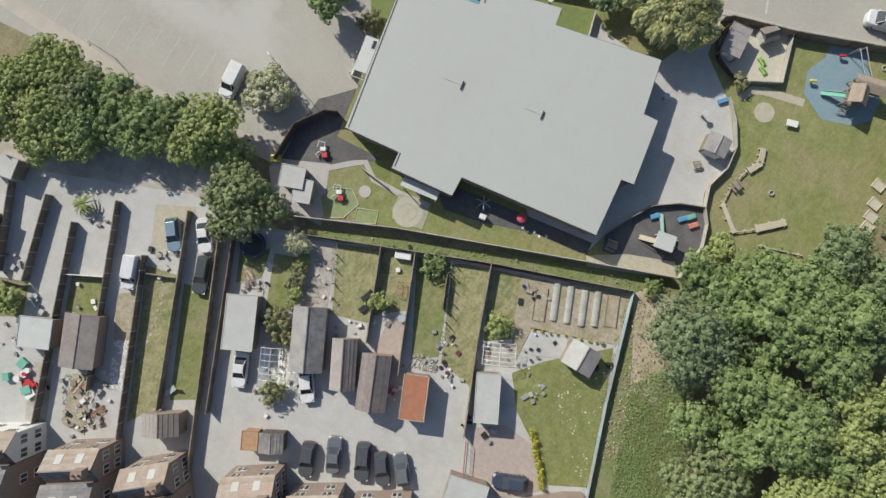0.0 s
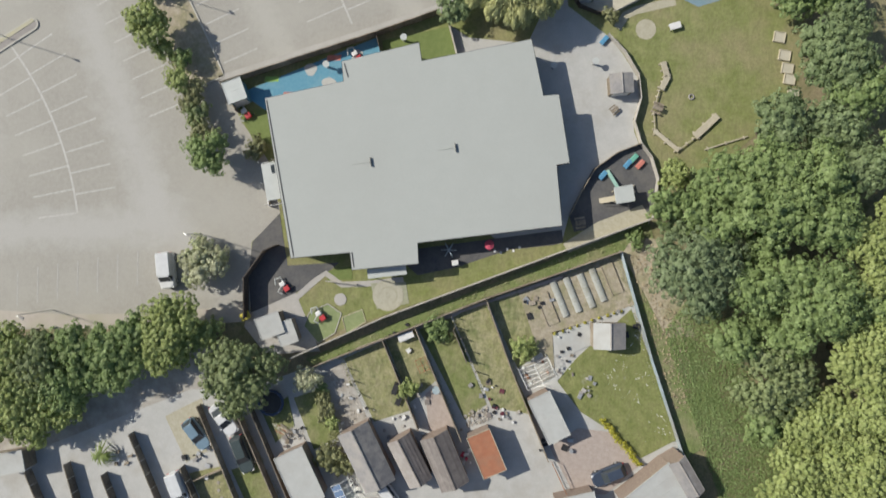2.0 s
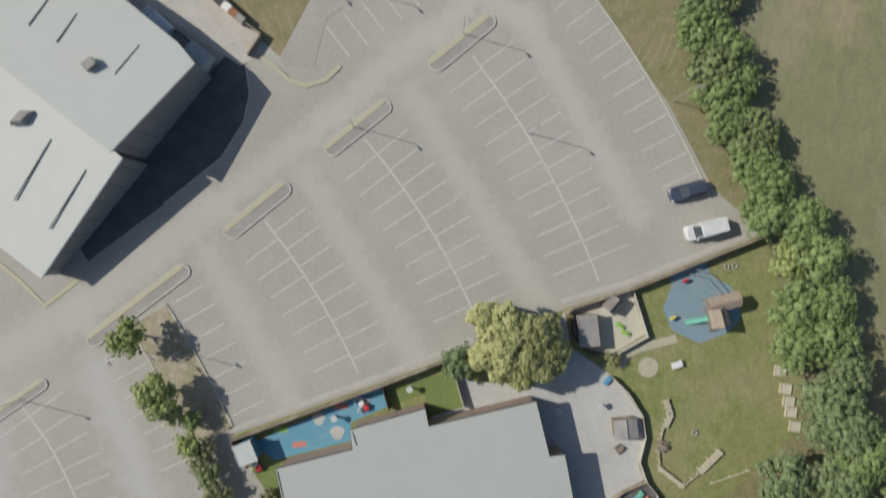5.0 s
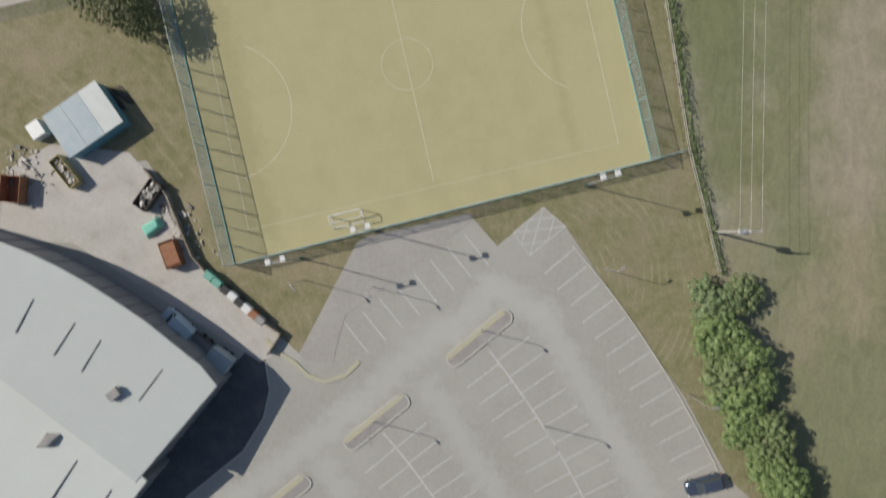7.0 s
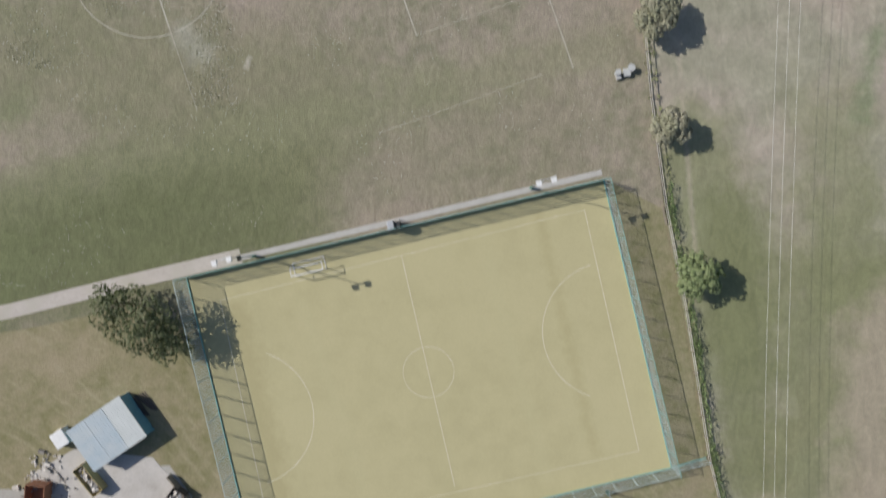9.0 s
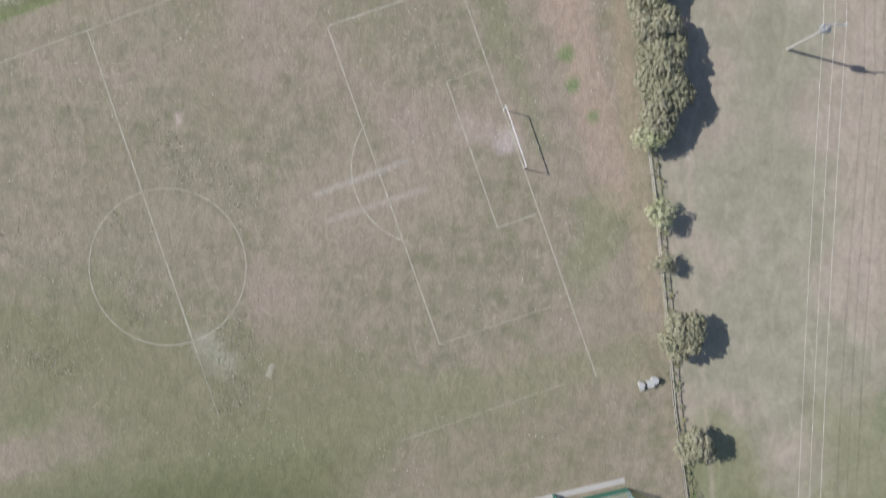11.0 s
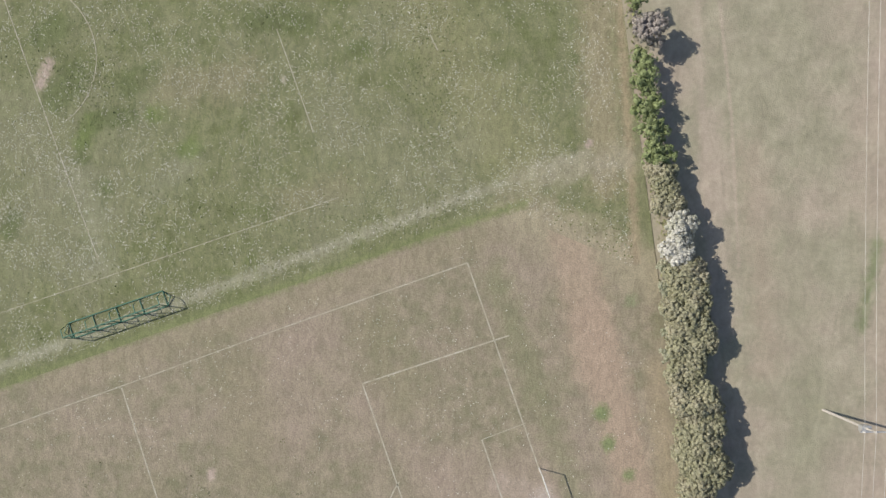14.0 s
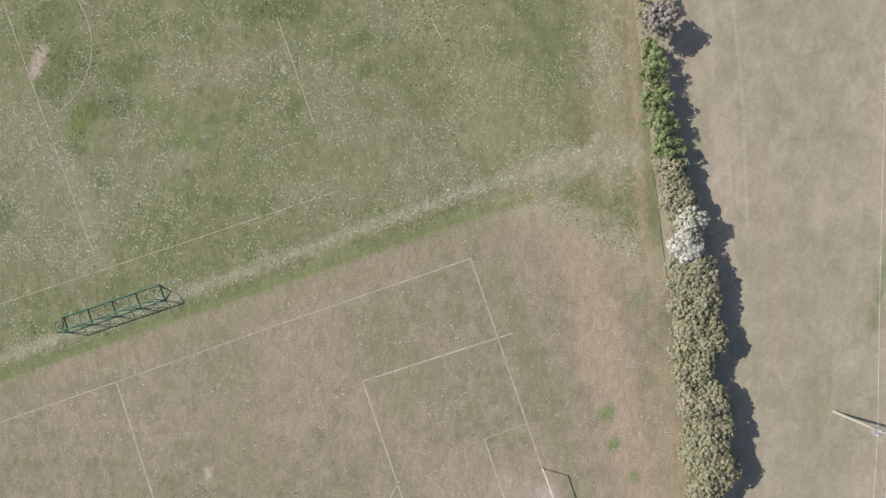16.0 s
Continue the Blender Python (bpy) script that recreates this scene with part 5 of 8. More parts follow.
bevelled(part("rooflight", Shape().prism([(-1.6, -0.9), (0.3, -0.9), (1.6, 0.9), (-0.4, 0.9)], 0, 0.7, [(-1.1, -0.5), (0.1, -0.5), (1.1, 0.5), (-0.2, 0.5)]), M_GREYROOF, hall, "grey raised rooflight", pose(*on_roof(-49.2, 74.7), 0, 0, 0)), 0.05)
for (xa, ya), (xb, yb), top in [(p, q, high_z) for p, q in zip(CURVE, HIGH[1:11])] + [(LOW[0], LOW[1], low_z), (LOW[1], LOW[2], low_z)]:
    n = max(1, round(math.dist((xa, ya), (xb, yb)) / 2.4))
    for i in range(n):
        f = (i + 0.5) / n
        a = math.atan2(yb - ya, xb - xa)
        part("wall_rib", Shape().box(-0.05, 0.05, -0.06, 0.06, 0, top(xa + (xb - xa) * f, ya + (yb - ya) * f) - 0.3), M_DARKCLAD, hall, m=pose(xa + (xb - xa) * f + 0.14 * math.sin(a) * 1, ya + (yb - ya) * f - 0.14 * math.cos(a), 0, 0, 0, math.degrees(a)))

# ---- yard ----
slab("yard", [(-80.2, 98.1), (-59.1, 99.7), (-57.9, 106.3), (-52.5, 109.4), (-42.8, 108.3), (-40.9, 106.2), (-38.0, 103.1), (-36.0, 96.5), (-32.5, 92.2), (-24.9, 86.6), (-24.2, 83.8), (-27.0, 82.3), (-50.0, 97.2)], 0.07, M_WORKS, "pale dusty concrete works yard")


def blue_store(x, y, w, d, ang):
    t = thing("storage_shed", "pale blue sheet-roofed steel store in a works yard", "shed", "", pose(x, y, 0, 0, 0, ang))
    part("wall", Shape().box(-w / 2 + 0.1, w / 2 - 0.1, -d / 2 + 0.1, d / 2 - 0.1, -0.1, 2.05), M_BLUEWALL, t, "teal painted steel wall")
    for i, (f0, f1, mt) in enumerate(((-0.5, -0.17, M_BLUEROOF), (-0.165, 0.16, M_BLUEROOF), (0.165, 0.5, M_PALEROOF))):
        part("roof_sheet", Shape().box(w * f0, w * f1, -d / 2, d / 2, 2.05, 2.18), mt, t)
        for j in range(5):
            part("roof_rib", Shape().box(w * f0 + w * 0.06 * (j + 0.4), w * f0 + w * 0.06 * (j + 0.4) + 0.05, -d / 2, d / 2, 2.18, 2.19), mt, t)


blue_store(-47.2, 112.0, 7.8, 5.9, 34)


def skip(name, label, x, y, w, d, ang, h, material, filled=True):
    t = thing(name, label, "skip", "", pose(x, y, 0, 0, 0, ang))
    part("body", Shape().prism([(-w / 2 + 0.2, -d / 2 + 0.1), (w / 2 - 0.2, -d / 2 + 0.1), (w / 2 - 0.2, d / 2 - 0.1), (-w / 2 + 0.2, d / 2 - 0.1)], 0.1, h * 0.6 if filled else 0.25, [(-w / 2 + 0.06, -d / 2 + 0.06), (w / 2 - 0.06, -d / 2 + 0.06), (w / 2 - 0.06, d / 2 - 0.06), (-w / 2 + 0.06, d / 2 - 0.06)]), material, t)
    for nm, q in (("side", (-w / 2, w / 2, -d / 2, -d / 2 + 0.07)), ("side", (-w / 2, w / 2, d / 2 - 0.07, d / 2)), ("end_plate", (-w / 2, -w / 2 + 0.07, -d / 2, d / 2)), ("end_plate", (w / 2 - 0.07, w / 2, -d / 2, d / 2))):
        part(nm, Shape().box(*q, 0.1, h), material, t)
    if filled:
        s = Shape()
        for i in range(26):
            a = pose(random.uniform(-w / 2 + 0.4, w / 2 - 0.4), random.uniform(-d / 2 + 0.4, d / 2 - 0.4), h * 0.62 + random.uniform(0, 0.3), random.uniform(-30, 30), random.uniform(-30, 30), random.uniform(0, 180))
            s.box(-random.uniform(0.1, 0.5), 0.3, -0.1, random.uniform(0.05, 0.25), -0.05, 0.1, a)
        tagged(part("rubble", s, M_RUBBLE, t, "mixed dusty waste"), kind="stuff")


skip("skip", "open steel skip full of scrap in a yard", -40.1, 103.0, 1.8, 3.8, -36, 1.3, M_CREOSOTE)
skip("skip", "rusty brown open steel container beside a wall", -37.4, 95.8, 1.9, 3.4, 19, 1.5, M_RUST, False)
part("load", Shape().box(-0.9, 0.9, -1.4, 1.4, 1.2, 1.45), M_RUST, bpy.data.objects["skip.001"], "rust-brown sheeted load")
skip("skip", "rusty brown open steel container at a yard edge", -56.6, 103.8, 2.4, 3.3, -6, 1.6, M_RUST, False)
green = thing("tarpaulin_stack", "turquoise sheeted pile of materials in a yard", "tarpaulin", "", pose(-40.0, 99.1, 0, 0, 0, 35))
bevelled(part("sheet", Shape().prism([(-1.4, -0.9), (1.3, -0.8), (1.5, 0.7), (-1.2, 0.95)], 0, 0.9, [(-1.0, -0.6), (0.9, -0.5), (1.1, 0.4), (-0.9, 0.6)]), M_TURQ, green), 0.15, 3)
skip("skip", "dull yellow open skip heaped with scrap in a yard", -50.2, 105.9, 1.5, 4.1, 38, 1.3, M_DIGGER)

for i, (f, mt) in enumerate(((0.0, M_GREENBIN), (0.14, M_GREENBIN), (0.3, M_BLACK), (0.42, M_WHITE), (0.55, M_BLACK), (0.68, M_WHITE), (0.8, M_RUST), (0.92, M_GREYROOF))):
    (xa, ya), (xb, yb) = [(-32.8, 93.1), (-26.1, 87.2)]
    b_ = thing("waste_bin", "wheeled waste container with a lid beside a wall", "bin", "yard bins", pose(xa + (xb - xa) * f, ya + (yb - ya) * f, 0.07, 0, 0, -40))
    part("body", Shape().prism([(-0.5, -0.4), (0.5, -0.4), (0.5, 0.4), (-0.5, 0.4)], 0.1, 1.0, [(-0.6, -0.48), (0.6, -0.48), (0.6, 0.48), (-0.6, 0.48)]), mt, b_)
    part("lid", Shape().prism([(-0.64, -0.52), (0.64, -0.52), (0.64, 0.52), (-0.64, 0.52)], 1.0, 1.14, [(-0.55, -0.4), (0.55, -0.4), (0.55, 0.4), (-0.55, 0.4)]), mt, b_)
    for sx in (-0.45, 0.45):
        part("wheel", Shape().tube([(sx, -0.35, 0.1), (sx + 0.06, -0.35, 0.1)], 0.1, 8), M_RUBBER, b_)
fence("yard_wall", "dark timber wall round a works yard", [(-40.6, 106.2), (-38.0, 103.1), (-34.9, 95.4), (-29.8, 89.8), (-24.2, 85.9), (-25.8, 83.4)], 1.0, M_WOOD, 2.0, 0.12)
junk = Shape()
for i in range(240):
    jx, jy = random.gauss(0, 1), random.gauss(0, 1)
    (xa, ya) = ((-56.4, 107.4), (-54.7, 105.6), (-38.0, 101.4), (-36.5, 98.2), (-57.6, 104.2), (-35.6, 96.5))[i % 6]
    s_ = random.uniform(0.05, 0.22) if i % 20 else 0.38
    junk.box(-s_, s_, -s_ * 0.6, s_ * 0.6, 0, s_ * random.uniform(0.5, 1.2), pose(xa + jx * 1.1, ya + jy * 1.1, 0.05, random.uniform(-15, 15), 0, random.uniform(0, 180)))
tagged(part("building_rubble", junk, M_RUBBLE), "pale heaps of mixed building rubble in a yard", "rubble", "", "stuff")
wb = thing("white_crate", "white plastic-sheeted crate beside a store", "crate", "", pose(-53.6, 111.0, 0, 0, 0, 33))
bevelled(part("body", Shape().box(-0.9, 0.9, -1.0, 1.0, 0, 1.2), M_WHITE, wb), 0.06)
# whitish planks in the store's shadow; their dark colour stands for that shade
for i in range(2):
    pl = thing("plank_pile", "timber planks stacked on dry grass, coloured dark for the shade they lie in", "planks", "", pose(-43.3, 115.1, 0, 0, 0, 125))
    for j in range(5):
        part("plank", Shape().box(-1.4, 1.4, -0.08, 0.08, 0, 0.06), M_CREOSOTE, pl, m=pose(0.1 * j, -0.5 + 0.22 * j + i * 1.2, 0.05 * (j % 2) + 0.06 * i, 0, 0, 4 * j))


# ---- gardens: ground ----
slab("yards", [(-68.5, -18.1), (-52.5, -10.4), (-30.4, -0.8), (-23.2, -0.4), (-16.7, 2.3), (-15.6, 2.5), (21.1, 17.9), (25.3, 4.9), (29.3, -6.1)] + [(33.1, -16.7), (2.5, -55.4), (-50.0, -73.6)], 0.03, M_YARDC, "pale sun-bleached concrete yards and drives")
for i, (q, mt, lab) in enumerate((
    ([(-25.2, -10.4), (-21.5, -9.2), (-15.9, -21.0), (-18.9, -23.0)], M_LAWN, "strip of mown green lawn"),
    ([(-30.3, -11.0), (-26.0, -9.9), (-19.4, -23.9), (-21.8, -28.0)], M_DRYLAWN, "dry yellowing lawn with stepping stones"),
    ([(-33.5, -4.2), (-29.1, -1.8), (-27.4, -7.9), (-30.7, -9.7)], M_SAND, "sandy gravel drive"),
    ([(-14.8, 1.2), (-12.0, 3.4), (-8.9, -3.5), (-11.8, -5.4)], M_CONCRETE2, "rubble-strewn paved yard"),
    ([(-37.3, -16.9), (-33.6, -14.8), (-32.0, -19.3), (-35.6, -20.9)], M_LAWN, "small patch of lawn"),
    ([(-31.4, -15.8), (-29.1, -14.0), (-24.1, -24.9), (-25.7, -25.9)], M_SOIL, "bare brown earth with rubble"),
    ([(-44.7, -21.8), (-41.3, -20.4), (-39.6, -24.3), (-42.0, -25.7)], M_LAWN, "overgrown patch of lawn"),
    ([(-12.0, 3.6), (-7.1, 6.0), (-3.7, -2.4), (-8.0, -3.9)], M_DRYLAWN, "patchy mown lawn"),
    ([(-7.0, 6.0), (-3.3, 7.5), (-0.5, 1.5), (-3.7, -1.4)], M_DRYLAWN, "patchy mown lawn"),
    ([(-1.9, -0.3), (-0.2, 1.1), (2.0, -4.2), (-1.3, -4.9)], M_BRICKPAVE, "pinkish paved terrace"),
    ([(-3.0, 7.5), (0.9, 9.1), (5.6, -1.3), (3.0, -3.3)], M_LAWN, "green mown lawn"),
    ([(1.1, 9.1), (4.9, 11.3), (8.5, 3.1), (11.3, -2.4), (6.2, -1.6)], M_DRYLAWN, "dry pale lawn"),
    ([(5.3, 11.2), (9.1, 12.7), (12.3, 5.5), (9.2, 3.2)], M_DRYLAWN, "dry pale lawn"),
    ([(-17.9, -1.4), (-14.1, 0.1), (-12.1, -5.8), (-15.2, -7.6)], M_LAWN, "unmown green lawn"),
    ([(-21.6, -3.5), (-18.6, -1.2), (-17.7, -4.8), (-19.9, -6.9)], M_LAWN, "small patch of lawn"),
    ([(9.0, 12.4), (21.0, 17.8), (23.4, 11.6), (13.3, 7.5), (13.7, 3.2), (11.5, 5.8)], M_SOIL, "dry vegetable plot of bare earth"),
    ([(14.1, 1.8), (16.5, 4.9), (22.8, 10.9), (29.2, -4.6), (24.5, -7.2), (21.6, -4.5), (17.1, -1.8)], M_LAWN2, "lawn dotted with white daisies"),
    ([(13.5, -6.3), (16.8, -3.8), (20.7, -4.1), (24.4, -8.0), (20.5, -11.7), (16.5, -11.7)], M_BRICKPAVE, "red block-paved drive"),
    ([(21.0, 18.1), (24.7, 21.4), (26.8, 14.7), (30.2, 7.3), (35.9, -3.3), (30.2, -6.9), (25.4, 5.0)], M_BANK, "ivy-covered bank beside a wood"),
    ([(-16.6, 3.4), (24.5, 21.8), (24.6, 20.4), (21.1, 17.9), (4.9, 11.6), (-15.6, 2.4)], M_BANK, "overgrown strip between two fences"),
    ([(-35.4, -28.0), (-33.2, -27.0), (-29.7, -34.0), (-32.5, -34.2)], M_CONCRETE2, "worn paved yard"),
    ([(-28.6, -20.6), (-26.8, -19.7), (-24.1, -25.1), (-25.8, -25.8)], M_YARDC, "pale dusty ground under broken concrete"),
    ([(-30.6, -26.6), (-28.7, -25.8), (-25.3, -32.0), (-28.3, -32.3)], M_SOIL, "earth yard strewn with rubble"),
)):
    slab("garden_ground", q, 0.045 + 0.003 * i, mt, lab)
slab("patio", [(13.2, 7.7), (17.6, 9.2), (18.4, 6.5), (14.5, 4.7)], 0.09, M_WHITEROOF, "white paved patio")

# ---- gardens: fences ----
for q, h, mt, lab in (
    ([(-49.5, -11.1), (-44.8, -21.0)], 1.3, M_DARKWOOD, "dark timber panel fence between yards"),
    ([(-44.8, -10.1), (-41.4, -20.3)], 1.3, M_DARKWOOD, "dark timber panel fence between yards"),
    ([(-40.3, -11.2), (-33.7, -26.9), (-30.1, -35.4), (-27.4, -42.2)], 1.3, M_DARKWOOD, "dark timber panel fence between yards"),
    ([(-37.2, -6.2), (-27.6, -27.0)], 1.3, M_DARKWOOD, "dark timber panel fence between yards"),
    ([(-30.9, -10.0), (-20.6, -31.4)], 1.3, M_DARKWOOD, "dark timber panel fence between gardens"),
    ([(-29.2, -2.6), (-25.5, -10.7), (-19.3, -24.4)], 1.3, M_WOOD, "grey weathered timber fence beside a lawn"),
    ([(-24.9, -2.1), (-12.2, -28.4), (-11.1, -31.8)], 1.4, M_WOOD, "grey weathered timber fence beside a lawn"),
    ([(-23.2, -1.8), (-14.1, -21.5)], 1.35, M_DARKWOOD, "dark timber fence beside a drive"),
    ([(-7.3, 6.2), (-2.6, -4.4)], 1.3, M_WOOD, "timber panel fence between lawns"),
    ([(-3.4, 7.7), (2.6, -5.5)], 1.4, M_WOOD, "timber panel fence between lawns"),
    ([(5.0, 11.5), (8.4, 3.0), (13.1, -7.5)], 1.3, M_WOOD, "timber fence between lawns"),
    ([(-18.1, 3.7), (-7.1, 9.0), (7.7, 15.1), (24.4, 21.9)], 1.6, M_PICKET, "long silvered timber fence behind gardens"),
    ([(-15.7, 2.6), (4.9, 11.6), (21.1, 17.9)], 1.3, M_WOOD, "long weathered fence at garden ends"),
    ([(21.1, 17.9), (25.3, 4.9), (29.3, -6.1), (31.1, -11.0)], 1.0, M_BLUEPAINT, "long pale blue painted fence beside a bank"),
    ([(-37.9, -17.1), (-33.5, -14.7)], 0.9, M_WHITE, "low white fence across a yard"),
    ([(-29.8, -11.8), (-26.2, -10.2)], 0.8, M_WOOD, "low timber fence of a garden"),
    ([(-44.7, -21.8), (-40.9, -20.6)], 1.2, M_WOOD, "low timber fence of a garden"),
):
    fence("garden_fence", lab, q, h, mt, cap=M_PICKET if mt == M_DARKWOOD and h < 1.35 else None)


def wire_fence(label, pts, n, h=1.2):
    """Leaning timber posts with thin wires between them."""
    (xa, ya), (xb, yb) = pts
    t = thing("garden_fence", label, "fence", "", pose(xa, ya, 0))
    rg = random.Random(n)
    for i in range(n):
        f = i / (n - 1)
        m = pose((xb - xa) * f, (yb - ya) * f, 0, rg.uniform(-5, 5), rg.uniform(-5, 5), 20)
        part("post", Shape().box(-0.05, 0.05, -0.05, 0.05, -0.2, h * rg.uniform(0.85, 1.2)), M_DARKWOOD, t, m=m)
    for z in (0.4, 0.8, 1.1):
        part("wire", Shape().tube([(0, 0, z), (xb - xa, yb - ya, z)], 0.008, 4), M_STEEL, t)


wire_fence("open fence of dark posts and thin wire", [(-12.1, 4.0), (-8.3, -3.7)], 6, 1.0)
wire_fence("open fence of leaning dark posts between lawns", [(0.8, 9.3), (4.1, 2.7)], 6, 1.4)
slab("bare_earth", [(21.4, 17.6), (22.8, 19.8), (26.0, 19.5), (28.4, 14.0), (30.7, 7.9), (27.2, 7.6), (24.5, 12.6)], 0.115, M_PINKSOIL, "bleached bare earth track beside a fence")
structure("low_wall", Shape().ribbon([(-10.5, 4.8), (-6.4, 6.5), (0.5, 9.3), (7.3, 12.0), (14.2, 14.6)], 0.35, -0.1, 0.45), M_BRICKPAVE, "low pinkish block wall between fences")

# ---- gardens: buildings ----
def gable_roof(t, w, d, h, rise, left, right, over=0.2, thick=0.09, courses=0):
    """Two roof slopes with the ridge along y; courses adds raised tile rows."""
    for sgn, mt in ((-1, left), (1, right)):
        x1, y1 = sgn * (w / 2 + over), d / 2 + over
        zl = h - over * rise / (w / 2)
        v = [(0, -y1, h + rise), (0, y1, h + rise), (x1, y1, zl), (x1, -y1, zl)]
        slope = part("roof_slope", Shape().add(v + [(x, y, z + thick) for x, y, z in v], [(0, 1, 2, 3), (7, 6, 5, 4), (0, 4, 5, 1), (1, 5, 6, 2), (2, 6, 7, 3), (3, 7, 4, 0)]), mt, t)
        for i in range(courses):
            f0, f1 = i / courses, (i + 0.9) / courses
            q = [(x1 * f, y, h + rise + (zl - h - rise) * f + thick) for f in (f0, f1) for y in (-y1, y1)]
            part("tile_course", Shape().add([q[0], q[1], q[3], q[2]] + [(a, b, c + (0.015 if k < 2 else 0.05)) for k, (a, b, c) in enumerate((q[0], q[1], q[3], q[2]))], [(0, 1, 2, 3), (7, 6, 5, 4), (0, 4, 5, 1), (1, 5, 6, 2), (2, 6, 7, 3), (3, 7, 4, 0)]), mt, slope)
    part("ridge", Shape().tube([(0, -d / 2 - over, h + rise + thick), (0, d / 2 + over, h + rise + thick)], 0.1, 6), right, t)


def outbuilding(name, label, x, y, w, d, ang, h, roofs, kind="flat", wall=None, door=True, courses=0, rise=0.9):
    t = thing(name, label, "garage" if "garage" in name else "shed", "", pose(x, y, 0, 0, 0, ang))
    wl = wall or M_WALL
    wx, dy = w / 2 - 0.12, d / 2 - 0.12
    if kind == "flat":
        part("wall", Shape().box(-wx, wx, -dy, dy, -0.1, h - 0.12), wl, t)
        part("roof", Shape().box(-w / 2, w / 2, -d / 2, d / 2, h - 0.12, h), roofs[0], t)
        part("roof_edge", Shape().ribbon([(-w / 2, -d / 2), (w / 2, -d / 2), (w / 2, d / 2), (-w / 2, d / 2)], 0.1, h - 0.1, h + 0.05, True), roofs[-1], t, "raised roof edging")
        for i in range(1, 4):
            part("roof_joint", Shape().box(-w / 2 + 0.08, w / 2 - 0.08, -0.02, 0.02, h, h + 0.015), roofs[0], t, m=pose(0, -d / 2 + d * i / 4, 0))
    else:
        part("wall", Shape().add([(-wx, -dy, -0.1), (wx, -dy, -0.1), (wx, dy, -0.1), (-wx, dy, -0.1), (-wx, -dy, h), (wx, -dy, h), (wx, dy, h), (-wx, dy, h), (0, -dy, h + rise * 0.94), (0, dy, h + rise * 0.94)],
             [(0, 1, 5, 8, 4), (2, 3, 7, 9, 6), (1, 2, 6, 5), (3, 0, 4, 7), (4, 8, 9, 7), (8, 5, 6, 9), (3, 2, 1, 0)]), wl, t)
        gable_roof(t, w - 0.2, d - 0.2, h, rise, roofs[0], roofs[-1], 0.12, 0.07, courses)
    if door:
        dr = part("door", Shape().box(-w * 0.34, w * 0.34, -0.03, 0.03, 0, min(2.0, h - 0.25)), M_WHITE, t, m=pose(0, -d / 2 + 0.1, 0))
        part("handle", Shape().box(-0.06, 0.06, -0.03, 0, 0.95, 1.0), M_STEEL, dr, m=pose(0, -0.03, 0))
    return t


outbuilding("garage", "garage with a plain white flat felt roof", -16.3, -10.1, 3.6, 6.5, 27, 2.5, [M_WHITEROOF])
# these gables take a paler tone on the left slope than the right
outbuilding("garage", "long garage with a grey and darker grey gable roof", -8.5, -7.5, 3.9, 7.6, 28, 2.3, [M_GREYROOF, M_SLATE], "gable")
outbuilding("garage", "garage with a pale brown and darker brown gable roof", -3.4, -7.7, 3.0, 6.0, 29, 2.2, [M_PALEBROWN, M_BROWNROOF], "gable", courses=4)
outbuilding("garage", "garage with a brown ribbed tile gable roof", 0.7, -7.6, 3.5, 6.6, 25, 2.2, [M_DUSKROOF, M_BROWNROOF], "gable", courses=7)
outbuilding("garage", "garage with a faded brick-red flat roof", 5.6, -6.5, 2.9, 5.2, 25, 2.5, [M_REDROOF, M_NEWWOOD])
outbuilding("garage", "garage with a plain white flat felt roof beside a drive", 12.8, -2.0, 2.8, 5.7, 28, 2.5, [M_WHITEROOF])
outbuilding("shed", "garden shed with a pale blue flat roof", -36.1, -24.1, 3.9, 3.6, 26, 2.2, [M_PALEROOF, M_BLUEROOF])
outbuilding("shed", "long shed with a grey corrugated sheet roof", -31.1, -22.1, 4.1, 6.3, 26, 2.2, [M_DUSKROOF], "gable", rise=0.4)
outbuilding("shed", "brick outhouse with a brown pitched roof", -17.6, -25.0, 4.4, 2.7, 33, 2.2, [M_PALEBROWN, M_BROWNROOF], "gable", rise=0.7, courses=4)
# one grey roof; its lit slope is coloured paler than the shaded one
outbuilding("summerhouse", "small timber summerhouse on a patio, pale gable roof with shaded slope coloured grey", 19.7, 7.8, 3.8, 3.1, 2, 2.0, [M_WHITEROOF, M_GREYROOF], "gable", M_WOOD, rise=0.6)
outbuilding("shed", "timber shed with a pale roof beside a lane", -51.0, -9.8, 4.3, 2.5, 12, 2.3, [M_WHITEROOF], "flat", M_WOOD)
outbuilding("shed", "shed with a bleached flat roof in a yard", -49.0, -17.5, 3.8, 4.5, 17, 2.2, [M_WHITEROOF], "flat", M_WOOD)
outbuilding("shed", "timber shed with an orange-brown boarded roof", -7.9, -21.1, 1.9, 2.2, 29, 1.9, [M_ORANGEWOOD], "flat", M_ORANGEWOOD, courses=3)
outbuilding("shed", "timber shed with a dark grey boarded roof", -5.6, -19.9, 2.9, 2.3, 30, 2.1, [M_SLATE], "gable", M_CREOSOTE, rise=0.4, courses=4)
outbuilding("shed", "brick store with a pale flat roof beside a drive", 16.7, -13.2, 4.7, 4.4, 15, 2.4, [M_WHITEROOF])


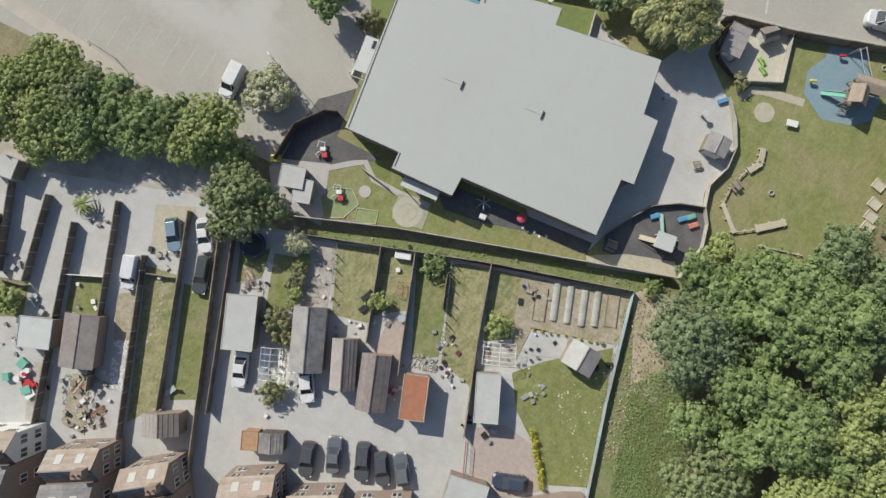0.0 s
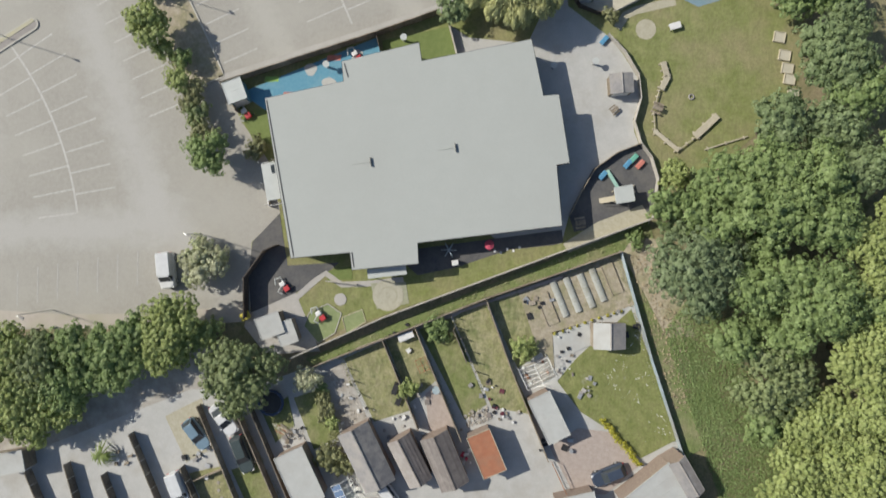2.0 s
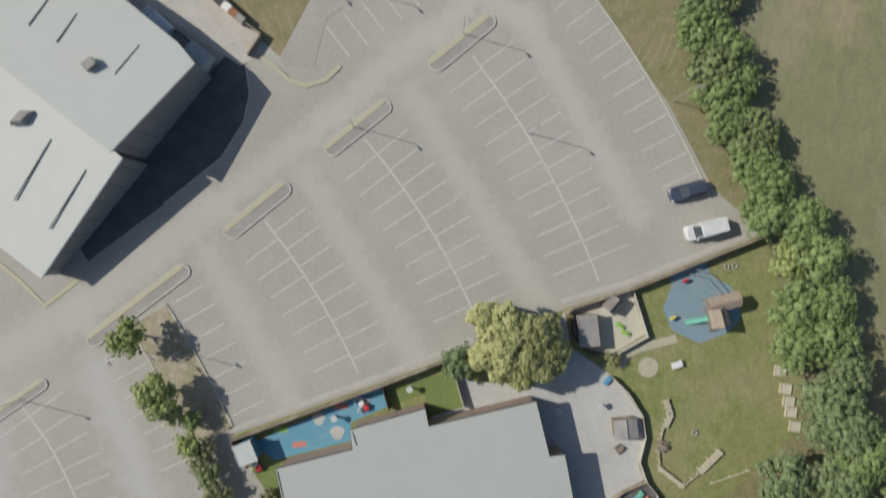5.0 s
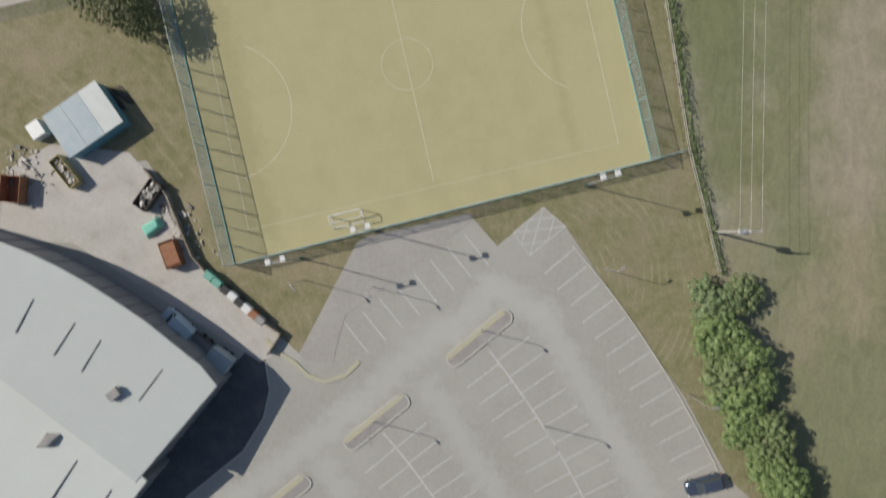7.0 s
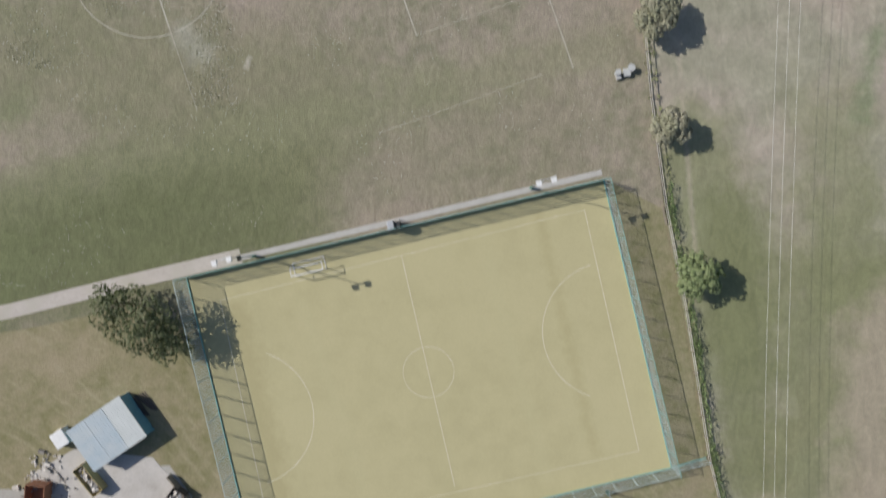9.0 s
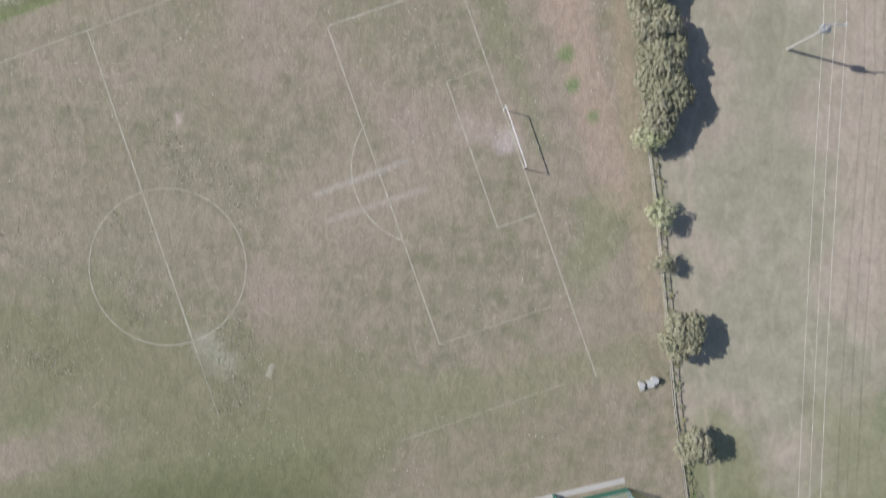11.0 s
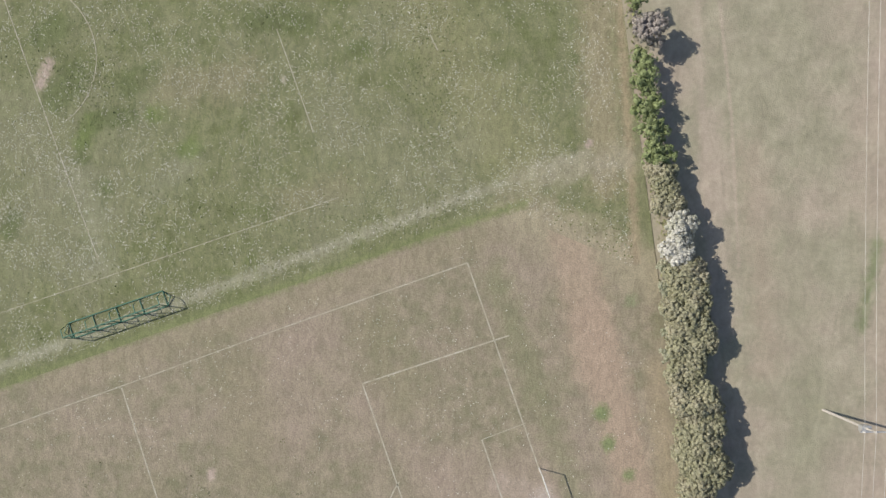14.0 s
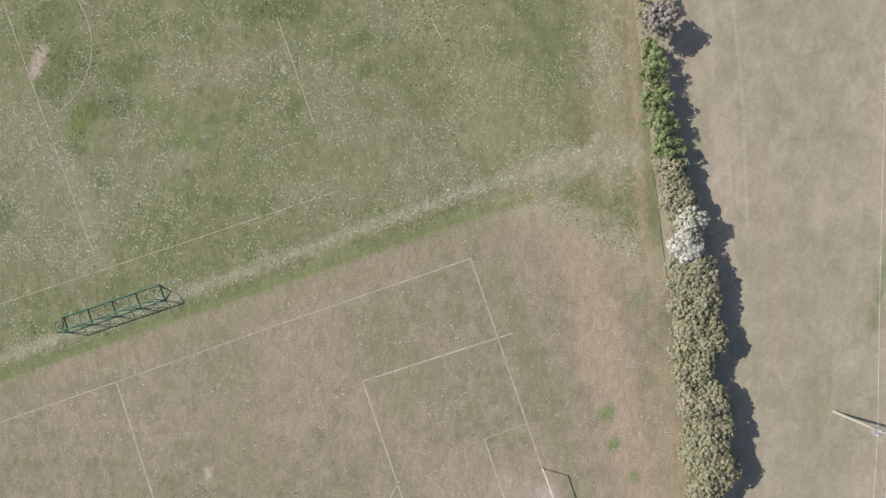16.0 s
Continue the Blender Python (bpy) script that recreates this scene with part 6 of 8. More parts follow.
def house(label, ax, ay, bx, by, depth, h, rise, rear, front, wall):
    """A house whose rear eave runs from a to b; it stretches away from the gardens."""
    w = math.dist((ax, ay), (bx, by))
    ang = math.degrees(math.atan2(by - ay, bx - ax))
    t = thing("house", label, "house", "terrace houses", pose((ax + bx) / 2, (ay + by) / 2, 0, 0, 0, ang) @ pose(0, -depth / 2, 0, 0, 0, -90))
    part("wall", Shape().add([(-depth / 2, -w / 2, -0.2), (depth / 2, -w / 2, -0.2), (depth / 2, w / 2, -0.2), (-depth / 2, w / 2, -0.2), (-depth / 2, -w / 2, h), (depth / 2, -w / 2, h), (depth / 2, w / 2, h), (-depth / 2, w / 2, h), (0, -w / 2, h + rise), (0, w / 2, h + rise)],
         [(0, 1, 5, 8, 4), (2, 3, 7, 9, 6), (1, 2, 6, 5), (3, 0, 4, 7), (3, 2, 1, 0), (4, 8, 9, 7), (8, 5, 6, 9)]), wall, t)
    gable_roof(t, depth, w - 0.3, h + 0.02, rise, rear, front, 0.2, 0.1, 9)
    ch = part("chimney", Shape().box(-0.45, 0.45, -0.6, 0.6, h, h + rise + 1.1), M_WALL, t, "brick chimney stack", pose(0.2, w / 2 - 0.9, 0))
    for sy in (-0.3, 0.3):
        part("chimney_pot", Shape().tube([(0, sy, h + rise + 1.1), (0, sy, h + rise + 1.5)], 0.13, 8, 0.1), M_RUST, ch)
    for side in (-1, 1):
        for z in (1.0, 3.2):
            for f in (-0.22, 0.25):
                m = pose(f * depth, side * (w / 2), z, 0, 0, 0)
                wd = part("window", Shape().box(-0.55, 0.55, -0.04, 0.04, 0, 1.15), M_WHITE, t, "white-framed window", m)
                for px in (-0.27, 0.27):
                    part("pane", Shape().box(px - 0.21, px + 0.21, -0.06, 0.06, 0.1, 1.05), M_GLASS, wd)
    for f in (-0.28, 0.25):
        for z in (1.0, 3.2):
            wd = part("window", Shape().box(-0.04, 0.04, -0.6, 0.6, 0, 1.2), M_WHITE, t, "white-framed window", pose(-depth / 2, f * w, z))
            for py in (-0.29, 0.29):
                part("pane", Shape().box(-0.06, 0.06, py - 0.23, py + 0.23, 0.1, 1.1), M_GLASS, wd)
    for f in (-0.2, 0.2):
        part("rooflight", Shape().box(-0.55, 0.55, -0.4, 0.4, 0, 0.06), M_WHITEROOF, t, "pale roof window", Matrix.Translation((-depth * 0.3, f * w, h + rise * 0.4 + 0.12)) @ Matrix.Rotation(-math.atan2(rise, depth / 2), 4, "Y"))


def main_house(ax, ay, bx, by):
    """The taller front block behind a rear wing."""
    d = Vector((by - ay, ax - bx)).normalized() * 3.4
    house("brick terrace house with a dark slate roof behind a rear wing", ax + d.x, ay + d.y, bx + d.x, by + d.y, 7.0, 6.2, 2.0, M_SLATE, M_SLATE, M_WALL)


# rear wings: lit slope tan, shaded slope in a darker material
(h0, h1) = [(-25.8, -32.9), (-21.1, -29.6)]
house("brick terrace house with a tan tile roof, shaded slope coloured darker", *h0, *h1, 3.3, 5.0, 1.6, M_TANROOF, M_SLATE, M_WALL)
main_house(*h0, *h1)
(h0, h1) = [(-17.8, -30.3), (-13.7, -26.7)]
house("brick terrace house with a tan tile roof, shaded slope coloured darker", *h0, *h1, 3.3, 5.0, 1.6, M_TANROOF, M_SLATE, M_WALL)
main_house(*h0, *h1)
(h0, h1) = [(-34.8, -36.3), (-30.0, -33.1)]
house("white-rendered terrace house with a tan tile roof, shaded slope coloured darker", *h0, *h1, 3.3, 5.0, 1.6, M_TANROOF, M_BROWNROOF, M_WHITE)
main_house(*h0, *h1)
(h0, h1) = [(-7.9, -25.2), (-3.0, -21.7)]
house("brick terrace house beside a courtyard, tan tile roof with shaded slope coloured darker", *h0, *h1, 3.3, 4.6, 1.6, M_TANROOF, M_BROWNROOF, M_WALL)
main_house(*h0, *h1)
(h0, h1) = [(-0.6, -23.0), (4.2, -19.8)]
house("brick terrace house beside a courtyard, tan tile roof with shaded slope coloured darker", *h0, *h1, 3.3, 4.6, 1.6, M_TANROOF, M_BROWNROOF, M_WALL)
main_house(*h0, *h1)
(h0, h1) = [(5.9, -19.9), (11.4, -16.3)]
house("brick terrace house beside parked cars, tan roof with shaded slope coloured darker", *h0, *h1, 3.3, 4.6, 1.6, M_TANROOF, M_BROWNROOF, M_WALL)
main_house(*h0, *h1)
outbuilding("extension_wing", "large pale flat-roofed house extension", 25.7, -10.8, 7.3, 5.1, 41, 3.2, [M_WHITEROOF])
outbuilding("extension_wing", "house wing with a grey tiled roof", 28.8, -8.0, 2.2, 4.6, 32, 3.4, [M_GREYROOF, M_PALEBROWN], "gable", rise=0.5, courses=5, door=False)
outbuilding("extension_wing", "house wing with a pale flat roof", 29.9, -13.3, 4.3, 2.7, 43, 3.1, [M_WHITEROOF])


def greenhouse(label, x, y, w, d, ang, h=1.7):
    t = thing("greenhouse", label, "greenhouse", "", pose(x, y, 0.05, 0, 0, ang))
    rise = 0.5
    for sx in (-w / 2, w / 2):
        part("eave_bar", Shape().tube([(sx, -d / 2, h), (sx, d / 2, h)], 0.035, 4), M_WHITE, t)
        part("base_bar", Shape().tube([(sx, -d / 2, 0.03), (sx, d / 2, 0.03)], 0.035, 4), M_WHITE, t)
    part("ridge_bar", Shape().tube([(0, -d / 2, h + rise), (0, d / 2, h + rise)], 0.04, 4), M_WHITE, t)
    for i in range(6):
        y_ = -d / 2 + d * i / 5
        part("frame_bar", Shape().tube([(-w / 2, y_, 0), (-w / 2, y_, h), (0, y_, h + rise), (w / 2, y_, h), (w / 2, y_, 0)], 0.03, 4), M_WHITE, t)
        if i < 5:
            for sx in (-1, 1):
                q = [(0, y_ + 0.04, h + rise - 0.02), (0, y_ + d / 5 - 0.04, h + rise - 0.02), (sx * w / 2, y_ + d / 5 - 0.04, h - 0.02), (sx * w / 2, y_ + 0.04, h - 0.02)]
                ob = part("pane", Shape().add(q + [(a, b, c + 0.012) for a, b, c in q], [(0, 1, 2, 3), (7, 6, 5, 4), (0, 4, 5, 1), (1, 5, 6, 2), (2, 6, 7, 3), (3, 7, 4, 0)]), M_PANE, t)
                ob.visible_shadow = False
    for i in range(7):
        part("plant_pot", Shape().tube([(0, 0, 0), (0, 0, 0.35)], 0.14, 7, 0.18), random.choice((M_RUST, M_BLACK, M_WHITE)), t, m=pose(random.choice((-1, 1)) * w * 0.32, -d * 0.4 + d * 0.8 * i / 6, 0))


greenhouse("white-framed glass greenhouse beside a drive", -10.7, -12.4, 2.6, 3.8, 28)
slab("planting_bed", [(9.4, 3.2), (12.8, 4.9), (14.0, 2.5), (10.5, 0.7)], 0.125, M_CONCRETE2, "stained grey floor of a greenhouse")
greenhouse("white-framed glass greenhouse full of clutter", 11.4, 3.0, 3.8, 2.6, 27)


# ---- cars ----
def car(label, x, y, ang, paint, length=4.2, width=1.76, height=1.45, kind="hatch"):
    """Heading along +x before the turn."""
    t = thing("car" if kind not in ("van", "truck") else "van", label, "car" if kind not in ("van", "truck") else "van", "parked cars", pose(x, y, 0.04, 0, 0, ang))
    L2, W2 = length / 2, width / 2

    def rounded(l, w, r, x0=0.0):
        out = []
        for cx, cy, a in ((l - r, w - r, 0), (-l + r, w - r, 90), (-l + r, -w + r, 180), (l - r, -w + r, 270)):
            out += [(x0 + cx + r * math.cos(radians(a + d)), cy + r * math.sin(radians(a + d))) for d in (0, 30, 60, 90)]
        return out

    belt = height * 0.58
    base, mid = rounded(L2 * 0.985, W2 * 0.97, 0.5), rounded(L2, W2, 0.6)
    top = rounded(L2 * 0.955, W2 * 0.90, 0.62)
    body = part("body", Shape().prism(base, 0.2, 0.45, mid).prism(mid, 0.45, belt - 0.12).prism(mid, belt - 0.12, belt, top), paint, t)
    if kind == "van":
        c0, c1 = -L2 * 0.96, L2 * 0.62
        r0, r1 = -L2 * 0.94, L2 * 0.36
    elif kind == "estate":
        c0, c1, r0, r1 = -L2 * 0.94, L2 * 0.44, -L2 * 0.82, L2 * 0.12
    elif kind == "saloon":
        c0, c1, r0, r1 = -L2 * 0.70, L2 * 0.44, -L2 * 0.34, L2 * 0.12
    else:
        c0, c1, r0, r1 = -L2 * 0.93, L2 * 0.42, -L2 * 0.70, L2 * 0.10
    lo = [(c1, W2 * 0.80), (c0, W2 * 0.82), (c0, -W2 * 0.82), (c1, -W2 * 0.80)]
    hi = [(r1, W2 * 0.64), (r0, W2 * 0.66), (r0, -W2 * 0.66), (r1, -W2 * 0.64)]
    part("cabin_glazing", Shape().prism(lo, belt, height - 0.06, hi), M_GLASS if kind != "van" else M_GLASS, t, "dark tinted glazing")
    rf = [(r1 + 0.03, W2 * 0.66), (r0 - 0.03, W2 * 0.68), (r0 - 0.03, -W2 * 0.68), (r1 + 0.03, -W2 * 0.66)]
    bevelled(part("roof", Shape().prism(rf, height - 0.07, height, [(a * 0.97, b * 0.92) for a, b in rf]), paint, t), 0.02)
    for sy in (-1, 1):
        for (a, b, n) in ((c1, r1, "front_pillar"), (c0, r0, "rear_pillar")):
            part(n, Shape().tube([(a, sy * W2 * 0.8, belt), (b, sy * W2 * 0.66, height - 0.04)], 0.045, 5), paint, t)
        part("mirror", Shape().box(c1 - 0.25, c1 - 0.08, sy * W2 * 0.98 - 0.09, sy * W2 * 0.98 + 0.09, belt - 0.02, belt + 0.12), paint, t)
        part("headlight", Shape().box(L2 - 0.32, L2 - 0.06, sy * W2 * 0.66 - 0.16, sy * W2 * 0.66 + 0.16, belt - 0.24, belt - 0.08), M_WHITE, t, "clear headlight")
        part("tail_light", Shape().box(-L2 + 0.02, -L2 + 0.07, sy * W2 * 0.72 - 0.12, sy * W2 * 0.72 + 0.12, belt - 0.28, belt - 0.06), M_RED, t, "red tail light")
        for wx in (-L2 * 0.62, L2 * 0.62):
            wh = part("wheel", Shape().tube([(wx, sy * (W2 - 0.2), 0.3), (wx, sy * (W2 + 0.005), 0.3)], 0.31, 14), M_RUBBER, t)
            part("rim", Shape().tube([(wx, sy * (W2 - 0.02), 0.3), (wx, sy * (W2 + 0.015), 0.3)], 0.19, 12), M_STEEL, wh, "silver wheel rim")
    if kind == "van":
        bevelled(part("load_body", Shape().prism([(r1, W2 * 0.95), (-L2 * 0.98, W2 * 0.95), (-L2 * 0.98, -W2 * 0.95), (r1, -W2 * 0.95)], belt - 0.1, height + 0.02, [(r1 - 0.15, W2 * 0.84), (-L2 * 0.95, W2 * 0.84), (-L2 * 0.95, -W2 * 0.84), (r1 - 0.15, -W2 * 0.84)]), paint, t), 0.06)
    return t


def paint(name, c, metal=0.3):
    return mat(name, c, tuple(q * 1.12 + 0.005 for q in c), 1.5, 0.25, bump=0.0, metal=metal)


C_WHITE, C_BLUE, C_PALEBLUE = paint("white_car_paint", (0.55, 0.56, 0.57), 0), paint("dark_blue_car_paint", (0.065, 0.085, 0.125)), paint("pale_blue_car_paint", (0.20, 0.29, 0.36))
C_BLACK, C_GREY, C_SLATE = paint("black_car_paint", (0.095, 0.103, 0.115)), paint("grey_car_paint", (0.165, 0.18, 0.20)), paint("slate_green_car_paint", (0.07, 0.09, 0.09))
car("pale blue hatchback parked on a concrete drive", -29.3, -6.0, -51, C_PALEBLUE)
car("white saloon parked beside a fence", -26.1, -4.1, -51, C_WHITE, 4.3, kind="saloon")
car("dark green-grey estate car parked on a drive", -23.7, -8.2, -67, C_SLATE, 4.7, 1.8, 1.5, "estate")
car("white saloon parked in front of a garage", -13.6, -15.2, -64, C_WHITE, 4.3, kind="saloon")
car("white hatchback half inside a garage", -5.8, -12.6, -52, C_WHITE, 3.9)
car("black hatchback parked in a courtyard", -1.1, -19.7, -65, C_BLACK, 4.2)
car("dark grey saloon parked in a courtyard", 1.3, -17.6, 118, C_GREY, 4.4, kind="saloon")
car("black estate car parked in a courtyard", 4.6, -16.4, -62, C_BLACK, 4.6, 1.82, 1.5, "estate")
car("dark hatchback parked in a courtyard", 7.0, -15.9, -52, C_BLACK, 4.0)
car("grey hatchback parked in a courtyard", 9.0, -14.7, 130, C_GREY, 3.9)
car("dark blue hatchback parked on red block paving", 20.6, -9.1, -155, C_BLUE, 4.3)
car("small white panel van parked in a yard", -31.1, -12.5, -67, C_WHITE, 4.2, 1.75, 1.85, "van")
car("dark blue estate car parked in a bay", 27.9, 67.0, -164, C_BLUE, 4.7, 1.85, 1.6, "estate")
car("white panel van parked in a bay", 30.0, 62.3, -164, C_WHITE, 5.0, 1.95, 1.95, "van")
car("white van with dark windscreen parked beside a shrub", -33.6, 13.6, -83, C_WHITE, 4.4, 1.85, 1.9, "van")
lorry = car("pale blue pickup truck parked in shade", -36.7, 87.2, 137, paint("ice_blue_van_paint", (0.42, 0.50, 0.56), 0), 4.6, 1.9, 1.8, "van")
tr_ = thing("flatbed_trailer", "dark flatbed trailer standing behind a truck in shade", "trailer", "", pose(-34.0, 84.6, 0, 0, 0, -42))
part("deck", Shape().box(-1.6, 1.6, -1.0, 1.0, 0.7, 0.85), M_ASPHALT2, tr_)
for sy in (-1.0, 1.0):
    part("sideboard", Shape().box(-1.6, 1.6, sy - 0.03, sy + 0.03, 0.85, 1.2), M_TRIM, tr_)
    for sx in (-0.5, 0.5):
        part("wheel", Shape().tube([(sx, sy - 0.1, 0.33), (sx, sy + 0.1, 0.33)], 0.33, 12), M_RUBBER, tr_)
bx_ = thing("box_trailer", "pale blue-grey box trailer standing in shade", "trailer", "", pose(-31.5, 82.8, 0, 0, 0, -37))
bevelled(part("box", Shape().box(-1.5, 1.5, -1.2, 1.2, 0.6, 2.3), M_BLUEROOF, bx_), 0.06)
for sy in (-1.1, 1.1):
    for sx in (-0.5, 0.5):
        part("wheel", Shape().tube([(sx, sy - 0.1, 0.33), (sx, sy + 0.1, 0.33)], 0.33, 12), M_RUBBER, bx_)


# ---- nursery grounds ----
slab("nursery_lawn", [(-28.0, 36.7), (-9.8, 43.2), (-2.2, 46.1), (6.8, 49.4), (13.4, 52.6), (21.4, 55.2), (37.7, 61.8), (43.1, 44.0), (41.8, 37.0), (32.1, 27.9), (25.2, 22.2), (24.2, 21.4), (-18.1, 4.9), (-24.4, 7.9), (-23.6, 9.1), (-23.8, 17.4), (-20.4, 20.9), (-21.9, 27.1), (-25.5, 31.9)], 0.045, M_LAWN3, "sunlit rough mown lawn with dry patches")
slab("terrace", [(-0.4, 44.7), (1.7, 43.4), (9.0, 42.9), (13.0, 52.3), (13.8, 47.7), (19.1, 44.0), (20.8, 41.9), (22.6, 39.2), (23.0, 36.8), (22.2, 34.0), (22.4, 32.6), (23.0, 31.2), (19.6, 29.4), (17.5, 27.6), (14.8, 22.1), (14.0, 18.6), (7.2, 17.8), (-1.2, 24.6), (-2.8, 38.4), (-3.8, 39.3), (0.3, 40.4)], 0.06, M_YARDC, "pale concrete play terrace beside a building")
slab("rubber_floor", [(23.0, 31.2), (24.4, 29.5), (25.3, 27.1), (25.1, 24.3), (24.5, 22.2), (18.2, 20.6), (15.5, 20.1), (14.8, 22.1), (17.5, 27.8), (19.6, 29.4)], 0.075, M_DARKPLAY, "dark grey rubber play surface")
# follows the nursery's cast shadow; the shade is put into the ground colour
slab("rubber_floor", [(-6.6, 16.8), (14.0, 20.3), (14.2, 18.8), (13.1, 18.4), (7.6, 17.6), (1.2, 15.2), (-3.4, 14.1)], 0.07, M_DARKPLAY, "ground along a building, darkened in colour by its cast shade")
slab("rubber_floor", [(-23.7, 17.4), (-20.5, 21.0), (-19.3, 14.7), (-13.0, 15.3), (-14.5, 13.9), (-18.2, 11.4), (-22.0, 9.5), (-23.5, 8.8), (-24.0, 13.2)], 0.072, M_DARKPLAY, "dark grey rubber play yard")
slab("rubber_floor", [(-25.9, 35.6), (-24.9, 36.0), (-9.4, 43.0), (-8.8, 40.3), (-13.5, 38.3), (-13.2, 36.1), (-22.8, 33.6)], 0.07, M_BLUEPLAY, "bright blue rubber play surface")
slab("sand_strip", [(14.2, 18.6), (18.3, 21.4), (23.7, 23.7), (24.7, 22.2), (24.6, 21.2), (14.9, 17.5)], 0.08, M_SAND, "sandy strip beside a fence")
slab("turf_patch", [(-8.8, 42.6), (-0.8, 44.6), (0.6, 40.2), (-3.8, 39.0), (-4.3, 41.9), (-8.5, 40.3)], 0.066, M_TURF, "bright green artificial turf")
slab("turf_patch", [(-25.9, 33.1), (-22.5, 33.8), (-21.4, 29.3), (-24.1, 29.9)], 0.066, M_TURF, "bright green artificial turf")
slab("turf_patch", [(-14.3, 14.2), (-11.5, 14.9), (-11.3, 13.3), (-14.4, 13.0)], 0.078, M_TURF, "bright green artificial turf")
slab("sandpit", [(13.9, 52.4), (21.1, 55.1), (23.0, 49.3), (18.8, 46.8), (15.3, 47.6), (14.1, 49.5)], 0.08, M_PIT, "enclosed sandy play pit")
slab("rubber_floor", [(26.0, 56.7), (29.0, 57.9), (30.5, 58.5), (30.9, 56.9), (31.6, 56.3), (33.4, 55.4), (34.6, 54.0), (34.8, 51.1), (33.1, 49.4), (31.2, 48.7), (29.7, 48.2), (28.6, 48.7), (26.3, 49.8), (25.7, 51.2), (25.2, 52.6), (26.2, 55.1)], 0.065, M_BLUEPLAY2, "faded blue rubber surface under play equipment")
structure("path", Shape().ribbon([(-18.1, 10.8), (-15.8, 13.0), (-14.6, 13.9), (-12.6, 12.6), (-8.9, 12.9), (-5.1, 13.5)], 0.7, -0.1, 0.082), M_CONCRETE, "narrow pale concrete path")
structure("path", Shape().ribbon([(19.9, 45.2), (20.8, 46.8), (22.1, 47.5), (26.9, 48.8)], 1.0, -0.1, 0.06), M_SAND, "worn sandy path across a lawn")
slab("sand_square", [(-9.1, 12.9), (-4.8, 13.2), (-4.3, 10.6), (-8.2, 9.8)], 0.085, M_SAND2, "square of pale gravel")


def disc(name, label, x, y, r, z, material, cat, hgt=0.06):
    t = thing(name, label, cat, "", pose(x, y, z - hgt))
    part("disc", Shape().prism(arc(0, 0, r, 0, 348, 28), 0, hgt), material, t)
    return t


disc("stone_circle", "round pale paved circle on gravel", -6.9, 11.5, 1.9, 0.11, M_RAKED, "paving")
disc("stone_circle", "small round white paved circle on a lawn", -12.7, 10.8, 0.75, 0.1, M_CONCRETE, "paving")
disc("bare_patch", "round bare sandy patch on a lawn", 23.4, 45.2, 1.25, 0.062, M_SAND, "bare patch", 0.02)
HEX = [(-16.4, 9.1), (-14.2, 10.2), (-12.5, 9.1), (-13.2, 6.7), (-15.2, 5.4), (-17.0, 7.4)]
slab("faded_lawn", HEX, 0.06, M_HEXTURF, "faded pale green turf of a small lawn")
slab("faded_lawn", [(-12.4, 8.6), (-10.0, 9.7), (-9.5, 8.2), (-11.8, 6.7)], 0.06, M_HEXTURF, "faded pale green turf of a small lawn")
slab("concrete_apron", [(-24.3, 7.1), (-24.0, 8.7), (-21.6, 10.1), (-18.2, 11.4), (-16.6, 8.0), (-15.0, 4.4), (-21.5, 3.7)], 0.056, M_CONCRETE, "pale concrete apron beside huts")
structure("lawn_edging", Shape().ribbon(HEX, 0.12, -0.05, 0.12, True), M_CONCRETE, "pale edging round a small lawn")
structure("lawn_edging", Shape().ribbon([(-12.4, 8.6), (-10.0, 9.7), (-9.5, 8.2), (-11.8, 6.7)], 0.1, -0.05, 0.12, True), M_NEWWOOD, "pale edging round a small lawn")
for q, mt in (([(-22.1, 37.3)], M_LIME), ([(-19.8, 35.5)], M_REDFADE), ([(-14.6, 40.2)], M_REDFADE)):
    structure("floor_patch", Shape().prism([(q[0][0] + a, q[0][1] + b) for a, b in ((-0.9, -0.35), (0.8, -0.2), (0.9, 0.45), (-0.8, 0.35))], 0.0, 0.085), mt, "painted coloured patch on rubber floor")
for q, rr in (([(-17.4, 38.7)], 0.75), ([(-15.1, 37.0)], 0.85), ([(-11.8, 40.7)], 0.7)):
    structure("floor_patch", Shape().prism([(q[0][0] + rr * math.cos(a) * (1 + 0.18 * math.sin(3 * a)), q[0][1] + rr * math.sin(a)) for a in (i * math.pi / 9 for i in range(18))], 0.0, 0.09), M_WHITEROOF, "white cloud-shaped patch on rubber floor")

# fences round the nursery
fence("boundary_fence", "timber boundary fence beside a car park", [(-25.9, 33.1), (-27.8, 36.4), (-9.8, 43.0), (-2.2, 46.0)], 1.6, M_WOOD, 2.2)
fence("boundary_fence", "timber boundary fence beside a car park", [(13.0, 52.0), (13.7, 52.6), (21.4, 55.1), (37.7, 61.7)], 1.6, M_WOOD, 2.2)
structure("kerb", Shape().ribbon([(-28.5, 37.2), (-9.8, 44.0), (-2.2, 46.9), (1.9, 48.6)], 0.7, -0.1, 0.12), M_CONCRETE, "pale kerb and gutter along a fence")
structure("kerb", Shape().ribbon([(12.7, 53.3), (21.4, 55.9), (37.7, 62.5)], 0.7, -0.1, 0.12), M_CONCRETE, "pale kerb and gutter along a fence")
fence("play_fence", "dark tall timber fence round a play yard", [(-20.4, 17.1), (-21.8, 16.4), (-24.0, 13.1), (-23.8, 8.3)], 1.9, M_CREOSOTE, 1.8)
